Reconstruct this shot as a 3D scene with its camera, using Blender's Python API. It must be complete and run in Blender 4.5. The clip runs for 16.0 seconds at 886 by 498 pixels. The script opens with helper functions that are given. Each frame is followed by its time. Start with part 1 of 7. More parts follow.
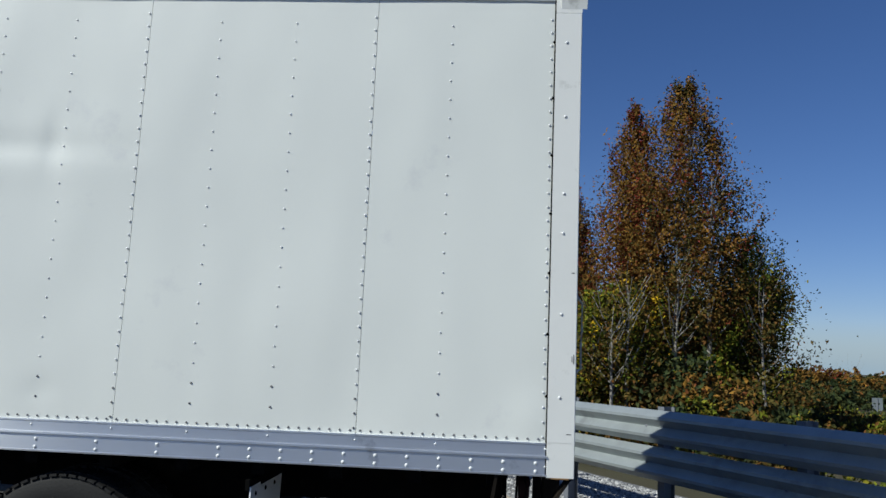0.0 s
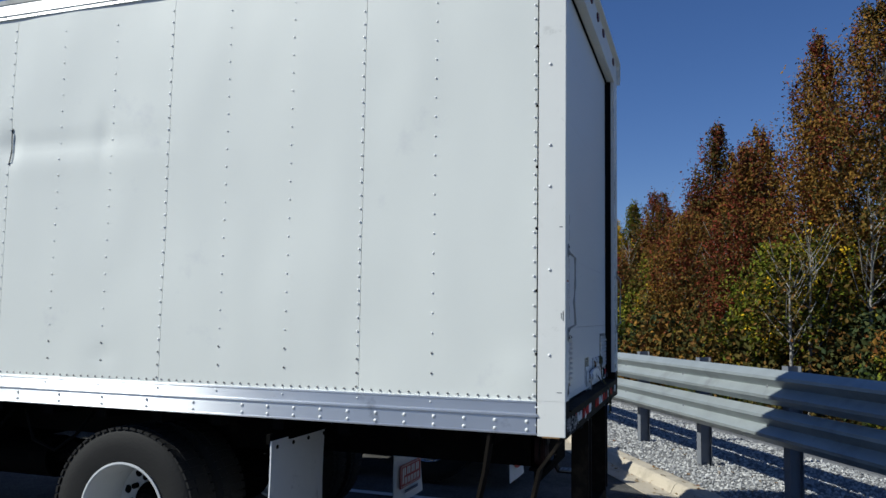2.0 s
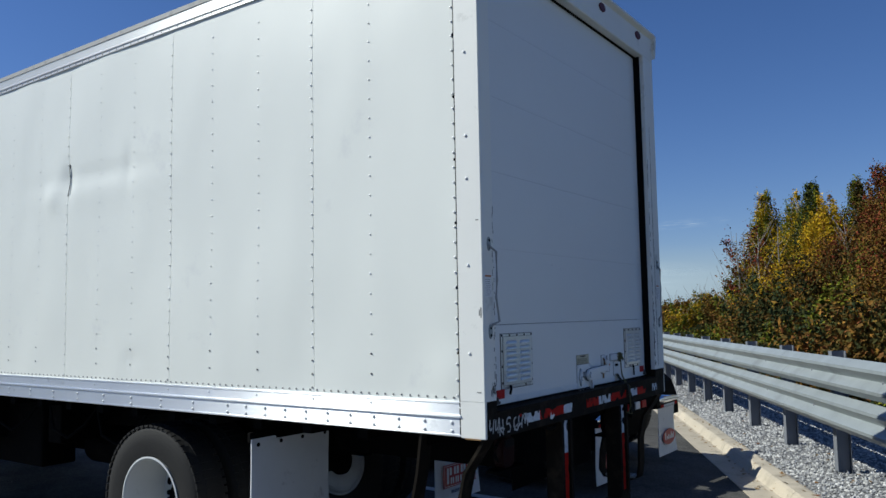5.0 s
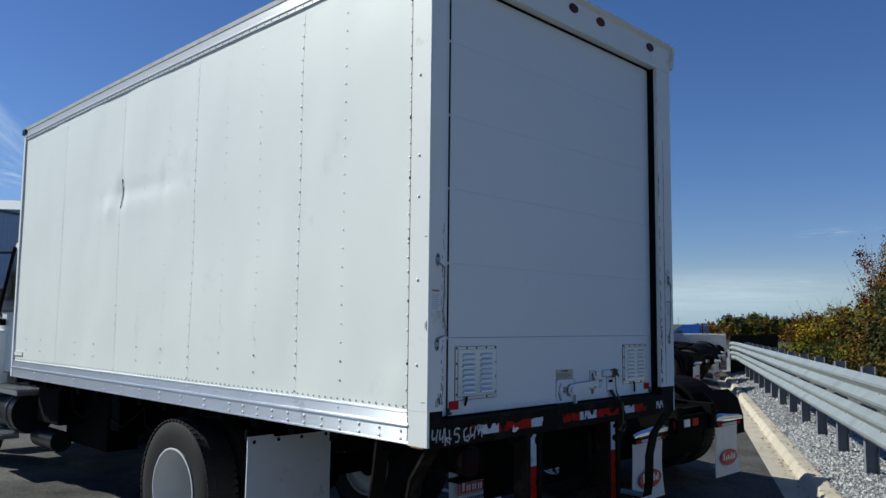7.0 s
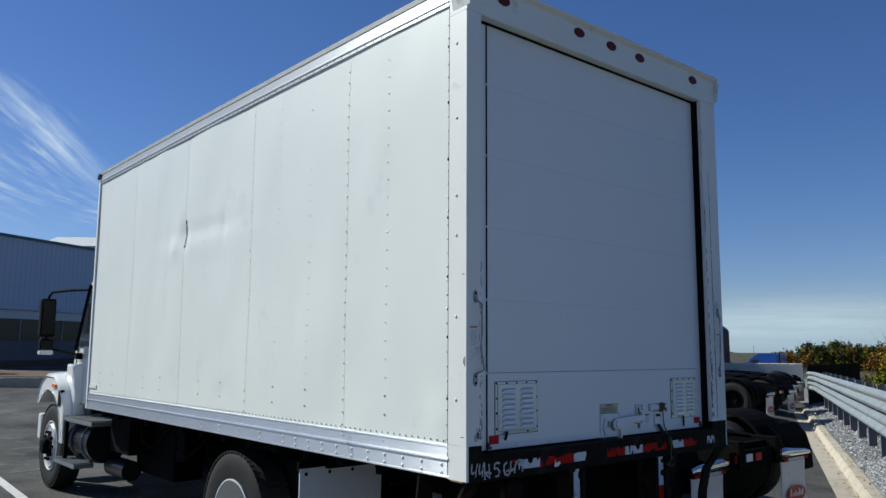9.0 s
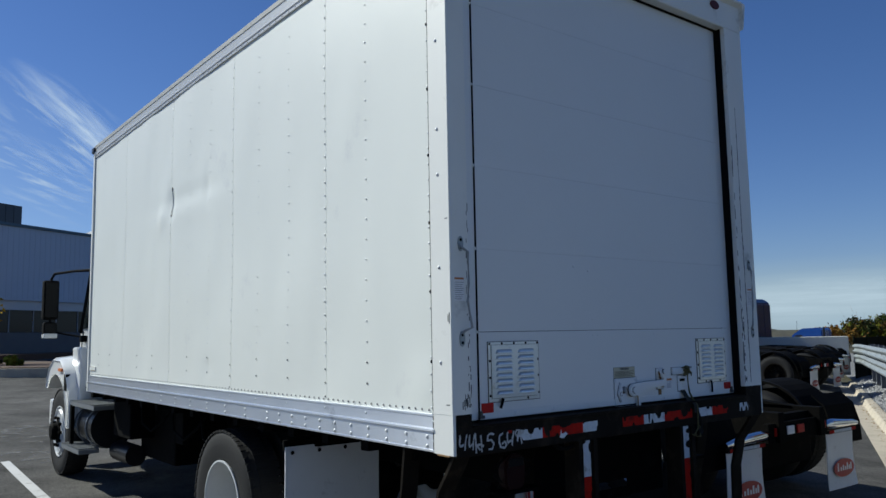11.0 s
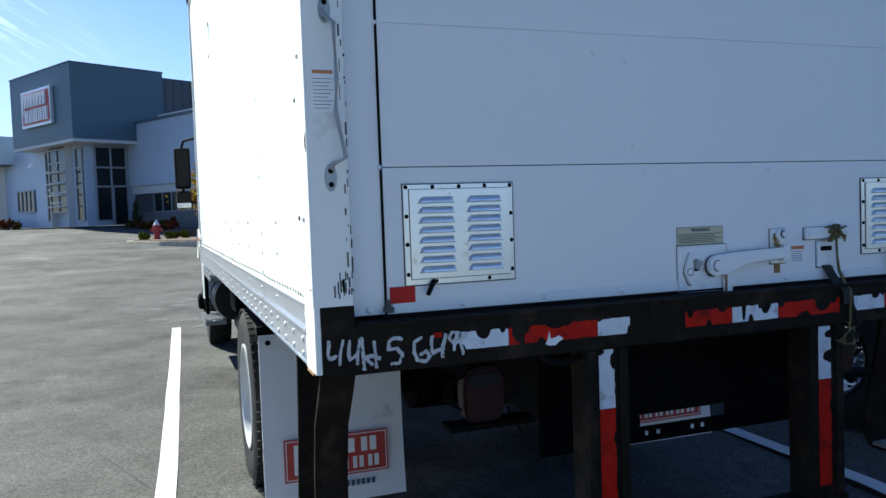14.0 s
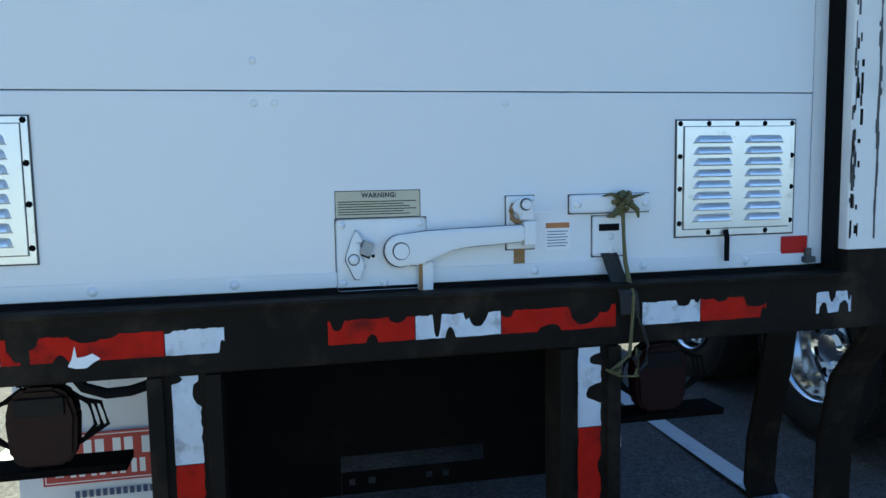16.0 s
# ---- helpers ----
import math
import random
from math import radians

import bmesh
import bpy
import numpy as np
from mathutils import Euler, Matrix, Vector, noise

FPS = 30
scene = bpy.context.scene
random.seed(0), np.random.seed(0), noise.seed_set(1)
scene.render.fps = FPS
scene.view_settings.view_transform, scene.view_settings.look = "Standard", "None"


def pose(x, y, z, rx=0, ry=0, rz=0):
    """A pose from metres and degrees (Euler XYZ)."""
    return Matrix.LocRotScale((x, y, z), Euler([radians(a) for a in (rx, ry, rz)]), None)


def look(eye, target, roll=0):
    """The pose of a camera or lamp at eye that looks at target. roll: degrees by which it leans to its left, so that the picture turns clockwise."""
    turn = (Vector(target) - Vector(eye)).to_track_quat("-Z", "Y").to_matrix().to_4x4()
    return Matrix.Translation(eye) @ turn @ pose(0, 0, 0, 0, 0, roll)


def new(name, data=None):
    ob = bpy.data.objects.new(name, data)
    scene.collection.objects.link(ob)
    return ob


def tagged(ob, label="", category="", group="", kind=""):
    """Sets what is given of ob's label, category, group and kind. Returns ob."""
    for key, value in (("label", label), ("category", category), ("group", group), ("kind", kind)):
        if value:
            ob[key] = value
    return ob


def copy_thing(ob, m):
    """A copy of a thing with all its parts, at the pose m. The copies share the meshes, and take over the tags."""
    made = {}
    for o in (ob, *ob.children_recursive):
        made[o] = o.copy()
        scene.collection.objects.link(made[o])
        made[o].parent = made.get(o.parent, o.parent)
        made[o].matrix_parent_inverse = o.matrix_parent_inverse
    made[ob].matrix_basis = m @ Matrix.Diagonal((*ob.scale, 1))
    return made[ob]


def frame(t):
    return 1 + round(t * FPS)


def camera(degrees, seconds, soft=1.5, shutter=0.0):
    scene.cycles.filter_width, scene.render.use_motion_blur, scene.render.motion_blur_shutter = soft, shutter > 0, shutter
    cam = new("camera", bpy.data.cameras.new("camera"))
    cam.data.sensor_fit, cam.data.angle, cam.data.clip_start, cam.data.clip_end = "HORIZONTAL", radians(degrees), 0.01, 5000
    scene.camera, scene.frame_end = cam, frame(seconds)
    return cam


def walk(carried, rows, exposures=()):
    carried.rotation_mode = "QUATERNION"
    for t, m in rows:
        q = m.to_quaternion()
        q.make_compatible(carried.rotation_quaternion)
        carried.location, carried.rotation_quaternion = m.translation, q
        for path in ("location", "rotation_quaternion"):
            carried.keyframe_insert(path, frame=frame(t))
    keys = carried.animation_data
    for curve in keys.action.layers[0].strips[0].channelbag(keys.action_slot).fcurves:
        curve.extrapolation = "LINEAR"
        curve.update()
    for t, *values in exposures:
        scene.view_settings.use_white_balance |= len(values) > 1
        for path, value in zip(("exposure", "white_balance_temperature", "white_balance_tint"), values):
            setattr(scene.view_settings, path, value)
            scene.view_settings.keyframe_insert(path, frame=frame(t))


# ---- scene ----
cam = camera(59.5, 16.0)
PATH = [
    (0, (-0.482, -4.17, 1.635), (-0.599, -2.192, 1.908), 2.4),
    (0.5, (-0.165, -4.159, 1.629), (-0.432, -2.187, 1.83), 2.0),
    (1, (0.107, -4.142, 1.643), (-0.285, -2.19, 1.832), 1.7),
    (1.5, (0.319, -4.003, 1.657), (-0.147, -2.067, 1.838), 1.7),
    (2, (0.653, -3.97, 1.637), (0.023, -2.079, 1.808), 0.9),
    (2.5, (0.903, -3.906, 1.637), (0.191, -2.043, 1.793), 0.9),
    (3, (1.086, -3.76, 1.653), (0.323, -1.919, 1.827), 2.5),
    (3.5, (1.358, -3.718, 1.641), (0.486, -1.926, 1.814), 0.8),
    (4, (1.644, -3.652, 1.644), (0.651, -1.923, 1.795), 0.5),
    (6.3, (2.504, -2.825, 1.627), (1.167, -1.351, 1.822), 0.1),
    (6.5, (2.627, -2.825, 1.651), (1.243, -1.391, 1.83), 1.2),
    (7, (2.795, -2.798, 1.671), (1.409, -1.368, 1.855), 0.6),
    (7.5, (2.855, -2.878, 1.72), (1.427, -1.498, 1.954), -0.5),
    (8, (2.931, -2.83, 1.718), (1.472, -1.487, 1.975), 0.61),
    (8.5, (2.983, -2.774, 1.698), (1.494, -1.467, 1.968), 0.12),
    (9, (2.99, -2.77, 1.704), (1.49, -1.471, 1.962), 0.32),
    (11.3, (2.7, -2.035, 1.561), (1.118, -0.831, 1.778), -1.37),
    (11.5, (2.683, -1.905, 1.558), (1.067, -0.746, 1.775), -1.07),
    (12, (2.558, -1.539, 1.478), (0.863, -0.483, 1.589), -3.68),
    (12.5, (2.383, -1.222, 1.465), (0.655, -0.214, 1.477), -2.88),
    (13, (2.303, -0.876, 1.442), (0.455, -0.115, 1.367), -1.42),
    (13.5, (2.145, -0.615, 1.429), (0.282, 0.108, 1.357), -1.5),
    (14, (2.011, -0.377, 1.449), (0.133, 0.303, 1.355), -2.04),
    (14.5, (1.94, -0.004, 1.439), (0.041, 0.605, 1.283), -0.07),
    (15, (1.764, 0.335, 1.43), (-0.125, 0.974, 1.268), -0.45),
    (15.5, (1.627, 0.677, 1.416), (-0.261, 1.312, 1.236), -1.3),
    (16, (1.563, 1.046, 1.418), (-0.38, 1.474, 1.21), -1.0),
]
EXPOSURES = [
    (0.0, 0.02, 6150, 2),
    (3.5, 0.18, 6150, 3),
    (6.5, 0.17, 6150, 1),
    (7.0, 0.2, 6150, 1),
    (7.5, 0.33, 6150, 1),
    (8.5, 0.36, 6150, 1),
    (9.0, 0.17, 6150, 1),
    (11.5, 0.12, 6150, 1),
    (12.5, 0.42, 6200, 0),
    (13.0, 0.7, 6350, 0),
    (13.5, 0.97, 6250, -2),
    (14.0, 1.25, 6250, -2),
    (14.5, 1.81, 6400, -4),
    (15.0, 2.12, 6700, -7),
    (15.5, 2.18, 6800, -9),
    (16.0, 2.12, 6800, -11),
]
walk(cam, [(t, look(eye, target, roll)) for t, eye, target, roll in PATH], EXPOSURES)


# ---- world, sun, exposure ----
SUN_AZ, SUN_EL = (-0.866, -0.5), 40.0
wd = bpy.data.worlds.new("sky")
scene.world = wd
wd.use_nodes = True
wn = wd.node_tree
sky = wn.nodes.new("ShaderNodeTexSky")
sky.sky_type, sky.sun_disc = "NISHITA", False
sky.sun_elevation, sky.sun_rotation = radians(SUN_EL), math.atan2(SUN_AZ[0], SUN_AZ[1])
sky.air_density, sky.dust_density, sky.ozone_density, sky.altitude = 1.0, 0.2, 2.0, 500
wn.nodes["Background"].inputs[1].default_value = 0.064
sat = wn.nodes.new("ShaderNodeHueSaturation")
sat.inputs["Saturation"].default_value = 1.14
tint = wn.nodes.new("ShaderNodeMix")
tint.data_type, tint.blend_type = "RGBA", "MULTIPLY"
tint.inputs[0].default_value = 1.0
tint.inputs[7].default_value = (0.88, 0.9, 1.22, 1)
wn.links.new(sky.outputs[0], sat.inputs["Color"])
wn.links.new(sat.outputs[0], tint.inputs[6])
wn.links.new(tint.outputs[2], wn.nodes["Background"].inputs[0])
sun = new("sun", bpy.data.lights.new("sun", "SUN"))
sun.data.energy, sun.data.angle, sun.data.color = 5.0, radians(0.53), (1.0, 0.95, 0.88)
sun.matrix_world = look((SUN_AZ[0] * 50, SUN_AZ[1] * 50, math.tan(radians(SUN_EL)) * 50), (0, 0, 0))


# ---- materials ----
def material(name, color, rough=0.5, metal=0.0, vary=0.12, scale=3.0, bump=0.0, fine=60.0, rand=0.0, island=False, colors=None, coat=0.0, dirt=None, spec=0.5, grain=0.0, brush=False, mid=None):
    """Principled surface with variation at two scales, relief, and a spread of colours per object or per island."""
    m = bpy.data.materials.new(name)
    m.use_nodes = True
    nt = m.node_tree
    N, L = nt.nodes.new, nt.links.new
    b = nt.nodes["Principled BSDF"]
    b.inputs["Roughness"].default_value, b.inputs["Metallic"].default_value = rough, metal
    b.inputs["Specular IOR Level"].default_value = spec
    b.inputs["Coat Weight"].default_value = coat
    tc = N("ShaderNodeTexCoord")
    big, small = N("ShaderNodeTexNoise"), N("ShaderNodeTexNoise")
    big.inputs["Scale"].default_value, big.inputs["Detail"].default_value = scale, 5
    small.inputs["Scale"].default_value, small.inputs["Detail"].default_value = fine, 4
    L(tc.outputs["Object"], big.inputs["Vector"])
    if brush:
        mp = N("ShaderNodeMapping")
        mp.inputs["Scale"].default_value = (0.006, 5.0, 5.0)
        L(tc.outputs["Object"], mp.inputs["Vector"])
        L(mp.outputs[0], small.inputs["Vector"])
    else:
        L(tc.outputs["Object"], small.inputs["Vector"])
    if colors:
        ramp = N("ShaderNodeValToRGB")
        ramp.color_ramp.interpolation = "LINEAR"
        els = ramp.color_ramp.elements
        while len(els) < len(colors):
            els.new(0.5)
        for i, c in enumerate(colors):
            els[i].position, els[i].color = i / (len(colors) - 1), (*c, 1)
        src = N("ShaderNodeNewGeometry").outputs["Random Per Island"] if island else N("ShaderNodeObjectInfo").outputs["Random"]
        L(src, ramp.inputs[0])
        col = ramp.outputs[0]
    else:
        rgb = N("ShaderNodeRGB")
        rgb.outputs[0].default_value = (*color, 1)
        col = rgb.outputs[0]
    add = N("ShaderNodeMath")
    add.operation = "MULTIPLY_ADD"
    add.inputs[1].default_value, add.inputs[2].default_value = vary * 2, 1 - vary
    L(big.outputs["Fac"], add.inputs[0])
    fac = add.outputs[0]
    if grain:
        g = N("ShaderNodeMath")
        g.operation = "MULTIPLY_ADD"
        g.inputs[1].default_value, g.inputs[2].default_value = grain * 2, 1 - grain
        L(small.outputs["Fac"], g.inputs[0])
        mul = N("ShaderNodeMath")
        mul.operation = "MULTIPLY"
        L(fac, mul.inputs[0])
        L(g.outputs[0], mul.inputs[1])
        fac = mul.outputs[0]
    if mid:
        mn, mr, g = N("ShaderNodeTexNoise"), N("ShaderNodeMapRange"), N("ShaderNodeMath")
        mn.inputs["Scale"].default_value, mn.inputs["Detail"].default_value, mn.inputs["Roughness"].default_value = mid[0], 6, 0.7
        L(tc.outputs["Object"], mn.inputs["Vector"])
        mr.inputs["From Min"].default_value, mr.inputs["From Max"].default_value = 0.3, 0.7
        mr.inputs["To Min"].default_value, mr.inputs["To Max"].default_value = 1 - mid[1], 1 + mid[1]
        L(mn.outputs["Fac"], mr.inputs["Value"])
        g.operation = "MULTIPLY"
        L(fac, g.inputs[0])
        L(mr.outputs[0], g.inputs[1])
        fac = g.outputs[0]
    if rand:
        oi, ra = N("ShaderNodeObjectInfo"), N("ShaderNodeMath")
        ra.operation = "MULTIPLY_ADD"
        ra.inputs[1].default_value, ra.inputs[2].default_value = rand * 2, 1 - rand
        L(oi.outputs["Random"], ra.inputs[0])
        mul = N("ShaderNodeMath")
        mul.operation = "MULTIPLY"
        L(fac, mul.inputs[0])
        L(ra.outputs[0], mul.inputs[1])
        fac = mul.outputs[0]
    sc = N("ShaderNodeVectorMath")
    sc.operation = "SCALE"
    L(col, sc.inputs[0])
    L(fac, sc.inputs["Scale"])
    out = sc.outputs[0]
    if dirt:
        dcol, amount, dscale = dirt
        dn, dr, mix = N("ShaderNodeTexNoise"), N("ShaderNodeValToRGB"), N("ShaderNodeMix")
        mix.data_type = "RGBA"
        dn.inputs["Scale"].default_value, dn.inputs["Detail"].default_value, dn.inputs["Roughness"].default_value = dscale, 8, 0.65
        L(tc.outputs["Object"], dn.inputs["Vector"])
        dr.color_ramp.elements[0].position, dr.color_ramp.elements[1].position = 0.62 - amount * 0.3, 0.72
        L(dn.outputs["Fac"], dr.inputs[0])
        L(dr.outputs[0], mix.inputs[0])
        L(out, mix.inputs[6])
        mix.inputs[7].default_value = (*dcol, 1)
        out = mix.outputs[2]
    L(out, b.inputs["Base Color"])
    if bump:
        bp = N("ShaderNodeBump")
        bp.inputs["Strength"].default_value, bp.inputs["Distance"].default_value = min(1, bump), 0.01
        L(small.outputs["Fac"], bp.inputs["Height"])
        L(bp.outputs[0], b.inputs["Normal"])
    return m


M = {}
M["panel"] = material("white_aluminium_paint", (0.75, 0.765, 0.715), 0.42, 0, 0.03, 1.3, 0.03, 140, dirt=((0.66, 0.67, 0.65), 0.05, 1.6))
M["post"] = material("ivory_steel_paint", (0.76, 0.76, 0.72), 0.45, 0, 0.05, 3, 0.04, 90, dirt=((0.5, 0.5, 0.46), 0.06, 5))
M["rear"] = material("rear_white_paint", (0.72, 0.735, 0.735), 0.4, 0, 0.035, 1.2, 0.03, 60)
M["vent"] = material("bare_aluminium_vent", (0.74, 0.75, 0.74), 0.3, 0.7, 0.06, 6, 0.03, 80, dirt=((0.42, 0.4, 0.36), 0.06, 14))
M["rivet"] = material("rivet_metal", (0.72, 0.735, 0.73), 0.42, 0.0, 0.06, 30)
M["screw"] = material("dull_steel_screw", (0.16, 0.165, 0.17), 0.5, 0.3, 0.2, 30)
M["sill"] = material("brushed_aluminium", (0.76, 0.78, 0.81), 0.31, 0.8, 0.08, 2.5, 0.06, 60, dirt=((0.46, 0.47, 0.49), 0.05, 4), brush=True)
M["upper_rail"] = material("brushed_upper_rail", (0.76, 0.77, 0.77), 0.5, 0.55, 0.05, 2.5, 0.06, 60, brush=True)
for q in ("sill", "upper_rail"):
    # brushed along its length: the highlight spreads across the rail
    nt = M[q].node_tree
    tg = nt.nodes.new("ShaderNodeTangent")
    tg.direction_type, tg.axis = "RADIAL", "X"
    nt.links.new(tg.outputs[0], nt.nodes["Principled BSDF"].inputs["Tangent"])
    nt.nodes["Principled BSDF"].inputs["Anisotropic"].default_value = 1.0
M["weathered"] = material("weathered_edge_paint", (0.42, 0.42, 0.4), 0.6, 0, 0.2, 6, 0.1, 60, dirt=((0.25, 0.25, 0.23), 0.3, 9))
M["rail"] = material("galvanised_steel", (0.33, 0.36, 0.36), 0.48, 0.45, 0.26, 3, 0.08, 40, grain=0.08, dirt=((0.2, 0.21, 0.21), 0.22, 1.3))
M["railpost"] = material("galvanised_post", (0.17, 0.18, 0.2), 0.6, 0.2, 0.18, 4, 0.1, 30)
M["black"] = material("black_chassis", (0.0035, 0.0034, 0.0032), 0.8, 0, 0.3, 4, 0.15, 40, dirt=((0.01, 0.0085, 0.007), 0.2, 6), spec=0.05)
M["sillblack"] = material("scuffed_black_steel", (0.013, 0.0108, 0.0085), 0.65, 0, 0.4, 5, 0.25, 35, dirt=((0.04, 0.031, 0.022), 0.35, 6), spec=0.05)
M["gloss_black"] = material("black_gloss_paint", (0.01, 0.01, 0.011), 0.32, 0, 0.1, 5, spec=0.3)
M["rubber"] = material("tyre_rubber", (0.016, 0.0155, 0.015), 0.75, 0, 0.2, 6, 0.2, 60, spec=0.25)
M["seal"] = material("black_rubber_seal", (0.006, 0.006, 0.006), 0.8, 0, 0.2, 10, spec=0.08)
M["wheel"] = material("white_steel_wheel", (0.5, 0.51, 0.51), 0.4, 0, 0.1, 6, 0.03, 40, dirt=((0.4, 0.39, 0.37), 0.1, 9))
M["chrome"] = material("polished_metal", (0.8, 0.8, 0.8), 0.12, 1.0, 0.08, 8)
M["flap"] = material("white_mudflap", (0.74, 0.75, 0.76), 0.5, 0, 0.06, 5, 0.05, 40, dirt=((0.5, 0.5, 0.5), 0.06, 8))
M["red"] = material("red_print", (0.42, 0.045, 0.035), 0.45, 0, 0.1, 8)
M["whiteprint"] = material("white_print", (0.78, 0.78, 0.78), 0.45, 0, 0.05, 8)
M["chalk"] = material("chalk_marks", (0.5, 0.51, 0.51), 0.9, 0, 0.4, 30, dirt=((0.1, 0.095, 0.09), 0.3, 60))
M["navy"] = material("navy_print", (0.05, 0.08, 0.16), 0.45, 0, 0.05, 8)
M["darkprint"] = material("dark_print", (0.05, 0.05, 0.05), 0.5, 0, 0.05, 8)
M["tape_red"] = material("red_reflective_tape", (0.42, 0.012, 0.006), 0.65, 0, 0.35, 18, 0.2, 260, dirt=((0.08, 0.01, 0.008), 0.4, 11), spec=0.1)
M["tape_white"] = material("white_reflective_tape", (0.62, 0.66, 0.7), 0.45, 0.0, 0.15, 25, 0.3, 260, dirt=((0.26, 0.26, 0.26), 0.28, 16), spec=0.3)
M["reflector"] = material("red_lens", (0.42, 0.005, 0.004), 0.4, 0, 0.1, 20, 0.2, 200, spec=0.25)
M["dark_lens"] = material("dark_red_lens", (0.085, 0.008, 0.009), 0.45, 0, 0.2, 20, spec=0.2)
# tail lamp red with the shade below the sill put into it
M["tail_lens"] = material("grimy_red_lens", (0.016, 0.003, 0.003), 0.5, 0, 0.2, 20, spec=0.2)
M["amber"] = material("amber_lens", (0.75, 0.2, 0.03), 0.2, 0, 0.1, 20, coat=0.4)
M["cream"] = material("yellowed_label", (0.5, 0.47, 0.34), 0.5, 0, 0.1, 12)
M["orange_label"] = material("orange_label", (0.45, 0.17, 0.05), 0.5, 0, 0.08, 12)
M["rust"] = material("rust_stain", (0.24, 0.14, 0.055), 0.8, 0, 0.35, 25)
M["rope"] = material("olive_rope", (0.11, 0.097, 0.036), 0.85, 0, 0.3, 40, 0.5, 120)
M["strap"] = material("grey_pull_strap", (0.02, 0.02, 0.018), 0.85, 0, 0.3, 30, 0.4, 150)
M["cab"] = material("white_cab_paint", (0.8, 0.8, 0.78), 0.22, 0, 0.03, 2, coat=0.4)
M["glass"] = material("dark_glass", (0.02, 0.024, 0.028), 0.06, 0, 0.1, 2, spec=0.7)
# worn handle paint, also the grey of the shade strips on the louvres
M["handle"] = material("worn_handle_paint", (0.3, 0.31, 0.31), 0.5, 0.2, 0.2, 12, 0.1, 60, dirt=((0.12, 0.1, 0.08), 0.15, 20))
# mirror panes and reverse lenses: dark reflection and shade put into the colour
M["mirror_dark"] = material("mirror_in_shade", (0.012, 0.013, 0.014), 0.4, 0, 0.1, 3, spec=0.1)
M["store_glass"] = material("store_window_glass", (0.012, 0.015, 0.018), 0.12, 0, 0.1, 2, spec=0.25)
M["frame_grey"] = material("grey_window_frame", (0.3, 0.32, 0.34), 0.5, 0.2, 0.05, 3)
# darker copy of the blue cab paint, with shade put into the colour
M["shaded_blue"] = material("dark_blue_cab_paint", (0.005, 0.035, 0.12), 0.3, 0, 0.1, 2, coat=0.3)
M["blue"] = material("blue_cab_paint", (0.012, 0.06, 0.27), 0.25, 0, 0.08, 2, coat=0.4)


def asphalt():
    """Worn paving: pale wear and dark patches with ragged edges, aggregate, fine relief."""
    m = material("asphalt", (0.082, 0.079, 0.074), 0.8, 0, 0.24, 0.16, 0.35, 70, grain=0.55, mid=(0.9, 0.34), dirt=((0.155, 0.149, 0.139), 0.2, 0.35), spec=0.06)
    nt = m.node_tree
    N, L = nt.nodes.new, nt.links.new
    b = nt.nodes["Principled BSDF"]
    col = b.inputs["Base Color"].links[0].from_socket
    tc = N("ShaderNodeTexCoord")
    for scale, lo, hi, dark in ((0.42, 0.52, 0.66, 0.5), (2.3, 0.56, 0.72, 0.62), (0.13, 0.5, 0.62, 1.25)):
        nz, rp, mx, mu = N("ShaderNodeTexNoise"), N("ShaderNodeMapRange"), N("ShaderNodeVectorMath"), N("ShaderNodeMapRange")
        nz.inputs["Scale"].default_value, nz.inputs["Detail"].default_value, nz.inputs["Roughness"].default_value = scale, 12, 0.72
        L(tc.outputs["Object"], nz.inputs["Vector"])
        rp.inputs["From Min"].default_value, rp.inputs["From Max"].default_value = lo, hi
        rp.inputs["To Min"].default_value, rp.inputs["To Max"].default_value = 1.0, dark
        L(nz.outputs["Fac"], rp.inputs["Value"])
        mx.operation = "SCALE"
        L(col, mx.inputs[0])
        L(rp.outputs[0], mx.inputs["Scale"])
        col = mx.outputs[0]
    vo, rp, mx = N("ShaderNodeTexVoronoi"), N("ShaderNodeMapRange"), N("ShaderNodeVectorMath")
    vo.inputs["Scale"].default_value = 85
    L(tc.outputs["Object"], vo.inputs["Vector"])
    rp.inputs["To Min"].default_value, rp.inputs["To Max"].default_value = 0.55, 1.5
    L(vo.outputs["Color"], rp.inputs["Value"])
    mx.operation = "SCALE"
    L(col, mx.inputs[0])
    L(rp.outputs[0], mx.inputs["Scale"])
    L(mx.outputs[0], b.inputs["Base Color"])
    return m


M["asphalt"] = asphalt()
M["screen"] = material("faded_green_screen", (0.022, 0.026, 0.017), 0.9, 0, 0.3, 1.2, 0.2, 30, spec=0.1)
# dark brown for leaf litter, with the undergrowth's shade put into the colour
M["grass"] = material("rough_grass", (0.05, 0.045, 0.02), 0.9, 0, 0.35, 0.25, 0.5, 30, grain=0.3, dirt=((0.07, 0.05, 0.025), 0.2, 0.6))
M["concrete"] = material("concrete", (0.43, 0.375, 0.29), 0.8, 0, 0.18, 1.6, 0.25, 60, rand=0.07, grain=0.12, dirt=((0.26, 0.23, 0.18), 0.3, 1.8))
M["paint"] = material("road_paint", (0.52, 0.515, 0.5), 0.75, 0, 0.14, 2, 0.3, 80, grain=0.15, dirt=((0.22, 0.215, 0.2), 0.12, 6))
M["gravelbed"] = material("gravel_bed", (0.17, 0.17, 0.168), 0.9, 0, 0.2, 4, 1.0, 45, grain=0.6)
M["stone"] = material("gravel_stone", (0.3, 0.3, 0.3), 0.85, 0, 0.15, 20, colors=[(0.12, 0.12, 0.125), (0.27, 0.27, 0.27), (0.4, 0.4, 0.39), (0.55, 0.54, 0.52)], island=True)
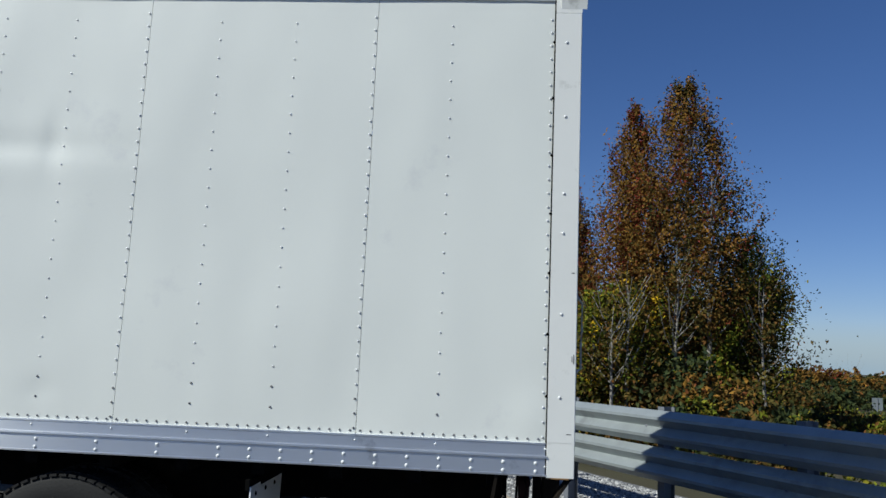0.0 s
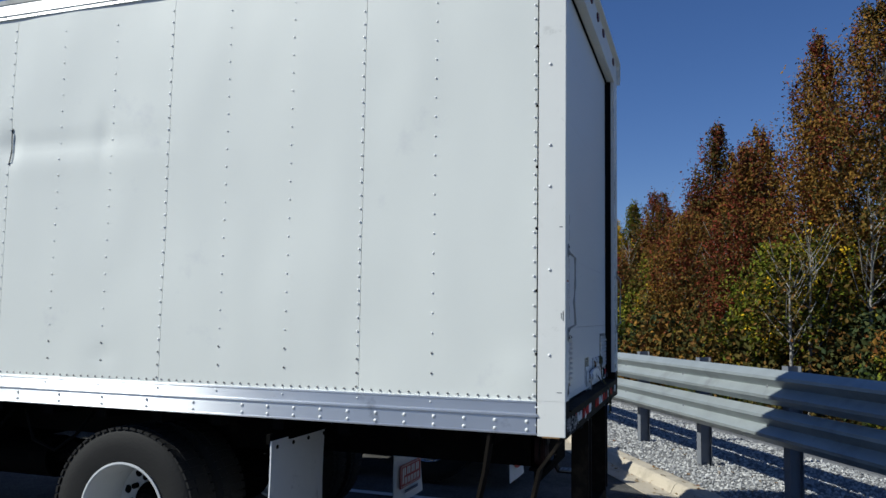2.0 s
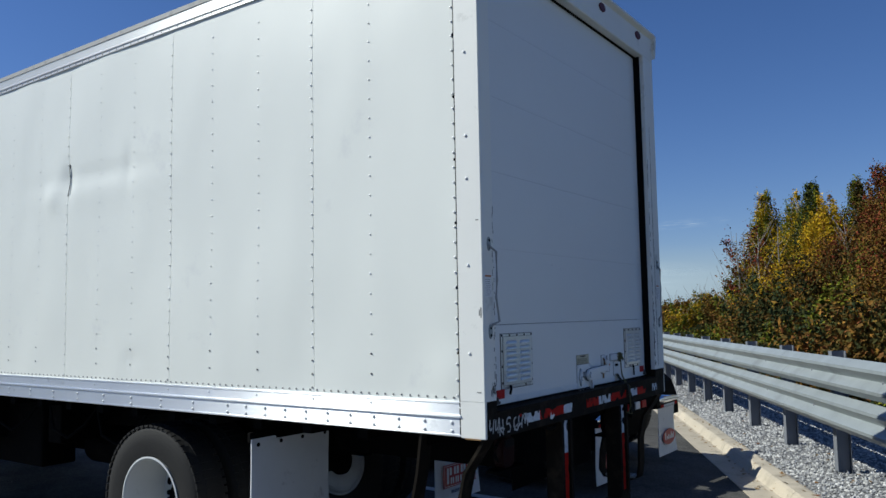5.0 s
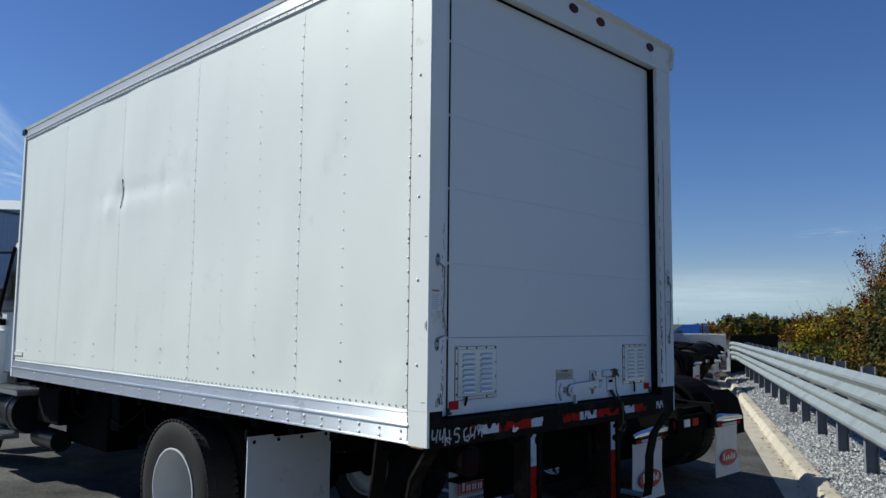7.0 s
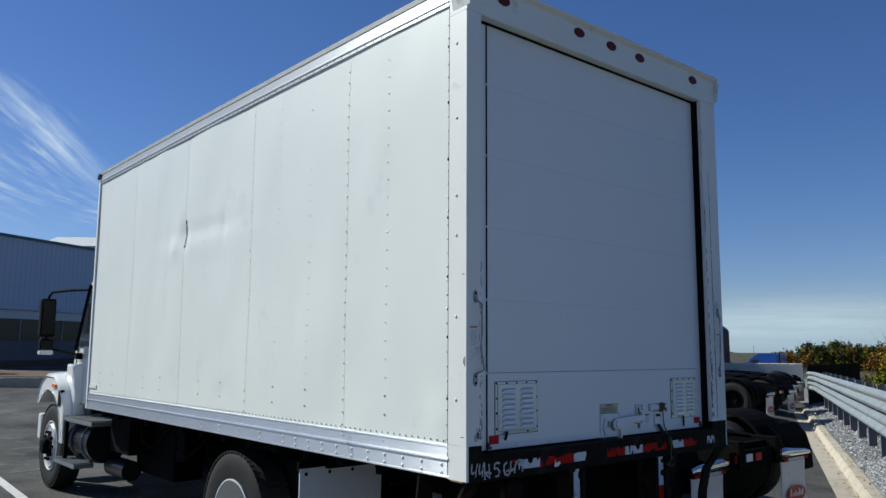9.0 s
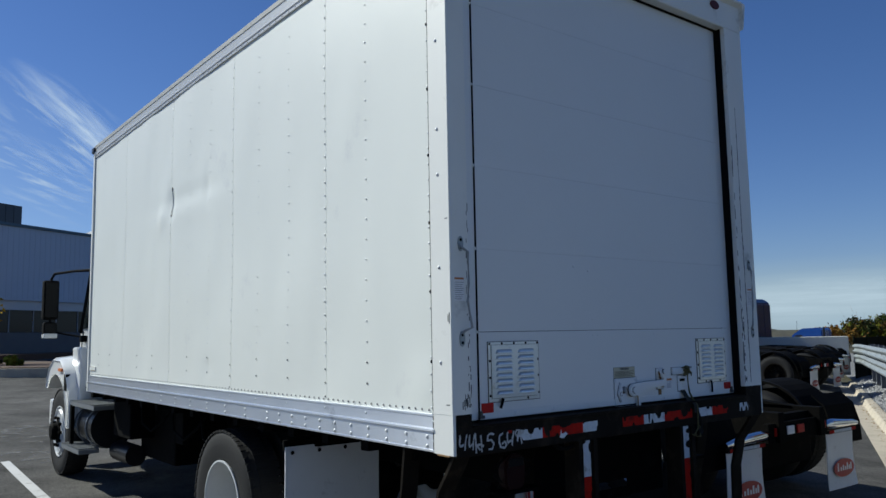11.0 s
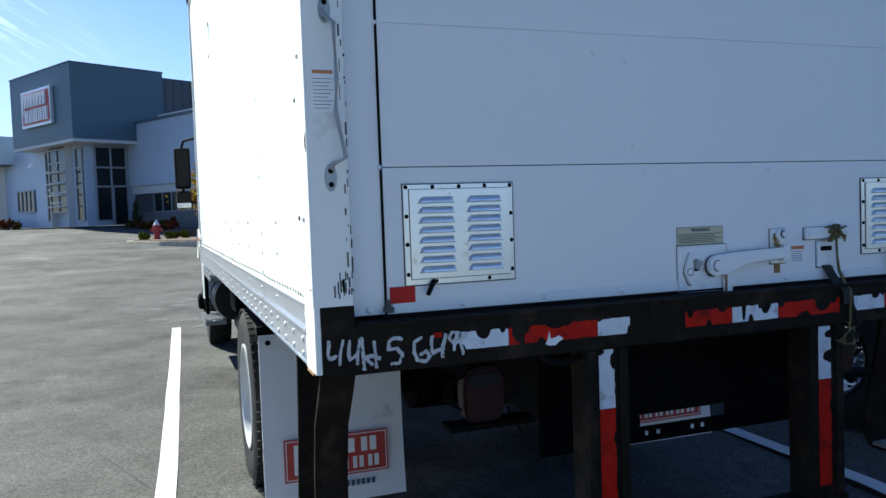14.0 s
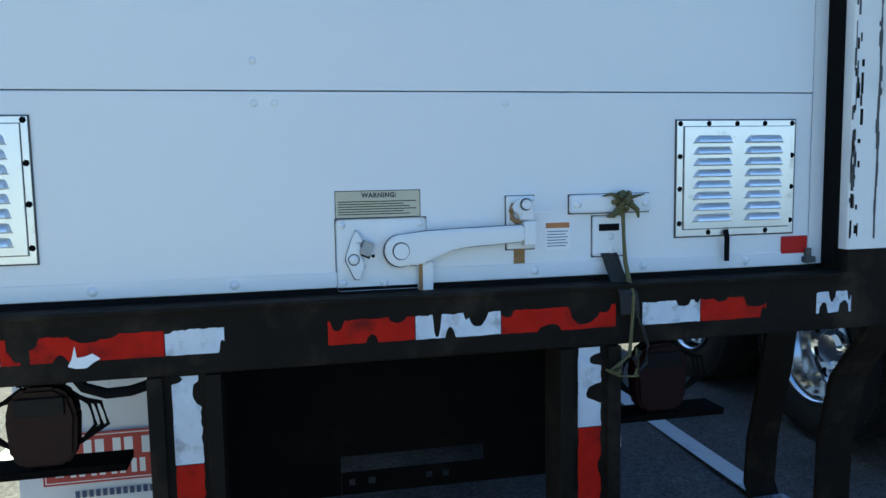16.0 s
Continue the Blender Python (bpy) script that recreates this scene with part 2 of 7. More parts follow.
M["bark"] = material("grey_bark", (0.27, 0.25, 0.22), 0.9, 0, 0.3, 3, 0.6, 20, grain=0.25)
M["mulch"] = material("mulch", (0.09, 0.055, 0.035), 0.95, 0, 0.3, 2, 0.8, 25, grain=0.4)
M["leaf_rust"] = material("leaf_rust", (0, 0, 0), 0.8, 0, 0.2, 0.4, colors=[(0.08, 0.058, 0.014), (0.17, 0.085, 0.018), (0.25, 0.125, 0.022), (0.15, 0.1, 0.02), (0.17, 0.055, 0.02)], island=True, spec=0.1)
M["leaf_red"] = material("leaf_red", (0, 0, 0), 0.8, 0, 0.2, 0.4, colors=[(0.089, 0.020, 0.012), (0.197, 0.035, 0.018), (0.129, 0.059, 0.016), (0.059, 0.049, 0.012)], island=True, spec=0.1)
M["leaf_yellow"] = material("leaf_yellow", (0, 0, 0), 0.8, 0, 0.2, 0.4, colors=[(0.225, 0.180, 0.011), (0.522, 0.324, 0.013), (0.648, 0.405, 0.018), (0.306, 0.243, 0.018)], island=True, spec=0.1)
M["leaf_green"] = material("leaf_green", (0, 0, 0), 0.8, 0, 0.2, 0.4, colors=[(0.043, 0.064, 0.009), (0.106, 0.132, 0.012), (0.170, 0.174, 0.017), (0.187, 0.128, 0.015)], island=True, spec=0.1)
M["leaf_olive"] = material("leaf_olive", (0, 0, 0), 0.8, 0, 0.2, 0.4, colors=[(0.020, 0.024, 0.008), (0.054, 0.049, 0.012), (0.099, 0.069, 0.016), (0.138, 0.059, 0.016)], island=True, spec=0.1)
M["leaf_pine"] = material("leaf_pine", (0, 0, 0), 0.8, 0, 0.2, 0.4, colors=[(0.016, 0.026, 0.012), (0.035, 0.050, 0.018), (0.060, 0.065, 0.020)], island=True, spec=0.1)
for k in ("rust", "red", "yellow", "green", "olive"):
    bs = M["leaf_" + k].node_tree.nodes["Principled BSDF"]
    bs.inputs["Subsurface Weight"].default_value = 0.0
M["store_grey"] = material("blue_grey_metal_wall", (0.065, 0.115, 0.15), 0.5, 0.0, 0.05, 0.6)
M["store_dark"] = material("charcoal_metal_wall", (0.065, 0.07, 0.08), 0.5, 0.1, 0.06, 0.6)
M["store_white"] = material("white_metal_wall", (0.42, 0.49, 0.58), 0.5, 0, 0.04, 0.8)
M["store_cream"] = material("cream_render", (0.72, 0.69, 0.6), 0.7, 0, 0.05, 0.8)
M["store_base"] = material("grey_block_base", (0.13, 0.13, 0.13), 0.85, 0, 0.15, 1.5, 0.3, 8)
M["tread"] = material("dull_tread_plate", (0.22, 0.23, 0.235), 0.5, 0.5, 0.15, 12, 0.1, 60)
M["stain"] = material("dried_spill", (0.2, 0.197, 0.19), 0.9, 0, 0.3, 5, 0.3, 90, grain=0.35, dirt=((0.1, 0.098, 0.094), 0.5, 3.0))
nt = M["stain"].node_tree
tr, mixn, nz, rp, tc = (nt.nodes.new(k) for k in ("ShaderNodeBsdfTransparent", "ShaderNodeMixShader", "ShaderNodeTexNoise", "ShaderNodeMapRange", "ShaderNodeTexCoord"))
nz.inputs["Scale"].default_value, nz.inputs["Detail"].default_value, nz.inputs["Roughness"].default_value = 2.2, 10, 0.7
rp.inputs["From Min"].default_value, rp.inputs["From Max"].default_value, rp.inputs["To Max"].default_value = 0.46, 0.66, 0.85
nt.links.new(tc.outputs["Object"], nz.inputs["Vector"])
nt.links.new(nz.outputs["Fac"], rp.inputs["Value"])
nt.links.new(rp.outputs[0], mixn.inputs[0])
nt.links.new(tr.outputs[0], mixn.inputs[1])
nt.links.new(nt.nodes["Principled BSDF"].outputs[0], mixn.inputs[2])
nt.links.new(mixn.outputs[0], nt.nodes["Material Output"].inputs[0])
M["tar"] = material("tar_crack", (0.02, 0.02, 0.02), 0.8, 0, 0.2, 9)
M["alu"] = material("window_aluminium", (0.6, 0.63, 0.65), 0.4, 0.6, 0.05, 3)
M["soffit"] = material("white_soffit", (0.55, 0.56, 0.55), 0.6, 0, 0.03, 1)
M["hydrant"] = material("red_hydrant_paint", (0.4, 0.03, 0.025), 0.4, 0, 0.1, 4)
M["carwhite"] = material("white_car_paint", (0.78, 0.78, 0.78), 0.25, 0, 0.02, 2, coat=0.5)


# ---- mesh tools ----
def thing(name, at=(0, 0, 0), label="", category="", group="", kind=""):
    ob = new(name)
    ob.empty_display_size = 0.1
    ob.location = at
    return tagged(ob, label, category, group, kind)


def part(name, bm, mat, parent=None, label="", at=None, smooth=False):
    """Links a bmesh (or a mesh) as one object under a thing or a part."""
    if isinstance(bm, bmesh.types.BMesh):
        me = bpy.data.meshes.new(name)
        bm.normal_update()
        if smooth:
            for e in bm.edges:
                e.smooth = len(e.link_faces) == 2 and e.calc_face_angle(0) < 0.6
        bm.to_mesh(me)
        bm.free()
    else:
        me = bm
    if not me.materials:
        for q in mat if isinstance(mat, (list, tuple)) else [mat]:
            me.materials.append(q)
    if smooth:
        me.shade_smooth()
    ob = new(name, me)
    ob.parent = parent
    if at:
        ob.location = at
    if label:
        ob["label"] = label
    return ob


def bx(bm, x0, x1, y0, y1, z0, z1, bevel=0.0, m=None, mi=0):
    r = bmesh.ops.create_cube(bm, size=1)
    vs = r["verts"]
    mm = Matrix.Translation(((x0 + x1) / 2, (y0 + y1) / 2, (z0 + z1) / 2)) @ Matrix.Diagonal((abs(x1 - x0), abs(y1 - y0), abs(z1 - z0), 1))
    bmesh.ops.transform(bm, matrix=(m @ mm) if m else mm, verts=vs)
    if mi:
        for f in {f for v in vs for f in v.link_faces}:
            f.material_index = mi
    if bevel:
        es = list({e for v in vs for e in v.link_edges})
        bmesh.ops.bevel(bm, geom=es, offset=bevel, segments=2, affect="EDGES", profile=0.6)
    return bm


def box(*a, **k):
    return bx(bmesh.new(), *a, **k)


def cyl(bm, p0, p1, r0, r1=None, seg=16, cap=True):
    p0, p1 = Vector(p0), Vector(p1)
    d = p1 - p0
    m = Matrix.Translation((p0 + p1) / 2) @ d.to_track_quat("Z", "Y").to_matrix().to_4x4()
    bmesh.ops.create_cone(bm, cap_ends=cap, segments=seg, radius1=r0, radius2=r0 if r1 is None else r1, depth=d.length, matrix=m)
    return bm


def tube(bm, pts, r, seg=8, flat=1.0, up=(0, 0, 1)):
    """A tube along points; r is one radius or one for each point."""
    pts = [Vector(p) for p in pts]
    rs = [r] * len(pts) if isinstance(r, (int, float)) else r
    rings, ref = [], Vector(up)
    for i, p in enumerate(pts):
        t = (pts[min(i + 1, len(pts) - 1)] - pts[max(i - 1, 0)]).normalized()
        a = t.cross(ref)
        a = a.normalized() if a.length > 1e-3 else t.orthogonal().normalized()
        b = a.cross(t)
        rings.append([bm.verts.new(p + rs[i] * (math.cos(2 * math.pi * k / seg) * a + flat * math.sin(2 * math.pi * k / seg) * b)) for k in range(seg)])
    for q, w in zip(rings, rings[1:]):
        for k in range(seg):
            bm.faces.new((q[k], q[(k + 1) % seg], w[(k + 1) % seg], w[k]))
    bm.faces.new(rings[0][::-1])
    bm.faces.new(rings[-1])
    return bm


def sweep(bm, profile, a, b):
    """A closed profile, given as offsets (across, up), drawn straight from frame a to frame b."""
    ra = [bm.verts.new(a @ Vector((u, 0, v))) for u, v in profile]
    rb = [bm.verts.new(b @ Vector((u, 0, v))) for u, v in profile]
    n = len(profile)
    for k in range(n):
        bm.faces.new((ra[k], rb[k], rb[(k + 1) % n], ra[(k + 1) % n]))
    bm.faces.new(ra)
    bm.faces.new(rb[::-1])
    bmesh.ops.recalc_face_normals(bm, faces=bm.faces)
    return bm


def lathe(bm, profile, centre, seg=36, cap=True):
    """A profile of (radius, y) turned about an axis along y through centre."""
    cx, cy, cz = centre
    rings = [[bm.verts.new((cx + r * math.cos(2 * math.pi * k / seg), cy + y, cz + r * math.sin(2 * math.pi * k / seg))) for k in range(seg)] for r, y in profile]
    for q, w in zip(rings, rings[1:]):
        for k in range(seg):
            bm.faces.new((q[k], w[k], w[(k + 1) % seg], q[(k + 1) % seg]))
    if cap:
        bm.faces.new(rings[0])
        bm.faces.new(rings[-1][::-1])
    bmesh.ops.recalc_face_normals(bm, faces=bm.faces)
    return bm


def prism(bm, poly, axis, lo, hi, bevel=0.0):
    """A polygon drawn out along an axis: x takes (y, z), y takes (x, z), z takes (x, y)."""
    put = {"x": lambda p, w: (w, p[0], p[1]), "y": lambda p, w: (p[0], w, p[1]), "z": lambda p, w: (p[0], p[1], w)}[axis]
    a, b = [bm.verts.new(put(p, lo)) for p in poly], [bm.verts.new(put(p, hi)) for p in poly]
    n = len(poly)
    fs = [bm.faces.new((a[k], a[(k + 1) % n], b[(k + 1) % n], b[k])) for k in range(n)] + [bm.faces.new(a[::-1]), bm.faces.new(b)]
    bmesh.ops.recalc_face_normals(bm, faces=fs)
    if bevel:
        bmesh.ops.bevel(bm, geom=list({e for f in fs for e in f.edges}), offset=bevel, segments=2, affect="EDGES")
    return bm


def domes(spots, r, normal, flat=0.55, seg=6):
    """Low rivet heads at the spots, as one mesh of many islands."""
    n = Vector(normal)
    a = n.orthogonal().normalized()
    b = n.cross(a)
    vs, fs = [], []
    for s in spots:
        o, s = len(vs), Vector(s)
        for rr, h in ((1.0, 0.0), (0.72, 0.7)):
            for k in range(seg):
                t = 2 * math.pi * k / seg
                vs.append(s + r * rr * (math.cos(t) * a + math.sin(t) * b) + n * (r * flat * h))
        vs.append(s + n * (r * flat))
        for k in range(seg):
            j = (k + 1) % seg
            fs.append((o + k, o + j, o + seg + j, o + seg + k))
            fs.append((o + seg + k, o + seg + j, o + 2 * seg))
    me = bpy.data.meshes.new("rivets")
    me.from_pydata([tuple(v) for v in vs], [], fs)
    me.shade_smooth()
    return me


DOME = {}


def studs(name, spots, r, normal, mat, parent, flat=0.55, seg=6):
    """Rivet, screw or bolt heads, each a part of its own on one shared mesh."""
    key = (r, tuple(normal), flat, seg, mat.name)
    if key not in DOME:
        DOME[key] = domes([(0, 0, 0)], r, normal, flat, seg)
        DOME[key].materials.append(mat)
    for p in spots:
        part(name, DOME[key], None, parent, at=tuple(p))


def text_mesh(words, size, spacing=1.0, heavy=0.0):
    """Flat lettering in the built-in font, as a mesh in its own xy plane, starting at the origin."""
    cu = bpy.data.curves.new("lettering", "FONT")
    cu.body, cu.size, cu.space_character = words, size, spacing
    cu.extrude, cu.offset = 0.0004, heavy
    ob = bpy.data.objects.new("lettering", cu)
    scene.collection.objects.link(ob)
    me = bpy.data.meshes.new_from_object(ob.evaluated_get(bpy.context.evaluated_depsgraph_get()))
    bpy.data.objects.remove(ob)
    return me


FACE_REAR = Matrix(((0, 0, 1, 0), (1, 0, 0, 0), (0, 1, 0, 0), (0, 0, 0, 1)))  # lettering that faces +x and reads along +y


# ---- ground, kerb, parking lines ----
ROW = Matrix(((-0.476, 0.879, 0, 1.42), (0.879, 0.476, 0, 4.25), (0, 0, 1, 0), (0, 0, 0, 1)))  # (along the guardrail, outwards, up)


def bend(s):
    """The row runs slightly away from the lot."""
    return -0.067 + 0.0311 * max(-30.0, min(s, 26.0))


def climb(s):
    """The gutter along the row falls gently past the truck."""
    return -0.26 - 0.0084 * max(-14.0, min(s, 26.0))


def row(s, n, z=0.0):
    return ROW @ Vector((s, n, z))


def rise(x):
    """The lot climbs towards the store."""
    d = max(0.0, -11.0 - x)
    return float(np.interp(x, [-11.0, -9.0, -2.75, 0.0], [0.0, -0.02, -0.14, -0.15])) + 0.6 * min(d, 18) / 18 + 0.05 * max(0.0, min(d - 18, 14)) + 0.002 * max(0.0, min(d - 32, 120))


def flat(x, y):
    """Height of the paving at a spot of the plan, without the fall to the gutter."""
    s, n = (x - 1.42) * -0.476 + (y - 4.25) * 0.879, (x - 1.42) * 0.879 + (y - 4.25) * 0.476
    w = min(1.0, max(0.0, (n + 14.0) / 8.0))
    return rise(x) * (1 - w) + float(np.interp(s, [0, 8, 20, 40], [-0.12, -0.125, -0.16, -0.2])) * w


def lot(x, y):
    """Height of the paving at a spot of the plan; it dips into the gutter by the kerb."""
    s, n = (x - 1.42) * -0.476 + (y - 4.25) * 0.879, (x - 1.42) * 0.879 + (y - 4.25) * 0.476
    w = min(1.0, max(0.0, (n - bend(s) + 2.6) / 1.7))
    return flat(x, y) * (1 - w) + climb(s) * w


def ground():
    ss = [-1500, -600, -250, -120, -60, -40, -25, -12, 0, 2, 4, 6, 8, 10, 12, 14, 16, 20, 24, 28, 32, 36, 40, 44, 48, 60, 80, 120, 250, 600, 1500]
    ns = [-1500, -700, -300, -150, -110, -90] + [-80 + 2.0 * i for i in range(40)] + [-0.83, -0.76, 1.6, 6, 12, 25, 60, 150, 400, 900, 1500]
    bm = bmesh.new()
    grid = []
    for s in ss:
        out = bend(s)
        pts = [row(s, n + out * min(1.0, max(0.0, 1 + (n + 1.0) / 20))) for n in ns]
        grid.append([bm.verts.new((p[0], p[1], lot(p[0], p[1]) if n < -0.8 else (climb(s) - 0.12 if n < 2 else climb(s) - 0.12))) for p, n in zip(pts, ns)])
    for i in range(len(ss) - 1):
        for j in range(len(ns) - 1):
            f = bm.faces.new((grid[i][j], grid[i][j + 1], grid[i + 1][j + 1], grid[i + 1][j]))
            f.material_index = 0 if ns[j] < -0.8 and ns[j] >= -80 and -70 <= ss[i] < 60 else 1
    bmesh.ops.recalc_face_normals(bm, faces=bm.faces)
    return bm


tagged(part("ground", ground(), [M["asphalt"], M["grass"]]), "worn grey asphalt lot with rough grass beyond", "ground", kind="structure")

kerb = thing("kerb", (0, 0, 0), "pale concrete kerb with a gutter along the gravel strip", "kerb", kind="structure")
KERB = [(-0.85, -0.05), (-0.85, 0.012), (-0.58, 0.0), (-0.55, 0.006), (-0.5, 0.095), (-0.47, 0.115), (-0.33, 0.12), (-0.3, 0.112), (-0.3, -0.05)]
kme = None
for i in range(13):
    s0 = -14 + 3.05 * i
    if kme is None:
        b = bmesh.new()
        rings = []
        for s in (0, 0.006, 3.036, 3.042):
            k = 0.985 if s in (0, 3.042) else 1.0
            rings.append([b.verts.new((s, n, z * k - (0.004 if k < 1 and z > 0 else 0))) for n, z in KERB])
        for q, w in zip(rings, rings[1:]):
            for k in range(len(KERB)):
                b.faces.new((q[k], q[(k + 1) % len(KERB)], w[(k + 1) % len(KERB)], w[k]))
        b.faces.new(rings[0])
        b.faces.new(rings[-1])
        bmesh.ops.recalc_face_normals(b, faces=b.faces)
        o = part("kerb_section", b, M["concrete"], kerb)
        kme = o.data
    else:
        o = part("kerb_section", kme, None, kerb)
    t0, t1, c0, c1 = bend(s0), bend(s0 + 3.05), climb(s0), climb(s0 + 3.05)
    o.matrix_basis = ROW @ Matrix.Translation((s0, t0, c0)) @ Matrix.Rotation(math.atan2(t1 - t0, 3.05), 4, "Z") @ Matrix.Rotation(-math.atan2(c1 - c0, 3.05), 4, "Y")

bed = bmesh.new()
edge = []
for q in (-30, 0, 2, 4, 6, 8, 10, 12, 14, 16, 20, 24, 28, 32, 36, 40, 44, 60):
    edge.append([bed.verts.new(row(q, n + bend(q), z + climb(q))) for n, z in ((-0.31, 0.09), (0.1, 0.15), (2.0, 0.15), (2.9, -0.05))])
for p, q in zip(edge, edge[1:]):
    for k in (0, 1, 2):
        bed.faces.new((p[k], q[k], q[k + 1], p[k + 1]))
bmesh.ops.recalc_face_normals(bed, faces=bed.faces)
tagged(part("gravel_bed", bed, M["gravelbed"]), "grey crushed stone strip behind the kerb", "gravel", kind="structure")


def gravel():
    rng = np.random.default_rng(4)
    base = np.array([(1, 0, 0), (0, 1, 0), (-1, 0, 0), (0, -1, 0), (0, 0, 1), (0, 0, -1)], float)
    tri = [(0, 1, 4), (1, 2, 4), (2, 3, 4), (3, 0, 4), (1, 0, 5), (2, 1, 5), (3, 2, 5), (0, 3, 5)]
    n = 27000
    s = np.where(rng.random(n) < 0.75, rng.uniform(-2.5, 9, n), rng.uniform(9, 26, n))
    off = rng.uniform(-0.29, 1.9, n)
    c = off + np.array([bend(v) for v in s])
    size = rng.uniform(0.01, 0.029, n)
    size[s > 9] *= 1.3
    out = base[None] * rng.uniform(0.55, 1.2, (n, 6, 1)) * size[:, None, None] * np.array([1, 1, 0.7])
    out += rng.normal(0, 0.15, (n, 6, 3)) * size[:, None, None]
    yaw = rng.uniform(0, 6.28, n)
    cs, sn = np.cos(yaw)[:, None], np.sin(yaw)[:, None]
    x, y = out[..., 0] * cs - out[..., 1] * sn, out[..., 0] * sn + out[..., 1] * cs
    P = np.stack([1.42 - 0.476 * s + 0.879 * c, 4.25 + 0.879 * s + 0.476 * c, np.interp(off, [-0.31, 0.1], [0.092, 0.152]) + size * 0.25 + np.array([climb(v) for v in s])], -1)
    pts = np.stack([x, y, out[..., 2]], -1) + P[:, None]
    me = bpy.data.meshes.new("gravel")
    me.from_pydata(pts.reshape(-1, 3).tolist(), [], [tuple(6 * i + k for k in t) for i in range(n) for t in tri])
    return me


tagged(part("gravel", gravel(), M["stone"]), "loose grey crushed stones of mixed sizes", "gravel", kind="stuff")


def litter():
    """Dry leaves blown along the gutter, over the kerb and on the stones."""
    rnd = random.Random(77)
    bm = bmesh.new()
    for i in range(520):
        s = rnd.uniform(-1.0, 16.0)
        n = rnd.choice((rnd.gauss(-0.58, 0.05), rnd.uniform(-0.48, -0.32), rnd.uniform(-0.25, 0.9), rnd.gauss(-0.6, 0.08)))
        z = float(np.interp(n, [-0.85, -0.55, -0.47, -0.31, -0.26, 0.1], [0.014, 0.006, 0.118, 0.122, 0.115, 0.17])) + 0.006
        c = row(s, n + bend(s), z + climb(s))
        a, r = rnd.uniform(0, 6.28), rnd.uniform(0.014, 0.034)
        u, v = Vector((math.cos(a), math.sin(a), rnd.uniform(-0.2, 0.3))) * r, Vector((-math.sin(a), math.cos(a), rnd.uniform(-0.2, 0.3))) * r * 0.55
        bm.faces.new([bm.verts.new(c + d) for d in (-u, v - u * 0.1, u, -v - u * 0.1)])
    return bm


tagged(part("fallen_leaves", litter(), M["leaf_rust"]), "dry brown leaves blown along the gutter and kerb", "leaves", kind="stuff")


def line(name, a, b, w, label):
    a, b = Vector((*a, 0)), Vector((*b, 0))
    side = (b - a).normalized().cross(Vector((0, 0, 1))) * w / 2
    bm = bmesh.new()
    n = 16
    vs = []
    rnd = random.Random(name + str(a[0]))
    for i in range(n + 1):
        p = a.lerp(b, i / n)
        j = rnd.uniform(-0.004, 0.004)
        vs.append([bm.verts.new((*(p + side * k + side.normalized() * j)[:2], 0.007 + lot(p[0], p[1]))) for k in (-1, 1)])
    for q, w2 in zip(vs, vs[1:]):
        bm.faces.new((q[0], q[1], w2[1], w2[0]))
    bmesh.ops.recalc_face_normals(bm, faces=bm.faces)
    return tagged(part(name, bm, M["paint"]), label, "parking line", "parking lines", kind="structure")


for k in range(6):
    dx, dy = -1.98 * k, 3.74 * k
    line("parking_line", (-9.5 + dx, -0.24 + dy), (1.5 + dx, -0.54 + dy), 0.115, "worn white painted parking line on asphalt")


def strip(name, pts, w, mat, label, seed, lift):
    """A ragged band on the paving along points of the plan."""
    rnd = random.Random(seed)
    bm = bmesh.new()
    rows = []
    pts = [Vector((x, y, 0)) for x, y in pts]
    n = 14
    for a, c in zip(pts, pts[1:]):
        side = (c - a).normalized().cross(Vector((0, 0, 1)))
        for i in range(n):
            p = a.lerp(c, i / n) + side * rnd.uniform(-1, 1) * w * 0.6
            h = w * rnd.uniform(0.35, 1.0) * (0.25 if i == 0 and a is pts[0] else 1)
            rows.append([bm.verts.new((*(p + side * k)[:2], lot(p[0], p[1]) + lift)) for k in (-h / 2, h / 2)])
    for q, r in zip(rows, rows[1:]):
        bm.faces.new((q[0], q[1], r[1], r[0]))
    bmesh.ops.recalc_face_normals(bm, faces=bm.faces)
    return tagged(part(name, bm, mat), label, "pavement mark", kind="structure")


strip("asphalt_crack", [(-4.9, -1.45), (-4.39, -1.25), (-4.1, -1.0), (-3.48, -0.75), (-2.8, -0.5)], 0.007, M["tar"], "thin dark crack in the asphalt", 1, 0.004)
strip("asphalt_crack", [(-6.2, -3.1), (-5.2, -2.2), (-4.3, -1.9), (-3.2, -2.1)], 0.006, M["tar"], "thin dark crack in the asphalt", 2, 0.004)
strip("dried_stain", [(-13.0, 0.5), (-12.0, -0.2), (-11.4, -0.9)], 1.0, M["stain"], "pale dried spill on the asphalt", 3, 0.004)
strip("dried_stain", [(-13.2, 0.4), (-11.2, 0.35), (-9.2, 0.25)], 0.9, M["stain"], "pale dried spill on the asphalt", 4, 0.005)
strip("dried_stain", [(-11.9, -0.8), (-10.6, -0.4), (-9.3, 0.15)], 0.4, M["stain"], "pale dried spill on the asphalt", 5, 0.006)
strip("dried_stain", [(-9.4, 0.2), (-8.2, 0.5), (-6.6, 1.1)], 0.35, M["stain"], "pale dried spill on the asphalt", 6, 0.004)


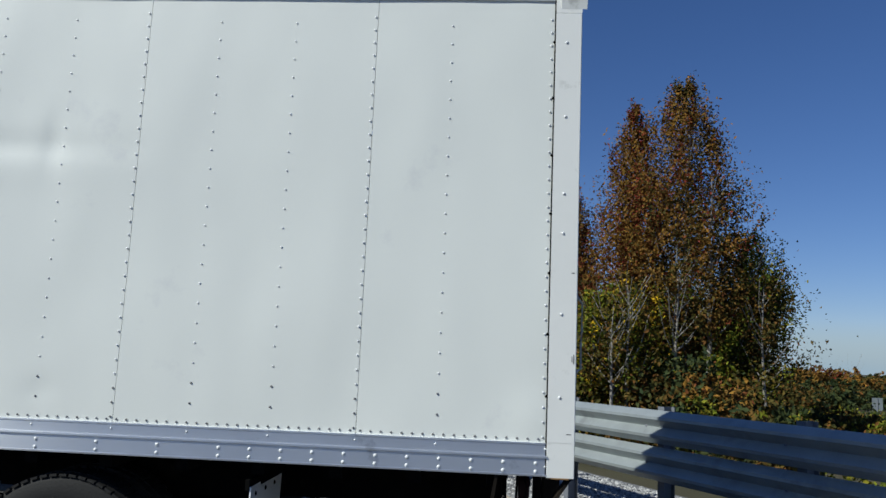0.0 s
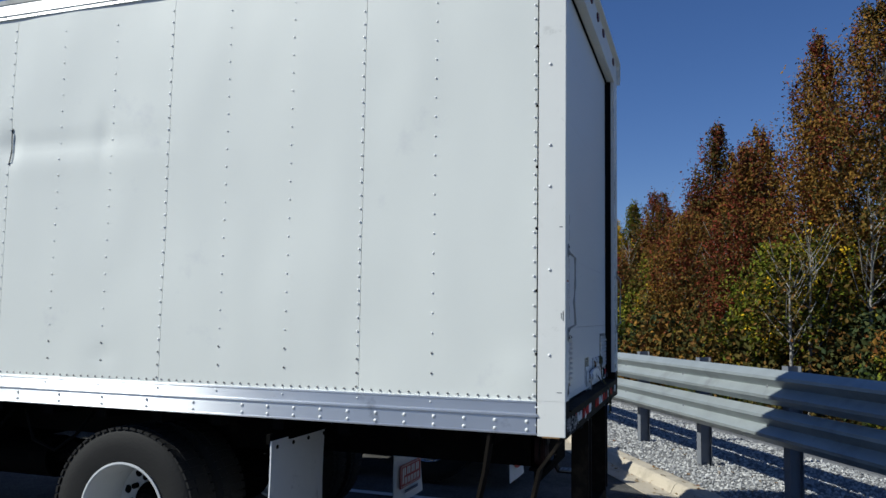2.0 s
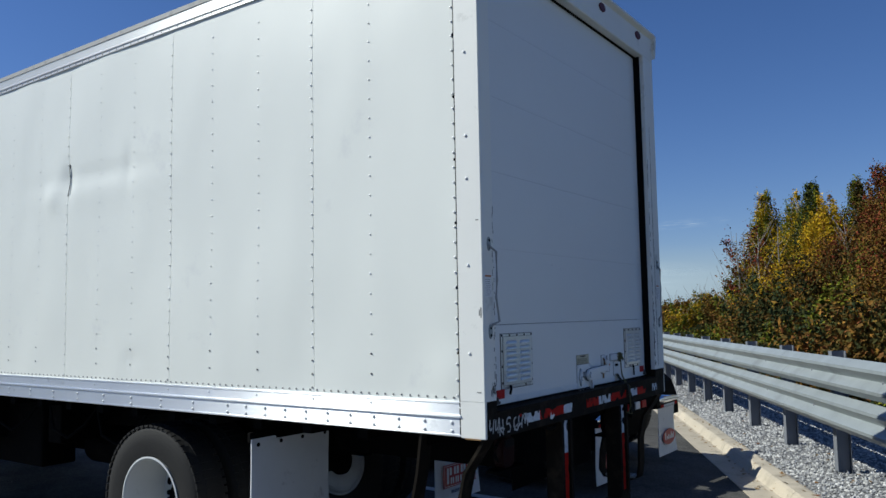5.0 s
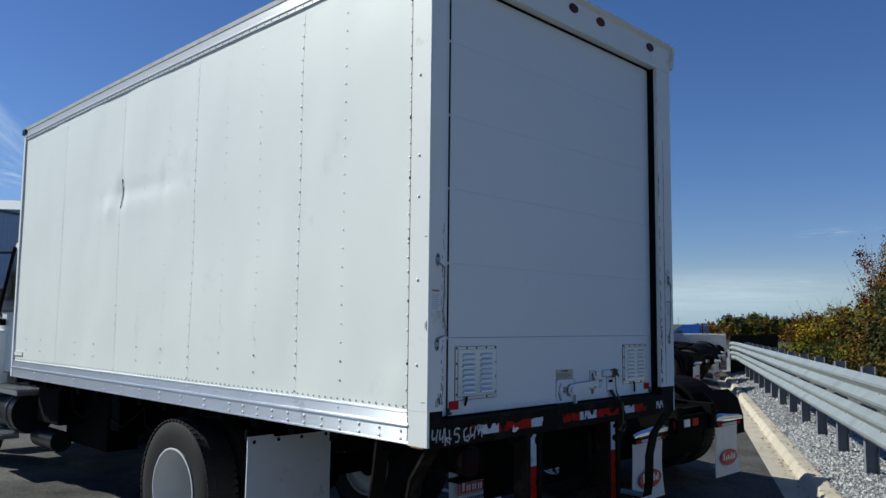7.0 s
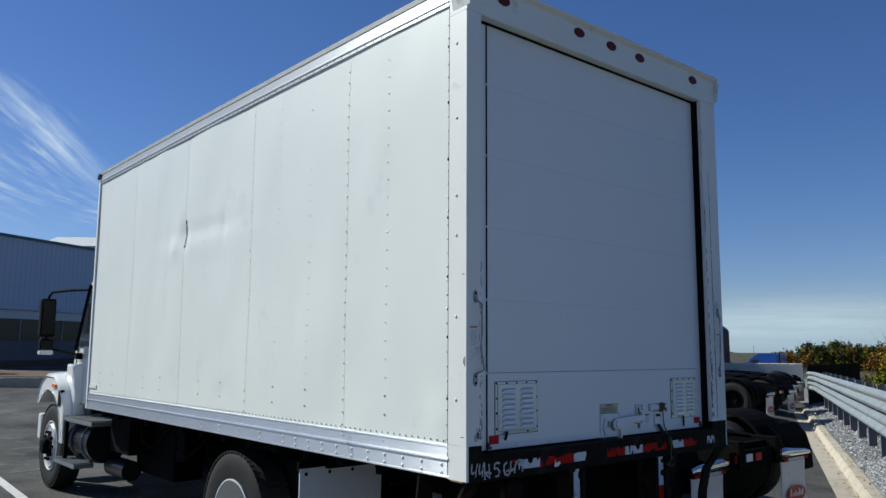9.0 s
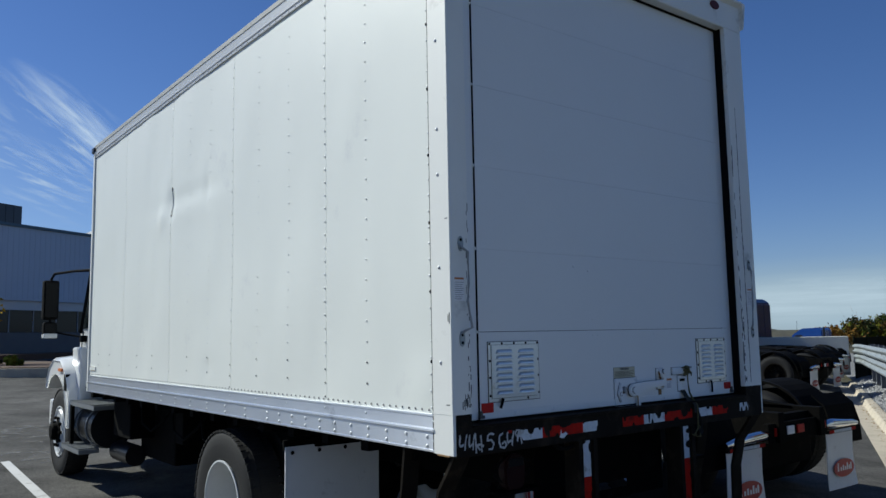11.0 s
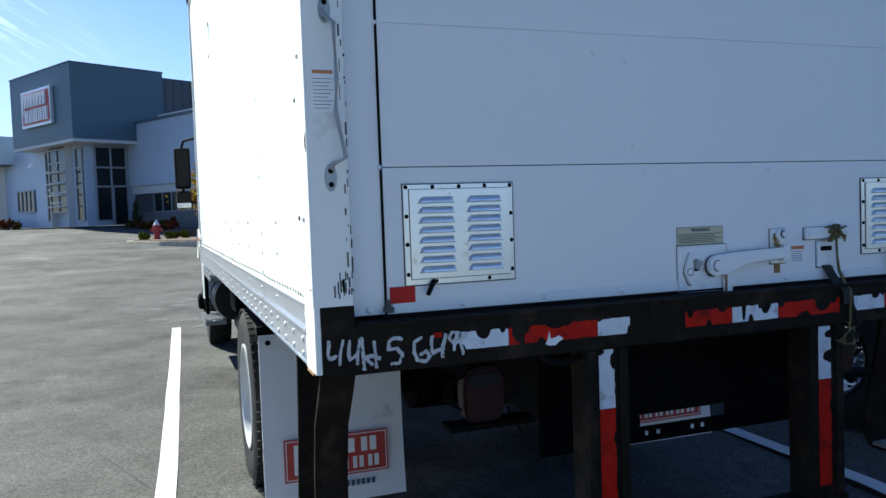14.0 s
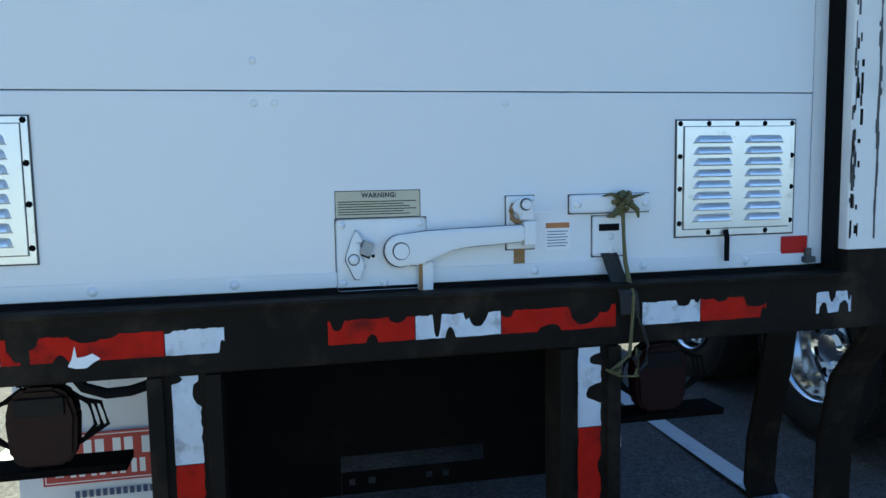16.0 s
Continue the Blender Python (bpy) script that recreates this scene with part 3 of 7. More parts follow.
# ---- guardrail ----
def wprofile(z0):
    """A W-beam, as (out, up) pairs for a sheet with thickness, facing the lot."""
    pts = [(0.0, 0.0), (-0.018, 0.012), (-0.078, 0.058), (-0.081, 0.085), (-0.02, 0.138), (-0.004, 0.156), (-0.02, 0.174), (-0.081, 0.227), (-0.078, 0.254), (-0.018, 0.30), (0.0, 0.312)]
    pts = [(a, b * 1.106) for a, b in pts]
    return [(a, z0 + b) for a, b in pts] + [(a + 0.006, z0 + b) for a, b in pts[::-1]]


def frame_at(s, n=0.0):
    # local x: outwards, local y: along, local z: up
    return Matrix.Translation(row(s, n, climb(s) + 0.02)) @ Matrix(((0.879, -0.476, 0, 0), (0.476, 0.879, 0, 0), (0, 0, 1, 0), (0, 0, 0, 1)))


rail = thing("guardrail", row(0, 0.1, 0.1), "double galvanised steel guardrail on steel posts beside the lot", "guardrail")
inv = Matrix.Translation(-row(0, 0.1, 0.1))
for z0 in (1.059, 0.681):
    for i in range(10):
        s0 = -12.3 + 3.81 * i
        bm = sweep(bmesh.new(), wprofile(z0), inv @ frame_at(s0, bend(s0) + 0.002 * (i % 2)), inv @ frame_at(s0 + 3.86, bend(s0 + 3.86) + 0.002 * (i % 2)))
        seg = part("beam", bm, M["rail"], rail)
    # the far end turns away to the lot's side
    bm = sweep(bmesh.new(), wprofile(z0), inv @ frame_at(25.8, bend(25.8)), inv @ (frame_at(26.8, bend(26.8) - 0.15) @ Matrix.Rotation(radians(20), 4, "Z")))
    part("beam", bm, M["rail"], rail, "beam end bent towards the lot")
post_mesh = None
for i in range(20):
    s = -10.9 + 1.85 * i
    if post_mesh is None:
        bm = bmesh.new()
        bx(bm, 0.0, 0.008, -0.05, 0.05, 0, 1.37)
        bx(bm, 0.142, 0.15, -0.05, 0.05, 0, 1.37)
        bx(bm, 0.008, 0.142, -0.004, 0.004, 0, 1.37)
        o = part("post", bm, M["railpost"], rail)
        post_mesh = o.data
    else:
        o = part("post", post_mesh, None, rail)
    o.matrix_basis = inv @ frame_at(s, 0.19 + bend(s)) @ Matrix.Translation((0, 0, 0.06))
block = box(0.008, 0.185, -0.05, 0.05, 0.04, 0.29, 0.006)
blocks = None
for z0 in (1.055, 0.677):
    for i in range(20):
        s = -10.9 + 1.85 * i
        if blocks is None:
            o = part("spacer_block", block, M["railpost"], rail)
            blocks = o.data
        else:
            o = part("spacer_block", blocks, None, rail)
        o.matrix_basis = inv @ frame_at(s, bend(s)) @ Matrix.Translation((0, 0, z0))
spots = [inv @ frame_at(-10.9 + 1.85 * i, bend(-10.9 + 1.85 * i) - 0.006) @ Vector((0, 0, z0 + 0.172)) for i in range(20) for z0 in (1.059, 0.681)]
studs("bolt", spots, 0.018, (-0.879, -0.476, 0), M["railpost"], rail)


# ---- box truck ----
W, L0 = 2.546, -6.28
ZB, ZS, ZT, ZR = 1.037, 1.207, 3.622, 3.765
truck = thing("box_truck", (0, 0, 0), "white box truck with riveted aluminium cargo box and roll-up rear door", "truck")


def drop(x):
    """The box falls slightly towards its front."""
    return 0.065 * (max(0.0, -0.1 - x) / 6.18) ** 1.8


def sag(bm):
    for x in (-1, -2, -3, -4, -5, -6):
        bmesh.ops.bisect_plane(bm, geom=bm.verts[:] + bm.edges[:] + bm.faces[:], plane_co=(x, 0, 0), plane_no=(1, 0, 0))
    for v in bm.verts:
        v.co.z -= drop(v.co.x)
    return bm


def bulge(x, z):
    """How far the thin side sheet stands out (positive towards the outside) at a spot."""
    h = 0.007 * noise.noise((x * 1.7, 3.1, z * 1.1)) + 0.003 * noise.noise((x * 4.2, 9.2, z * 2.0))
    # long crease with a torn seam
    dx, dz = x + 3.76, z - 2.73
    if -0.75 < dx < 1.35:
        f = math.exp(-((dx - 0.35) / 0.75) ** 2)
        h -= 0.007 * f * math.exp(-(dz / 0.06) ** 2)
        h += 0.0035 * f * math.exp(-((dz + 0.14) / 0.10) ** 2)
    h -= 0.016 * math.exp(-(dx / 0.07) ** 2 - (dz / 0.13) ** 2)
    h += 0.010 * math.exp(-((dx + 0.24) / 0.08) ** 2 - ((dz + 0.12) / 0.1) ** 2)
    h -= 0.008 * math.exp(-((dx - 0.78) / 0.05) ** 2 - ((dz - 0.02) / 0.16) ** 2)
    h -= 0.006 * math.exp(-((x + 2.9) / 0.09) ** 2 - ((z - 1.36) / 0.06) ** 2)
    h += 0.008 * math.exp(-((x + 0.22) / 0.12) ** 2 - ((z - 1.33) / 0.14) ** 2)
    return h


SEAMS = [-0.148, -1.152, -2.475, -3.758, -5.06, L0 + 0.05]
STUDS = [-0.725, -1.62, -2.06, -2.92, -3.34, -4.18, -4.61, -5.47, -5.88]


def sheet(x0, x1, y, sign):
    bm = bmesh.new()
    nx, nz = max(8, int((x1 - x0) / 0.045)), 54
    g = []
    for i in range(nx + 1):
        x = x0 + (x1 - x0) * i / nx
        h = ZT + 0.04 - drop(x) - ZS
        col = [ZS - 0.02 + h * j / nz for j in range(nz + 1)]
        g.append([bm.verts.new((x, y + (sign * bulge(x, z) if sign < 0 else 0), z)) for z in col])
    for i in range(nx):
        for j in range(nz):
            bm.faces.new((g[i][j], g[i + 1][j], g[i + 1][j + 1], g[i][j + 1]))
    r = bmesh.ops.extrude_face_region(bm, geom=list(bm.faces))
    bmesh.ops.translate(bm, vec=(0, -sign * 0.003, 0), verts=[e for e in r["geom"] if isinstance(e, bmesh.types.BMVert)])
    bmesh.ops.recalc_face_normals(bm, faces=bm.faces)
    return bm


for i in range(5):
    a, b = SEAMS[i + 1], SEAMS[i]
    # each sheet laps 2 mm over the next one forward
    part("side_panel", sheet(a + 0.0012, b - 0.0012, 0.0, -1), M["panel"], truck, "white riveted aluminium side sheet, rippled and dented" if i in (2, 3) else "white riveted aluminium side sheet", smooth=True)
seam_spots, stud_spots, low_spots, screw_spots = [], [], [], []
for x in SEAMS[:-1]:
    z = ZS + 0.03
    while z < ZT - 0.02 - drop(x):
        (screw_spots if -3 < x < -0.2 and z < ZS + 0.2 else seam_spots).append((x - 0.014 if x < -0.2 else x - 0.02, -0.003 - bulge(x - 0.014, z), z))
        z += 0.0765
for n, x in enumerate(STUDS):
    z = ZS + 0.12
    while z < ZT - 0.03 - drop(x):
        (screw_spots if z < ZS + 0.25 else stud_spots).append((x, -0.0026 - bulge(x, z), z))
        z += 0.108
x = -0.19
while x > L0 + 0.06:
    low_spots.append((x, -0.003 - bulge(x, ZS + 0.02), ZS + 0.018))
    x -= 0.0552
studs("seam_rivet", seam_spots, 0.0068, (0, -1, 0), M["rivet"], truck, 0.3, 8)
studs("stud_rivet", stud_spots, 0.006, (0, -1, 0), M["rivet"], truck, 0.24, 8)
studs("lower_rivet", low_spots, 0.0066, (0, -1, 0), M["screw"], truck, 0.4, 8)
studs("dark_screw", screw_spots, 0.0066, (0, -1, 0), M["screw"], truck, 0.4, 8)
# the burst seam: an open slit with a bent, torn lip
b = bmesh.new()
rows = []
for i in range(13):
    f = i / 12
    z = 2.60 + 0.25 * f
    wd = 0.0055 * math.sin(math.pi * f) ** 0.7 + 0.001
    x = -3.7575 + 0.004 * math.sin(7 * f) + 0.01 * (f - 0.5)
    y = -0.0055 - bulge(x, z)
    rows.append([b.verts.new((x - wd, y, z)), b.verts.new((x + wd * 0.6, y - 0.0012, z)), b.verts.new((x, y + 0.012, z))])
for q, r in zip(rows, rows[1:]):
    for k in range(3):
        b.faces.new((q[k], q[(k + 1) % 3], r[(k + 1) % 3], r[k]))
bmesh.ops.recalc_face_normals(b, faces=b.faces)
slit = part("burst_seam", b, M["seal"], truck, "dark open slit in a burst seam")
b = bmesh.new()
rows = []
for i in range(11):
    f = i / 10
    z = 2.615 + 0.2 * f
    x = -3.752 + 0.004 * math.sin(7 * f)
    y = -0.006 - bulge(x, z)
    out = 0.006 * math.sin(math.pi * f) * (0.7 + 0.3 * math.sin(19 * f))
    rows.append([b.verts.new((x, y, z)), b.verts.new((x + 0.007, y - out, z)), b.verts.new((x + 0.016, y + 0.002, z))])
for q, r in zip(rows, rows[1:]):
    for k in range(3):
        b.faces.new((q[k], q[(k + 1) % 3], r[(k + 1) % 3], r[k]))
bmesh.ops.recalc_face_normals(b, faces=b.faces)
part("torn_lip", b, M["panel"], slit)
mk = part("serial_plate", box(-6.21, -5.97, -0.0048 - 0.004, 0.0, 1.262, 1.302), M["panel"], truck, "small blank plate riveted low on the front sheet")
for z in (1.262, 1.299):
    part("plate_edge", box(-6.21, -5.97, -0.0098, -0.0085, z, z + 0.003), M["rust"], mk)
# the far side, front wall, roof and floor of the box
part("side_wall", box(L0 + 0.04, -0.1, W - 0.02, W, ZS - 0.02, ZT - 0.05), M["panel"], truck)
part("front_wall", box(L0, L0 + 0.03, 0.0, W, ZB, ZR - 0.1, 0.01), M["panel"], truck)
roof = bmesh.new()
prism(roof, [(0.03, ZR - 0.02), (0.35, ZR + 0.005), (W / 2, ZR + 0.018), (W - 0.35, ZR + 0.005), (W - 0.03, ZR - 0.02)], "x", L0, -0.05)
part("roof", sag(roof), M["panel"], truck)
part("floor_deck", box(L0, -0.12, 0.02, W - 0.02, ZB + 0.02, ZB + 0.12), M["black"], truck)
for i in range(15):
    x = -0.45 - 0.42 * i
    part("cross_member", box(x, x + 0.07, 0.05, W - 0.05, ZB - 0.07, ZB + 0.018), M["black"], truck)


def sill_profile():
    return [(0.02, ZB), (-0.012, ZB), (-0.014, ZB + 0.008), (-0.010, ZB + 0.012), (-0.010, ZB + 0.088), (-0.019, ZB + 0.094), (-0.019, ZB + 0.102), (-0.008, ZB + 0.108), (-0.008, ZS - 0.012), (-0.012, ZS - 0.008), (-0.012, ZS), (0.02, ZS)]


b = bmesh.new()
prism(b, sill_profile(), "x", L0, -0.142)
sillob = part("sill_rail", b, M["sill"], truck, "brushed aluminium lower side rail with grooves")
big, tiny = [], []
x = -0.2
k = 0
while x > L0 + 0.05:
    big += [(x, -0.011, ZB + 0.066), (x, -0.011, ZB + 0.024)]
    x -= 0.168 if x > -1.75 else 0.335
    k += 1
tiny = [(x, -0.009, ZS - 0.03) for x in SEAMS[:-1] + STUDS] + [(-0.152, -0.009, ZB + 0.05), (-0.152, -0.009, ZS - 0.03)]
studs("rail_rivet", big, 0.0105, (0, -1, 0), M["rivet"], sillob, 0.5, 10)
studs("small_rail_rivet", tiny, 0.007, (0, -1, 0), M["rivet"], sillob, 0.6)
b = bmesh.new()
prism(b, [(W - 0.02, ZB), (W + 0.012, ZB), (W + 0.012, ZS), (W - 0.02, ZS)], "x", L0, -0.142)
part("sill_rail", b, M["sill"], truck)
# roof rails
b = bmesh.new()
prism(b, [(0.02, ZT + 0.02), (-0.01, ZT + 0.02), (-0.01, ZT + 0.042), (-0.016, ZT + 0.047), (-0.016, ZT + 0.056), (-0.009, ZT + 0.064), (-0.007, ZT + 0.128), (0.03, ZT + 0.13)], "x", L0, -0.1)
o = part("roof_rail", sag(b), M["upper_rail"], truck, "white painted upper side rail with drip edge")
b = bmesh.new()
prism(b, [(0.02, ZT + 0.12), (-0.012, ZT + 0.127), (-0.014, ZT + 0.158), (0.005, ZT + 0.168), (0.04, ZR + 0.03)], "x", L0, -0.1)
part("roof_edge", sag(b), M["weathered"], o, "dull grey weathered roof edge")
studs("rail_rivet", [(x, -0.01, ZT + 0.031 - drop(x)) for x in np.arange(L0 + 0.08, -0.2, 0.09)], 0.006, (0, -1, 0), M["screw"], o, 0.4, 6)
b = bmesh.new()
prism(b, [(W - 0.02, ZT), (W + 0.012, ZT), (W + 0.01, ZT + 0.1), (W - 0.03, ZR)], "x", L0, -0.1)
part("roof_rail", sag(b), M["panel"], truck)
# front corner
b = bmesh.new()
prism(b, [(L0 - 0.03, 0.06), (L0 - 0.025, 0.0), (L0 + 0.01, -0.016), (L0 + 0.05, -0.016), (L0 + 0.05, 0.01), (L0 + 0.02, 0.06)], "z", ZB, ZR - 0.11)
part("front_corner_post", b, M["post"], truck)
part("corner_cap", box(L0 - 0.05, L0 + 0.05, -0.03, 0.08, ZR - 0.13, ZR - 0.06, 0.02), M["gloss_black"], truck, "small black corner cap")

# rear frame
def post(y0, y1, name="rear_post"):
    b = bmesh.new()
    prism(b, [(-0.145, y0), (-0.004, y0), (0.0, y0 + 0.004), (0.0, y1 - 0.004), (-0.004, y1), (-0.145, y1)], "z", ZS + 0.004, 3.568)
    return part(name, b, M["post"], truck, "ivory painted steel corner post, scuffed at the edges")


pl = post(-0.014, 0.096)
pr = post(2.363, W + 0.012)
lowl = part("post_foot", box(-0.145, -0.002, -0.013, 0.004, ZB - 0.005, ZS + 0.006, 0.003), M["post"], truck)
part("post_foot", box(-0.145, -0.002, W - 0.004, W + 0.011, ZB - 0.005, ZS + 0.006, 0.003), M["post"], truck)
part("post_rust", box(-0.12, -0.03, -0.016, 0.0, ZB - 0.01, ZB - 0.004), M["rust"], lowl, "rusty lower edge of the corner post")
seam = part("post_gap", box(-0.152, -0.146, -0.012, 0.01, ZB, ZT + 0.08), M["seal"], truck, "dark gap beside the corner post")
sp = [(-0.153, -0.0115, z) for z in np.arange(ZS + 0.24, ZT, 0.325)]
studs("gap_screw", sp, 0.009, (0, -1, 0), M["black"], truck, 0.7)
sp = [(-0.084, -0.0145, z) for z in (1.444, 1.88, 2.316, 2.534, 2.967, 3.395)]
studs("post_screw", sp, 0.009, (0, -1, 0), M["rivet"], pl, 0.6)
for x, z, w, h in ((-0.018, 2.10, 0.016, 0.004), (-0.02, 1.255, 0.026, 0.003), (-0.012, 1.62, 0.004, 0.05), (-0.022, 1.63, 0.003, 0.03)):
    part("scratch", box(x - w, x, -0.0152, -0.0138, z, z + h), M["darkprint"], pl, "dark scratch")
b = bmesh.new()
rnd = random.Random(5)
for i in range(46):
    z = 1.24 + rnd.random() ** 1.6 * 0.9 if i < 34 else 1.23 + rnd.random() * 0.05
    y = 0.089 + rnd.uniform(-0.012, 0.004) if i < 34 else rnd.uniform(0.03, 0.075)
    h = rnd.uniform(0.006, 0.04)
    part("scuff", box(-0.0005, 0.0008, y, y + rnd.uniform(0.002, 0.005), z, z + h), M["darkprint"], pl)
for i in range(70):
    z = 1.24 + rnd.random() * 1.5
    y = (2.366 if rnd.random() < 0.6 else 2.43) + rnd.uniform(-0.004, 0.006)
    part("scuff", box(-0.0005, 0.0008, y, y + rnd.uniform(0.002, 0.006), z, z + rnd.uniform(0.008, 0.07)), M["darkprint"], pr)

b = bmesh.new()
for i in range(60):
    z = 1.235 + 0.03 * i
    y = 2.4335 + 0.003 * noise.noise((z * 9, 2.0, 0.0))
    wd = max(0.0012, 0.0035 + 0.004 * noise.noise((z * 14, 7.0, 1.0)) - 0.0016 * (z - 1.2))
    bx(b, -0.0005, 0.0007, y - wd, y + wd, z, z + 0.0302)
part("fold_line", b, M["darkprint"], pr, "dark peeled fold of the post")
for i in range(26):
    z = 1.235 + rnd.random() ** 1.5 * 0.5
    y = 2.366 + rnd.random() ** 2 * 0.02
    part("peeled_patch", box(-0.0005, 0.00075, y, y + rnd.uniform(0.003, 0.009), z, z + rnd.uniform(0.006, 0.05)), M["sillblack"], pr)

b = bmesh.new()
prism(b, [(-0.145, 3.57), (-0.004, 3.57), (0.0, 3.576), (0.0, 3.748), (0.03, 3.768), (0.03, 3.783), (-0.145, 3.768)], "y", -0.014, W + 0.012)
header = part("header", b, M["post"], truck, "ivory painted header beam with a rain lip")
for y0, y1 in ((W + 0.012, 2.592), (-0.014, -0.044)):
    b = bmesh.new()
    prism(b, [(y0, 3.59), (y1, 3.755), (y1, 3.78), (y0, 3.78)], "x", -0.12, 0.029, 0.003)
    part("lip_end", b, M["post"], header, "flared end of the rain lip")
for y in (0.271, 0.95, 1.28, 1.598, 2.262):
    b = bmesh.new()
    prism(b, [(y + 0.05 * math.cos(t) * (1.0), 3.702 + 0.03 * math.sin(t)) for t in np.linspace(0, 2 * math.pi, 14, endpoint=False)], "x", -0.01, 0.008, 0.002)
    part("marker_light", b, M["dark_lens"], truck, "dark red oval clearance light")
b = bmesh.new()
bx(b, -0.076, -0.06, 0.097, 2.362, 3.56, 3.572)
part("header_seal", b, M["seal"], truck, "black rubber header seal")

# roll-up door
DX = -0.072
zs = [1.164, 1.580, 1.978, 2.385, 2.790, 3.205, 3.563]
for i, (z0, z1) in enumerate(zip(zs, zs[1:])):
    part("door_section", box(DX - 0.035, DX, 0.206, 2.312, z0 + (0.0012 if i < 2 else 0.0003), z1 - (0.0012 if i == 0 else 0.0003), 0.0024 if i == 0 else 0.0009), M["rear"], truck, "white roll-up door section")
part("door_backing", box(DX - 0.06, DX - 0.036, 0.097, 2.362, 1.162, 3.568), M["seal"], truck)
part("door_jamb", box(DX - 0.05, DX - 0.004, 0.0965, 0.2, 1.17, 3.567, 0.003), M["rear"], truck, "white painted door jamb")
part("door_jamb", box(DX - 0.05, DX - 0.004, 2.3165, 2.354, 1.17, 3.567, 0.003), M["rear"], truck, "white painted door jamb")
part("door_seal", box(DX - 0.04, DX + 0.042, 2.354, 2.3625, 1.17, 3.567), M["seal"], truck, "black rubber side seal")
part("door_seal", box(DX - 0.03, DX + 0.002, 0.2005, 0.2055, 1.17, 3.567), M["seal"], truck, "black rubber side seal")
b = bmesh.new()
bx(b, DX - 0.01, DX + 0.006, 0.19, 2.333, 1.157, 1.17)
part("bottom_seal", b, M["seal"], truck, "black rubber bottom seal")
part("bottom_rail", box(DX, DX + 0.0035, 0.22, 2.308, 1.172, 1.203, 0.001), M["rear"], truck, "white bottom rail of the door")
studs("bottom_bolt", [(DX + 0.0035, y, 1.186) for y in (0.43, 0.694, 0.966, 1.615, 1.877, 2.14)] + [(DX - 0.003, 0.155, 1.185)], 0.0105, (1, 0, 0), M["rear"], truck, 0.5, 8)
studs("jamb_bolt", [(DX - 0.002, 0.106, z) for z in (1.52, 1.565, 1.61, 1.66)] + [(DX - 0.002, 0.20, z) for z in zs[1:-1]], 0.009, (1, 0, 0), M["rear"], truck, 0.6)
studs("door_bolt", [(DX, 1.02, 1.64), (DX, 1.02, 1.555), (DX, 1.06, 1.555), (DX, 0.885, 1.92), (DX, 1.0, 1.9), (DX, 1.55, 1.555)], 0.009, (1, 0, 0), M["rear"], truck, 0.35)


def vent(y0, y1, z0, z1):
    o = part("louvre_vent", box(DX - 0.002, DX + 0.005, y0, y1, z0, z1, 0.001), M["vent"], truck, "pale sheet metal louvre vent with black screws")
    plate = (y0 + 0.017, y1 - 0.014, z0 + 0.017, z1 - 0.014)
    part("plate_edge", box(DX + 0.004, DX + 0.0062, plate[0] - 0.0016, plate[1] + 0.0016, plate[2] - 0.002, plate[3] + 0.0016), M["darkprint"], o, "dark gap round the plate")
    part("vent_plate", box(DX + 0.005, DX + 0.010, *plate, 0.001), M["vent"], o)
    part("vent_edge", box(DX - 0.001, DX + 0.0035, y0 - 0.0032, y1 + 0.0032, z0 - 0.003, z1 + 0.003), M["darkprint"], o, "dark line of sealant")
    nrow = 8
    half = (plate[1] - plate[0]) / 2
    pitch = (plate[3] - plate[2] - 0.028) / nrow
    h, wl = pitch * 0.62, half * 0.72
    b = bmesh.new()
    # a hood that leaves the plate at its top, swells outwards and is open below
    rows = []
    for dx, f, inset in ((0.0, 0.0, -0.001), (0.010, 0.02, 0.0), (0.0135, 0.1, 0.001), (0.0125, 0.4, 0.003), (0.008, 0.75, 0.006), (0.0, 1.0, 0.010)):
        ys = (inset, inset + 0.006, wl * 0.5, wl - inset * 0.55 - 0.006, wl - inset * 0.55)
        rows.append([b.verts.new((dx * (0.0, 0.85, 1.0, 0.85, 0.0)[k], yy, h * f)) for k, yy in enumerate(ys)])
    for q, r in zip(rows, rows[1:]):
        for k in range(4):
            b.faces.new((q[k], q[k + 1], r[k + 1], r[k]))
    bmesh.ops.recalc_face_normals(b, faces=b.faces)
    hood = None
    for c in range(2):
        ya = plate[0] + half * c + half * (0.16 if c == 0 else 0.12)
        for r in range(nrow):
            at = (DX + 0.0098, ya, plate[2] + 0.017 + pitch * r)
            if hood is None:
                hood = part("louvre", b, M["vent"], o, "", at)
                # grey strips put shade into each hood's mouth and top edge
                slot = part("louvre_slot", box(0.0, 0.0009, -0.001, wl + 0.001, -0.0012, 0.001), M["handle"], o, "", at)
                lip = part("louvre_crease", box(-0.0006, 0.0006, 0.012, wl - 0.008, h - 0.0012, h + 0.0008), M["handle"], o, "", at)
            else:
                for first in (hood, slot, lip):
                    q = new(first.name.split(".")[0], first.data)
                    q.parent, q.location = o, at
    sc = [(DX + 0.005, y0 + 0.008 + (y1 - y0 - 0.016) * i / 4, z1 - 0.007) for i in range(5)] + [(DX + 0.005, yy, z0 + 0.03 + (z1 - z0) * f) for yy in (y0 + 0.008, y1 - 0.007) for f in (0.0, 0.3, 0.58)] + [(DX + 0.005, y0 + (y1 - y0) * f, z0 + 0.008) for f in (0.27, 0.76)]
    studs("vent_screw", sc, 0.0068, (1, 0, 0), M["black"], o, 0.6)
    return o


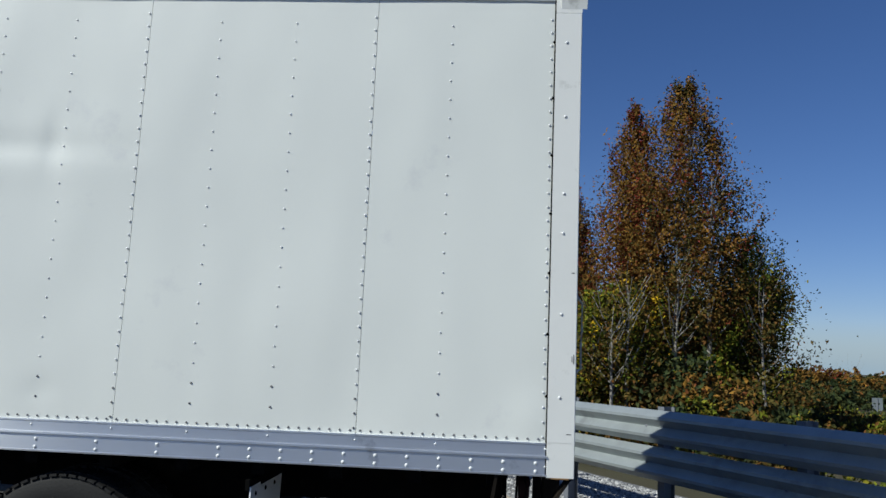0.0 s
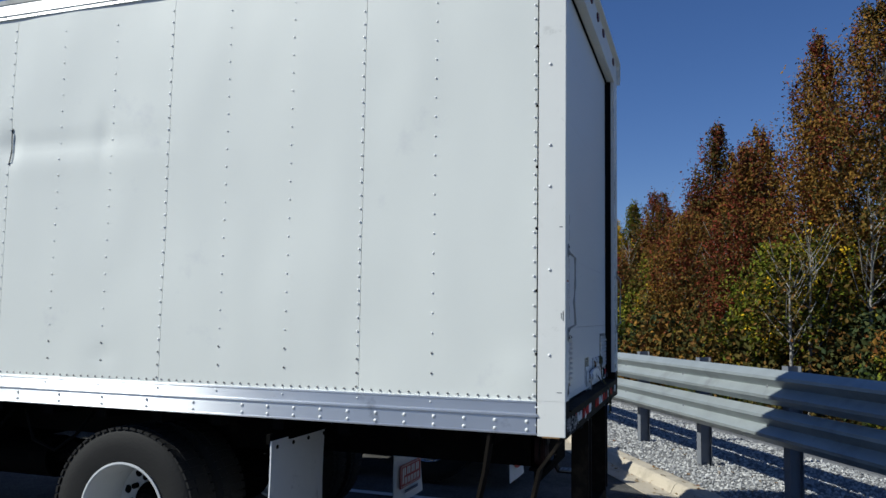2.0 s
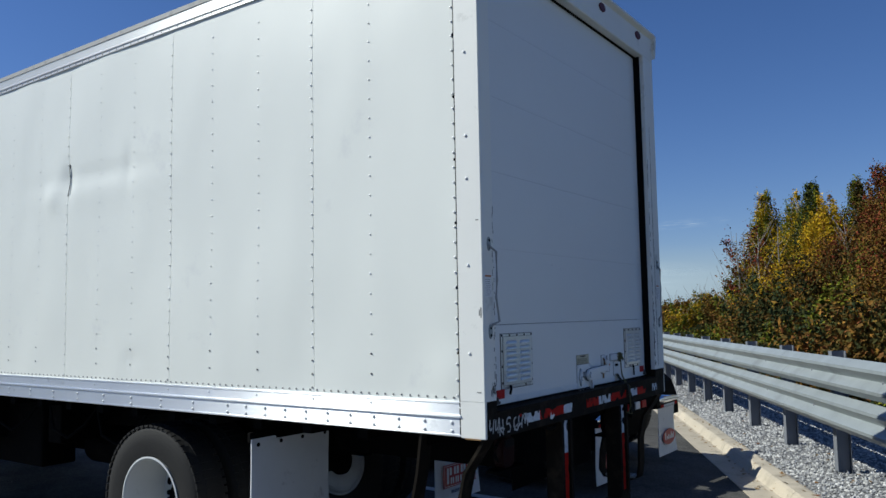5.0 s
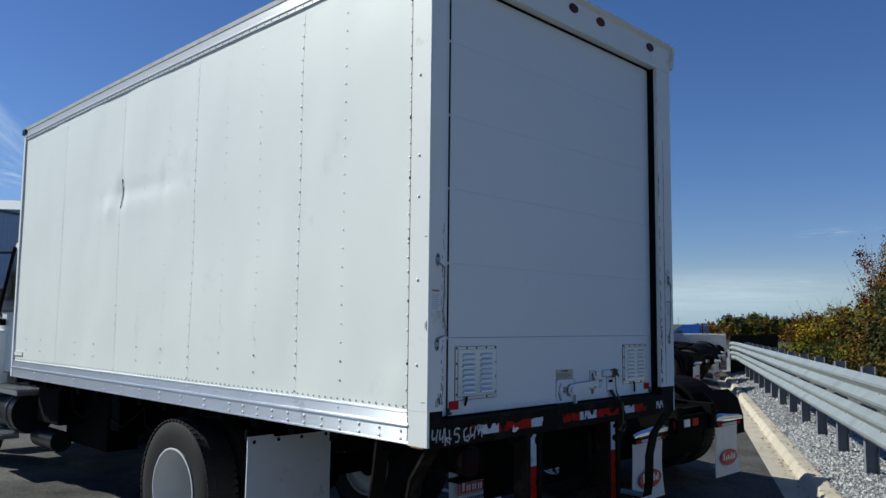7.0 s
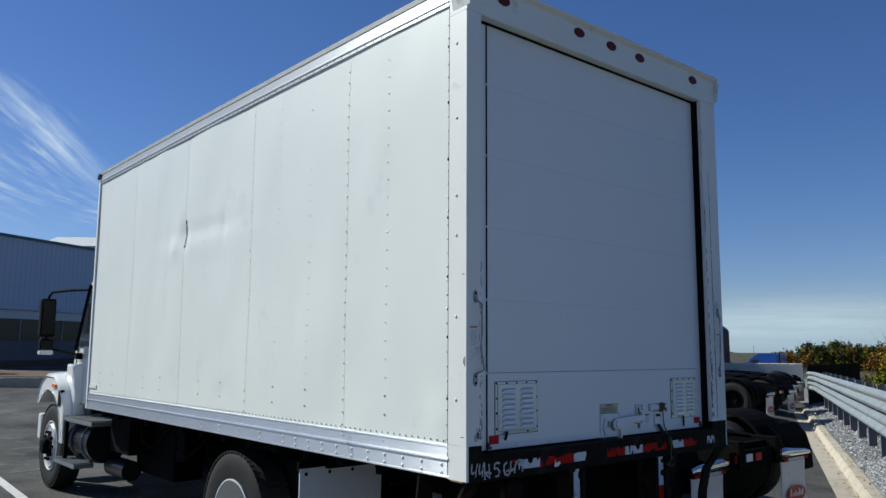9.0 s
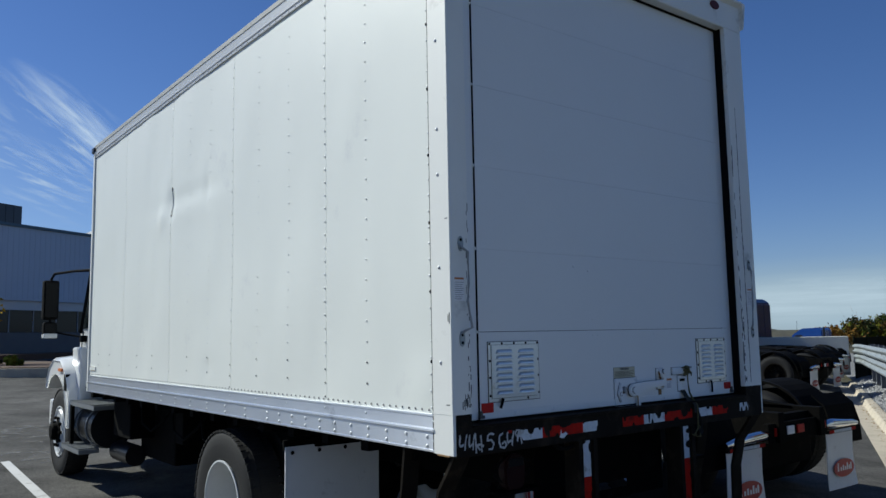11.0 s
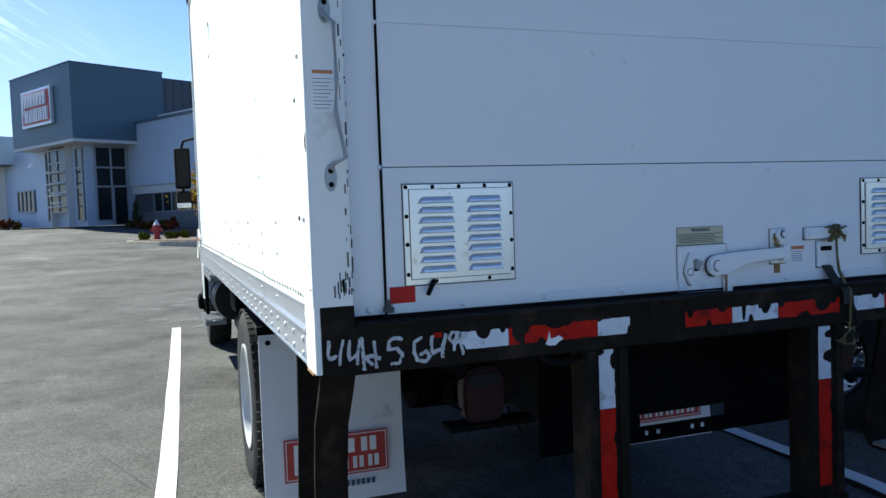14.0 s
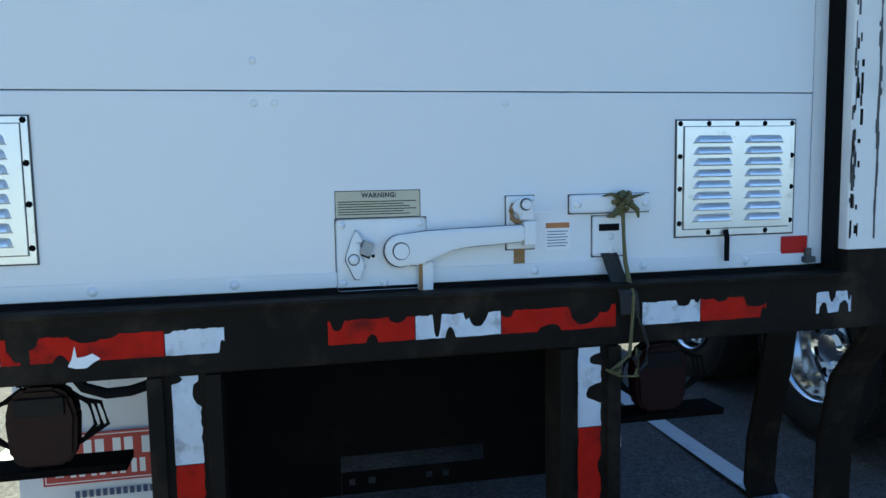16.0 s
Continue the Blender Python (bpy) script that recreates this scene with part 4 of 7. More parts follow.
vent(0.262, 0.598, 1.247, 1.53)
vent(1.958, 2.264, 1.25, 1.516)
b = bmesh.new()
tube(b, [(DX + 0.01, 0.345, 1.258), (DX + 0.018, 0.335, 1.246), (DX + 0.02, 0.32, 1.218)], 0.007)
part("vent_drain", b, M["seal"], truck, "short black drain tube under the vent")
b = bmesh.new()
tube(b, [(DX + 0.01, 2.083, 1.262), (DX + 0.016, 2.083, 1.245), (DX + 0.016, 2.083, 1.19)], 0.006)
part("vent_drain", b, M["seal"], truck, "short black drain tube under the vent")
part("rear_reflector", box(DX, DX + 0.006, 0.214, 0.288, 1.199, 1.245, 0.002), M["reflector"], truck, "red rectangular reflector")
part("rear_reflector", box(DX, DX + 0.006, 2.237, 2.306, 1.199, 1.241, 0.002), M["reflector"], truck, "red rectangular reflector")
for y in (0.205, 2.305):
    b = box(DX, DX + 0.02, y - 0.012, y + 0.016, 1.176, 1.191, 0.003)
    cyl(b, (DX + 0.01, y, 1.176), (DX + 0.01, y, 1.211), 0.008)
    part("door_roller_stub", b, M["darkprint"], truck, "dark roller bracket at the door foot")

# grab handles on the posts
def handle(y, s):
    b = bmesh.new()
    tube(b, [(0.004, y, 1.985), (0.012, y, 1.97), (0.035, y + 0.022 * s, 1.945), (0.035, y + 0.024 * s, 1.80), (0.03, y + 0.02 * s, 1.72), (0.035, y + 0.04 * s, 1.60), (0.014, y + 0.012 * s, 1.585), (0.004, y + 0.008 * s, 1.57)], 0.0062)
    o = part("grab_handle", b, M["handle"], truck, "painted steel rod grab handle")
    for z in (1.985, 1.55):
        bb = bmesh.new()
        prism(bb, [(y + 0.006 + 0.016 * math.cos(t), z + 0.036 * math.sin(t)) for t in np.linspace(0, 2 * math.pi, 12, endpoint=False)], "x", 0.0, 0.006, 0.001)
        part("handle_foot", bb, M["rail"], o)
        studs("handle_bolt", [(0.006, y + 0.006, z - 0.018), (0.006, y + 0.006, z + 0.018)], 0.008, (1, 0, 0), M["black"], o, 0.6)
    return o


handle(0.04, 1)
handle(W - 0.07, -1)
for y in (0.004, W - 0.1):
    o = part("warning_label", box(0.0, 0.0012, y, y + 0.062, 1.722, 1.832), M["whiteprint"], truck, "small white safety label with orange heading")
    part("label_heading", box(0.0012, 0.002, y + 0.004, y + 0.058, 1.82, 1.829), M["orange_label"], o)
    for i in range(9):
        part("print_line", box(0.0012, 0.0016, y + 0.005, y + 0.057 - 0.006 * (i % 3), 1.806 - i * 0.0095, 1.8074 - i * 0.0095), M["strap"], o)

# the door's hardware is drawn in axes of its own
HARDWARE = Matrix.Translation((0, 0.0125, -0.018)) @ Matrix.Diagonal((1, 0.9795, 1, 1))


def fitting(name, bm, mat, parent, label=""):
    bmesh.ops.transform(bm, matrix=HARDWARE, verts=bm.verts)
    return part(name, bm, mat, parent, label)


def heads(name, spots, r, normal, mat, parent, flat=0.55, seg=6):
    studs(name, [HARDWARE @ Vector(p) for p in spots], r, normal, mat, parent, flat, seg)


# latch and its plates, with dark rims along their edges, wider below
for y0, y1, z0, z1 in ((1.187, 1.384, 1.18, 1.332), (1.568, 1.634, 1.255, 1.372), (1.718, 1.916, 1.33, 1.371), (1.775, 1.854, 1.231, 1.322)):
    fitting("grime_line", box(DX - 0.001, DX + 0.0012, y0 - 0.0018, y1 + 0.002, z0 - 0.003, z1 + 0.0014), M["darkprint"], truck, "thin dark rim round a fitting")
o = fitting("latch_plate", box(DX, DX + 0.006, 1.187, 1.384, 1.18, 1.332, 0.008), M["rear"], truck, "white latch mounting plate")
heads("plate_bolt", [(DX + 0.006, y, z) for y, z in ((1.2, 1.32), (1.37, 1.32), (1.2, 1.197), (1.29, 1.195))], 0.009, (1, 0, 0), M["rear"], o, 0.6, 8)
KEEP = [(1.224, 1.207), (1.233, 1.205), (1.247, 1.232), (1.241, 1.247), (1.236, 1.262), (1.239, 1.275), (1.231, 1.284), (1.243, 1.285), (1.236, 1.30), (1.229, 1.309), (1.219, 1.288), (1.209, 1.262), (1.206, 1.246)]
b = bmesh.new()
prism(b, KEEP, "x", DX + 0.006, DX + 0.022, 0.002)
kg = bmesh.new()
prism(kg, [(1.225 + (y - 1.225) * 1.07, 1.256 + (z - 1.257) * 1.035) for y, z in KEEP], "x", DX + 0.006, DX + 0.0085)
fitting("keeper_grime", kg, M["sillblack"], o, "dark rim round the keeper")
fitting("latch_keeper", b, M["rear"], o, "white painted lock keeper")
heads("keeper_pin", [(DX + 0.022, 1.2228, 1.248)], 0.011, (1, 0, 0), M["rear"], o, 0.4, 12)
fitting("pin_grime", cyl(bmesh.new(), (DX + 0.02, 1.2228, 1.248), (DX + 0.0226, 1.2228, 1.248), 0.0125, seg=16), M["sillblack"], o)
b = bmesh.new()
prism(b, [(1.2345, 1.262), (1.256, 1.2525), (1.267, 1.28), (1.2455, 1.289)], "x", DX + 0.010, DX + 0.03, 0.002)
fitting("lock_tab", b, M["handle"], o, "worn grey lock tab")
# shade below the lock tab, put in as a dark strip
b = bmesh.new()
prism(b, [(1.231, 1.259), (1.257, 1.2475), (1.262, 1.258), (1.236, 1.268)], "x", DX + 0.006, DX + 0.012)
fitting("tab_shadow_gap", b, M["sillblack"], o, "dark strip painted in as shade below the tab")
heads("plate_pin", [(DX + 0.006, 1.2665, 1.2525)], 0.004, (1, 0, 0), M["black"], o, 0.6)
b = bmesh.new()
ang = np.linspace(0.47 * math.pi, 1.66 * math.pi, 16)
ARM = [(1.3546, 1.231), (1.38, 1.238), (1.405, 1.248), (1.434, 1.260), (1.47, 1.266), (1.602, 1.2735), (1.602, 1.309), (1.45, 1.3055), (1.38, 1.3025)]
prism(b, [(1.323 + 0.034 * math.cos(t), 1.2637 + 0.034 * math.sin(t)) for t in ang] + ARM, "x", DX + 0.014, DX + 0.034, 0.004)
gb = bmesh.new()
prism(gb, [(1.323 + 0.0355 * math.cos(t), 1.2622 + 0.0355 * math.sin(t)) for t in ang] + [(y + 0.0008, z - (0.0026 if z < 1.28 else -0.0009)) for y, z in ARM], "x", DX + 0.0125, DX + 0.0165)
fitting("lever_grime", gb, M["sillblack"], truck, "dark rim behind the lever, wider below")
fitting("latch_lever", b, M["rear"], truck, "white painted steel latch lever with worn edges")
b = bmesh.new()
cyl(b, (DX + 0.004, 1.323, 1.2637), (DX + 0.042, 1.323, 1.2637), 0.0165, seg=20)
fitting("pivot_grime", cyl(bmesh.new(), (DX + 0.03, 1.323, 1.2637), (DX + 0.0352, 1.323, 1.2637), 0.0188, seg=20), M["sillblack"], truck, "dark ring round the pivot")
fitting("latch_pivot", b, M["rear"], truck)
b = bmesh.new()
prism(b, [(1.365, 1.165), (1.395, 1.165), (1.398, 1.238), (1.362, 1.232), (1.36, 1.2)], "x", DX + 0.008, DX + 0.02, 0.003)
hook = fitting("latch_hook", b, M["rear"], truck, "white hook into the sill with rust streak")
fitting("rust_streak", box(DX + 0.0195, DX + 0.021, 1.363, 1.372, 1.168, 1.236), M["rust"], hook, "rust streak")
o = fitting("catch_bracket", box(DX, DX + 0.01, 1.568, 1.634, 1.255, 1.372, 0.004), M["rear"], truck, "white lever catch bracket")
heads("catch_bolt", [(DX + 0.01, 1.6275, 1.365)], 0.007, (1, 0, 0), M["rear"], o, 0.4, 8)
b = bmesh.new()
prism(b, [(1.571, 1.342), (1.583, 1.357), (1.59, 1.366), (1.612, 1.3685), (1.624, 1.358), (1.629, 1.334), (1.627, 1.319), (1.602, 1.321), (1.592, 1.318), (1.596, 1.332), (1.585, 1.336)], "x", DX + 0.012, DX + 0.026, 0.003)
bx(b, DX + 0.01, DX + 0.03, 1.602, 1.632, 1.264, 1.318, 0.004)
bx(b, DX + 0.016, DX + 0.022, 1.627, 1.667, 1.332, 1.337)
fitting("catch_cam", b, M["rear"], o)
fitting("knob_ring", cyl(bmesh.new(), (DX + 0.02, 1.6073, 1.354), (DX + 0.0285, 1.6073, 1.354), 0.0135, seg=18), M["sillblack"], o)
fitting("catch_knob", cyl(bmesh.new(), (DX + 0.02, 1.6073, 1.354), (DX + 0.036, 1.6073, 1.354), 0.0115, 0.0105, seg=18), M["rear"], o)
b = bmesh.new()
bx(b, DX + 0.0015, DX + 0.003, 1.586, 1.612, 1.222, 1.262)
fitting("rust_stain", b, M["rust"], o, "rust stain below the catch")
b = bmesh.new()
tube(b, [(DX + 0.012, 1.583, 1.353), (DX + 0.022, 1.5745, 1.34), (DX + 0.022, 1.576, 1.325), (DX + 0.018, 1.588, 1.316), (DX + 0.012, 1.6, 1.318)], 0.006)
fitting("catch_spring", b, M["rust"], o, "rusty spring")
lab = fitting("small_label", box(DX, DX + 0.001, 1.661, 1.722, 1.25, 1.312), M["whiteprint"], truck, "small white caution label with orange heading")
fitting("label_heading", box(DX + 0.001, DX + 0.0016, 1.663, 1.72, 1.298, 1.31), M["orange_label"], lab)
for i in range(6):
    fitting("print_line", box(DX + 0.001, DX + 0.0014, 1.666, 1.716 - 0.005 * (i % 2), 1.2895 - i * 0.0065, 1.2915 - i * 0.0065), M["navy"], lab)
wl = fitting("warning_plate", box(DX, DX + 0.0015, 1.189, 1.372, 1.335, 1.39), M["cream"], truck, "yellowed warning label with small print")
t = part("warning_text", text_mesh("WARNING:", 0.0135, 1.15, 0.0007), M["darkprint"], wl)
t.matrix_basis = HARDWARE @ Matrix.Translation((DX + 0.002, 1.245, 1.377)) @ FACE_REAR
for i in range(6):
    fitting("print_line", box(DX + 0.0015, DX + 0.002, 1.194, 1.364 - 0.014 * (i * 2 % 3), 1.3672 - i * 0.0053, 1.3692 - i * 0.0053), M["strap"], wl)
fitting("label_border", box(DX - 0.0005, DX + 0.0011, 1.1875, 1.3735, 1.3335, 1.3915), M["sillblack"], wl, "dark edge round the label")
o = fitting("pull_handle", box(DX, DX + 0.016, 1.718, 1.916, 1.33, 1.371, 0.006), M["rear"], truck, "white flat pull handle with rope tied round it")
heads("handle_bolt", [(DX + 0.016, 1.735, 1.35), (DX + 0.016, 1.9, 1.35)], 0.01, (1, 0, 0), M["rear"], o, 0.5)
o = fitting("strap_plate", box(DX, DX + 0.007, 1.775, 1.854, 1.231, 1.322, 0.006), M["rear"], truck, "white plate holding a pull strap")
fitting("strap_slot", box(DX + 0.0065, DX + 0.009, 1.79, 1.84, 1.288, 1.304, 0.001), M["seal"], o)
heads("plate_bolt", [(DX + 0.007, 1.82, 1.275), (DX + 0.007, 1.82, 1.243)], 0.009, (1, 0, 0), M["rear"], o, 0.5)
b = bmesh.new()
rnd = random.Random(8)
for i in range(10):
    c, rr = Vector((DX + 0.02, 1.842 + rnd.uniform(-0.014, 0.014), 1.352 + rnd.uniform(-0.012, 0.012))), rnd.uniform(0.010, 0.022)
    tilt = rnd.uniform(-1.1, 1.1)
    tube(b, [c + Vector((rr * 0.8 * math.cos(a), rr * 0.8 * math.sin(a) * math.cos(tilt), rr * math.sin(a) * (0.9 + 0.4 * math.sin(tilt)))) for a in np.linspace(0, 5.9, 11)], rnd.uniform(0.0036, 0.0058), 6)
tube(b, [(DX + 0.02, 1.85, 1.36), (DX + 0.03, 1.87, 1.366), (DX + 0.026, 1.893, 1.37)], [0.006, 0.004, 0.0015], 6)
tube(b, [(DX + 0.02, 1.83, 1.365), (DX + 0.026, 1.812, 1.372), (DX + 0.022, 1.792, 1.367)], [0.006, 0.004, 0.0015], 6)
tube(b, [(DX + 0.02, 1.86, 1.35), (DX + 0.034, 1.872, 1.335), (DX + 0.03, 1.877, 1.318)], [0.007, 0.007, 0.003], 6)
tube(b, [(DX + 0.02, 1.835, 1.338), (DX + 0.032, 1.812, 1.324), (DX + 0.028, 1.80, 1.322)], [0.007, 0.007, 0.003], 6)
fitting("knotted_rope", b, M["rope"], truck, "frayed olive rope knotted round the handle")
b = bmesh.new()
tube(b, [(DX + 0.03, 1.838, 1.33), (DX + 0.03, 1.841, 1.27), (DX + 0.036, 1.842, 1.22), (DX + 0.06, 1.84, 1.18), (0.016, 1.838, 1.15), (0.018, 1.834, 1.10), (0.02, 1.829, 1.05), (0.02, 1.826, 1.015)], [0.0045, 0.004, 0.0055, 0.006, 0.0042, 0.004, 0.004, 0.004], 6)
for i in range(4):
    a = 0.8 * i
    tube(b, [(0.02, 1.826, 1.02), (0.024, 1.80 - 0.008 * i, 1.0 - 0.004 * i), (0.022, 1.80, 0.975), (0.024, 1.835 + 0.004 * i, 0.972), (0.02, 1.848, 0.995), (0.022, 1.842, 1.018 + 0.006 * i)], 0.0024, 6)
tube(b, [(0.02, 1.806, 0.985), (0.018, 1.79, 0.982), (0.014, 1.772, 0.99)], [0.006, 0.005, 0.002], 6)
fitting("hanging_rope", b, M["rope"], truck, "olive rope hanging over the sill")
b = bmesh.new()
band = [(DX + 0.006, 1.236), (DX + 0.012, 1.225), (DX + 0.026, 1.2), (DX + 0.05, 1.172), (0.004, 1.163), (0.012, 1.154), (0.013, 1.13), (0.012, 1.108)]
rows = []
for i, (x, z) in enumerate(band):
    f = i / (len(band) - 1)
    ya, yb = 1.794 + 0.016 * f + 0.002 * math.sin(5 * f), 1.834 + 0.02 * f
    rows.append([b.verts.new(q) for q in ((x, ya, z), (x + 0.003, ya, z + 0.002), (x + 0.003, yb, z + 0.002), (x, yb, z))])
for q, r in zip(rows, rows[1:]):
    for k in range(4):
        b.faces.new((q[k], q[(k + 1) % 4], r[(k + 1) % 4], r[k]))
b.faces.new(rows[0])
b.faces.new(rows[-1])
tube(b, [(0.014, 1.842, 1.115), (0.018, 1.858, 1.08), (0.02, 1.871, 1.04), (0.02, 1.866, 1.0), (0.022, 1.848, 0.985), (0.02, 1.84, 1.01), (0.02, 1.852, 1.03)], 0.009, 6, 0.4)
bmesh.ops.recalc_face_normals(b, faces=b.faces)
fitting("pull_strap", b, M["strap"], truck, "frayed dark webbing pull strap")

# rear sill with peeling tape
sill = part("rear_sill", box(-0.14, 0.0, 0.004, W - 0.004, 1.022, 1.158, 0.006), M["sillblack"], truck, "scuffed black steel rear sill")
part("sill_corner", box(-0.14, 0.001, 0.003, 0.095, 1.156, ZS + 0.004, 0.003), M["sillblack"], sill)
part("sill_corner", box(-0.14, 0.001, 2.364, W - 0.003, 1.156, ZS + 0.004, 0.003), M["sillblack"], sill)
part("sill_lip", box(-0.1, 0.012, 0.1, W - 0.2, 1.149, 1.1585, 0.003), M["sillblack"], sill)


def tape(y0, y1, z0, z1, mat, seed, bites=(), vertical=False, x=0.0, parent=None):
    """A strip of reflective tape; bites: how far along, half width and depth of what tore off, from the top (or, negative, the foot)."""
    b = bmesh.new()
    n = 56
    top, bot = [], []
    for i in range(n + 1):
        f = i / n
        u = max(0.0, noise.noise((f * 9 + seed, 3.3, 0.2))) * 0.10 + max(0.0, noise.noise((f * 31 + seed, 1.3, 6.2))) * 0.06
        d = max(0.0, noise.noise((f * 11 + seed, 9.3, 0.7))) * 0.06
        for c, hw, depth in bites:
            e = abs(f - c) / hw + 0.35 * noise.noise((f * 17 + seed, c * 9, 2.0))
            k = abs(depth) * math.sqrt(max(0.0, 1 - max(0.0, e) ** 2))
            if depth > 0:
                u = max(u, k)
            else:
                d = max(d, k)
        u, d = min(u, 0.96), min(d, 0.96 - min(u, 0.94))
        if vertical:
            z = z0 + (z1 - z0) * f
            top.append(b.verts.new((x + 0.0016, y1 - (y1 - y0) * u, z)))
            bot.append(b.verts.new((x + 0.0016, y0 + (y1 - y0) * d, z)))
        else:
            y = y0 + (y1 - y0) * f
            top.append(b.verts.new((x + 0.0016, y, z1 - (z1 - z0) * u)))
            bot.append(b.verts.new((x + 0.0016, y, z0 + (z1 - z0) * d)))
    for i in range(n):
        b.faces.new((bot[i], bot[i + 1], top[i + 1], top[i]))
    r = bmesh.ops.extrude_face_region(b, geom=list(b.faces))
    bmesh.ops.translate(b, vec=(-0.0012, 0, 0), verts=[e for e in r["geom"] if isinstance(e, bmesh.types.BMVert)])
    bmesh.ops.recalc_face_normals(b, faces=b.faces)
    return part("reflective_tape", b, mat, parent or sill, "peeling red reflective tape" if mat is M["tape_red"] else "peeling white reflective tape")


TAPES = (
    (0.37, 0.54, 1, ((0.12, 0.1, -0.4), (0.55, 0.13, 0.5), (0.9, 0.06, 0.25), (0.0, 0.05, 0.4))),
    (0.542, 0.575, 0, ((0.9, 0.6, 0.9),)),
    (0.592, 0.832, 0, ((0.0, 0.07, 0.45), (0.22, 0.05, -0.3), (0.42, 0.14, 0.3), (0.55, 0.1, 0.2))),
    (0.834, 0.945, 1, ((0.03, 0.1, 0.15), (0.97, 0.06, -0.5))),
    (1.148, 1.327, 0, ((0.1, 0.08, 0.45), (0.5, 0.06, -0.35), (0.8, 0.1, 0.25))),
    (1.329, 1.513, 1, ((0.25, 0.05, 0.95), (0.4, 0.06, -0.45), (0.72, 0.13, 0.6))),
    (1.515, 1.777, 0, ((0.05, 0.06, 0.3), (0.42, 0.1, -0.3), (0.72, 0.15, 0.8), (0.9, 0.06, 0.35))),
    (1.841, 1.982, 1, ((0.72, 0.14, 0.28), (0.95, 0.05, 0.15))),
    (1.984, 2.15, 0, ((0.3, 0.1, 0.18), (0.85, 0.2, 0.5), (0.97, 0.05, -0.5))),
    (2.284, 2.377, 1, ((0.2, 0.12, -0.5), (0.45, 0.1, 0.5), (0.8, 0.15, -0.55), (0.95, 0.06, 0.5))),
)
for n, (y0, y1, c, torn) in enumerate(TAPES):
    tape(y0, y1, 1.063, 1.114, M["tape_white"] if c else M["tape_red"], 20 + n, torn)
b = bmesh.new()
prism(b, [(0.657, 1.055), (0.664, 1.068), (0.671, 1.094), (0.674, 1.071), (0.69, 1.073), (0.702, 1.078), (0.716, 1.067), (0.703, 1.06), (0.69, 1.05), (0.672, 1.05)], "x", 0.0018, 0.0034, 0.0006)
part("curled_scrap", b, M["whiteprint"], sill, "pale crumpled scrap of tape")
b = bmesh.new()
tube(b, [(-0.04, 0.655, 1.03), (-0.035, 0.675, 1.003), (-0.035, 0.715, 0.988), (-0.035, 0.76, 0.99), (-0.04, 0.81, 1.003)], 0.011, 8)
part("sagging_hose", b, M["seal"], truck, "black hose sagging below the sill")


# chalked stock number, drawn by hand
def chalk(strokes, y, z, w, h, seed):
    b = bmesh.new()
    rr = random.Random(seed)
    for pts in strokes:
        for again in range(3):
            off = Vector((rr.uniform(-0.0025, 0.0025), rr.uniform(-0.0025, 0.0025)))
            path = []
            for a, c in zip(pts, pts[1:]):
                for i in range(6):
                    path.append(Vector((y + w * (a[0] + (c[0] - a[0]) * i / 6), z + h * (a[1] + (c[1] - a[1]) * i / 6))) + off)
            path.append(Vector((y + w * pts[-1][0], z + h * pts[-1][1])) + off)
            last = None
            for i, q in enumerate(path):
                t = (path[min(i + 1, len(path) - 1)] - path[max(i - 1, 0)]).normalized()
                k = 0.0026 + 0.0026 * noise.noise((i * 0.7 + seed * 3, again * 5.0, 1.0)) + rr.uniform(0, 0.0012)
                side = Vector((-t[1], t[0])) * max(0.0008, k)
                now = [b.verts.new((0.0014 + 0.0006 * again, *(q - side))), b.verts.new((0.0014 + 0.0006 * again, *(q + side)))]
                if last and rr.random() > 0.12:
                    b.faces.new((last[0], now[0], now[1], last[1]))
                last = now
    part("chalk_number", b, M["chalk"], sill, "rough white chalk figure")


FOUR = [[(0.12, 1.0), (0.05, 0.45), (0.15, 0.25), (0.6, 0.4)], [(0.95, 1.0), (0.75, 0.5), (0.7, 0.0)]]
AITCH = [[(0.1, 1.0), (0.15, 0.5), (0.18, 0.0)], [(0.15, 0.35), (0.5, 0.4), (0.95, 0.3)], [(0.7, 0.85), (0.75, 0.5), (0.78, 0.0)], [(0.3, 0.3), (0.6, 0.1)]]
FIVE = [[(0.95, 0.95), (0.5, 1.0), (0.2, 0.95)], [(0.2, 0.95), (0.1, 0.6), (0.6, 0.62), (0.9, 0.35), (0.7, 0.05), (0.25, 0.05)]]
SIX = [[(0.55, 1.0), (0.2, 0.85), (0.15, 0.45), (0.3, 0.1), (0.7, 0.0), (0.95, 0.2), (0.75, 0.42), (0.45, 0.3)]]
NINE = [[(0.75, 0.95), (0.3, 1.0), (0.1, 0.75), (0.35, 0.55), (0.75, 0.75), (0.8, 0.95), (0.78, 0.5), (0.98, 0.0)]]
for i, (fig, y, z, w, h) in enumerate(((FOUR, 0.017, 1.055, 0.046, 0.066), (FOUR, 0.072, 1.05, 0.036, 0.068), (AITCH, 0.104, 1.036, 0.058, 0.088), (FIVE, 0.178, 1.042, 0.05, 0.072), (SIX, 0.246, 1.042, 0.058, 0.068), (FOUR, 0.303, 1.046, 0.05, 0.066), (NINE, 0.352, 1.05, 0.05, 0.066))):
    chalk(fig, y, z, w, h, 3 + i)
part("rub_mark", box(0.0002, 0.0016, 0.315, 0.338, 1.105, 1.118), M["tape_red"], sill)

